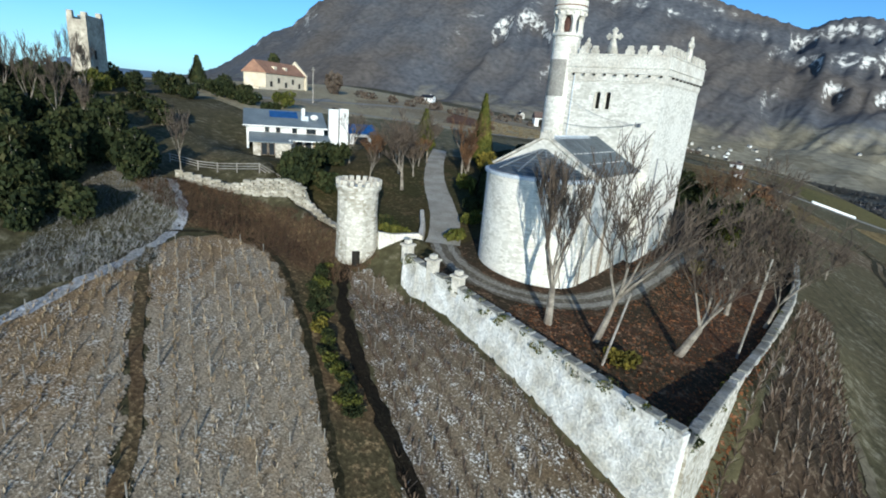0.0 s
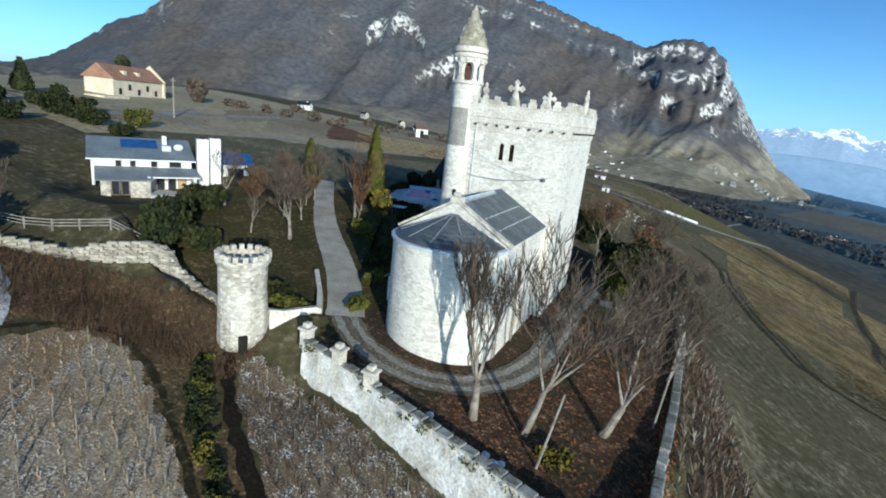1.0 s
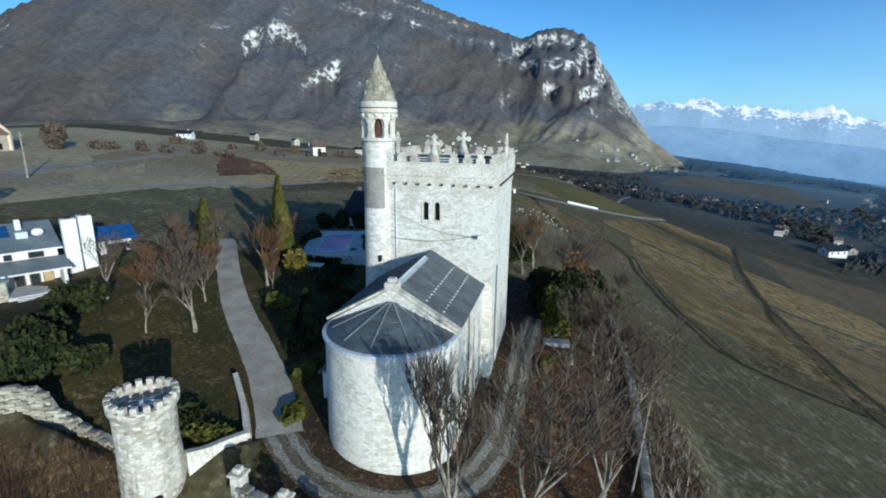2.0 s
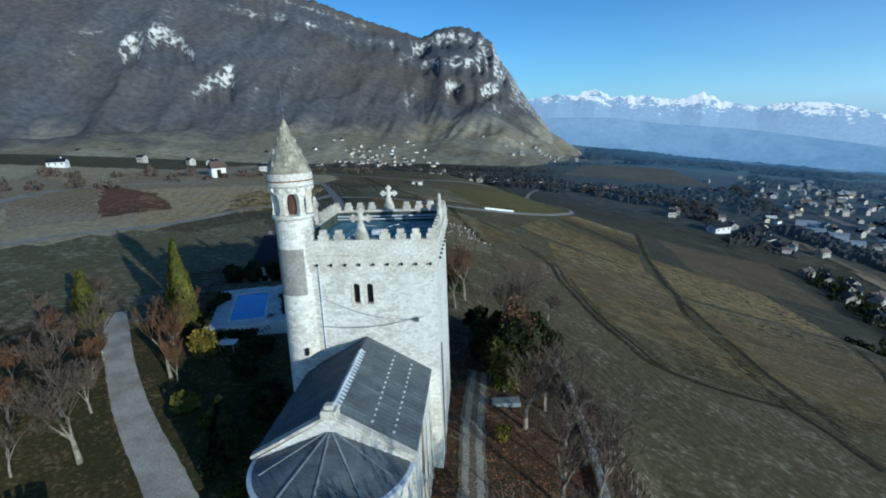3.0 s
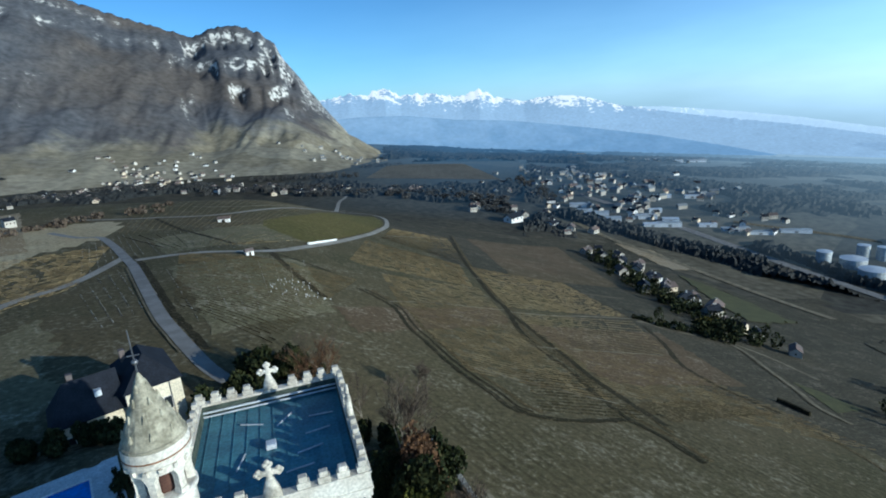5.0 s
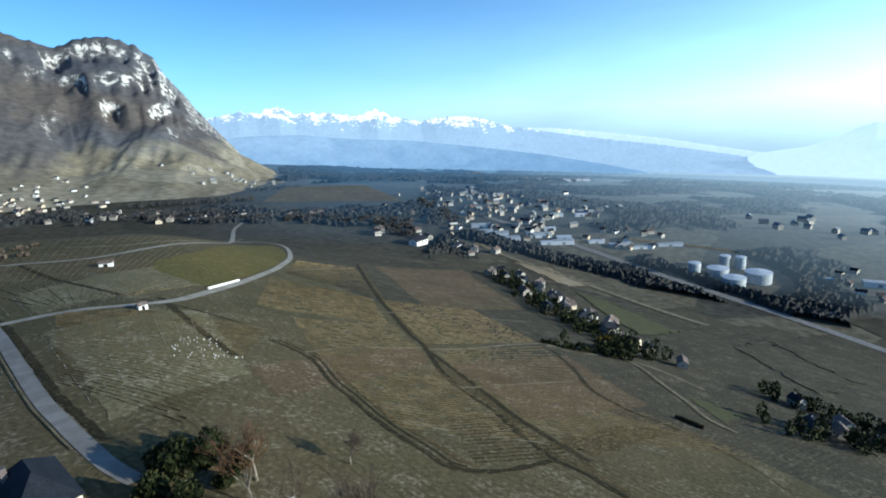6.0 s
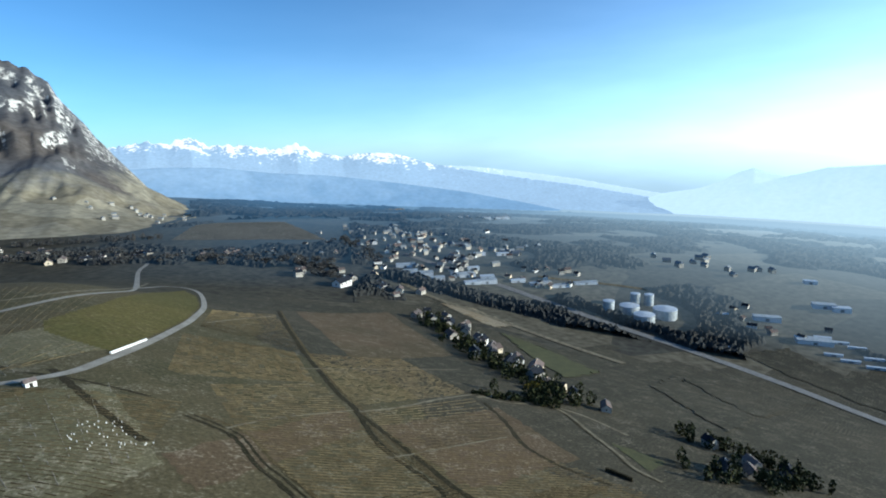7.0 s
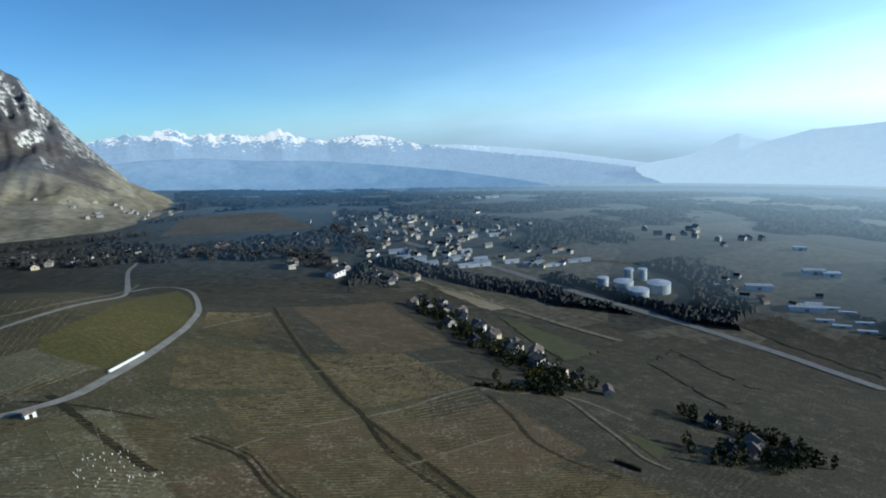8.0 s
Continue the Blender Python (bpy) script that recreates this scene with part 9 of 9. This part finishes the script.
woods("valley_woods", along([(201.3, 892.6), (263.4, 832.0), (309.1, 758.7), (341.9, 708.1)], 7, 5, 5, 23), "wood_far", "bare hedge trees behind the vineyards", 1.3, 23, 110, 6)
woods("valley_woods", along([(467.9, 898.8), (434.4, 763.5), (412.1, 673.1)], 9, 5, 6, 24), "wood_far", "dark trees round the hillside houses", 1.3, 24, 110, 8)
# small things on the slope
hut = thing("vine_hut", (-3.4, 155.5, ground(-3.4, 155.5)), "small white vine hut beside the lane", "hut", "vine huts", rz=20)
part("wall", boxed(-1.3, 1.3, -1.0, 1.0, -0.5, 1.6), "white_paint", hut)
bm = bmesh.new()
prism(bm, [(-1.3, 1.55), (0, 2.4), (1.3, 1.55), (1.2, 1.4), (-1.2, 1.4)], -1.5, 1.5, "yz")
part("roof", bm, "far_roof", hut)
part("door", boxed(-0.4, 0.4, -1.06, -0.99, -0.3, 1.2), "dark", hut)
h2 = copy_thing(hut, pose(-18.0, 243.2, ground(-18.0, 243.2), 0, 0, -10))
h2.scale = (2.0, 1.3, 1.2)
chapel_far = copy_thing(hut, pose(-107.6, 198.4, ground(-107.6, 198.4), 0, 0, 40))
chapel_far.scale = (2.4, 2.8, 3.2)
rs2 = random.Random(9)
bm = bmesh.new()
box(bm, -0.07, 0.07, -0.07, 0.07, 0, 0.5, 0.01)
sleeve = mesh_of(bm, "sleeve", "white_paint")
young = thing("young_vines", (9.1, 117.4, ground(9.1, 117.4)), "pale plant sleeves on young vines", "vineyard", kind="stuff")
for i in range(46):
    x, y = rs2.uniform(3.1, 18.4), rs2.uniform(106.9, 123.4)
    shared("sleeve", sleeve, young, (x, y, ground(x, y)))
low = rubble_wall("wall_field", [(18.3, 196.5), (24.7, 208.9), (33.5, 226.0)], lambda x, y: ground(x, y) + 0.9, lambda x, y: ground(x, y), 0.5, "pale low wall along the green field", "white_paint", 1.0, 0.02, 0.05)
low2 = rubble_wall("wall_culvert", [(144.0, 71.9), (145.6, 62.8)], lambda x, y: ground(x, y) + 1.4, lambda x, y: ground(x, y), 0.8, "dark stone culvert at the track", "track", 1.0, 0.05, 0.1)
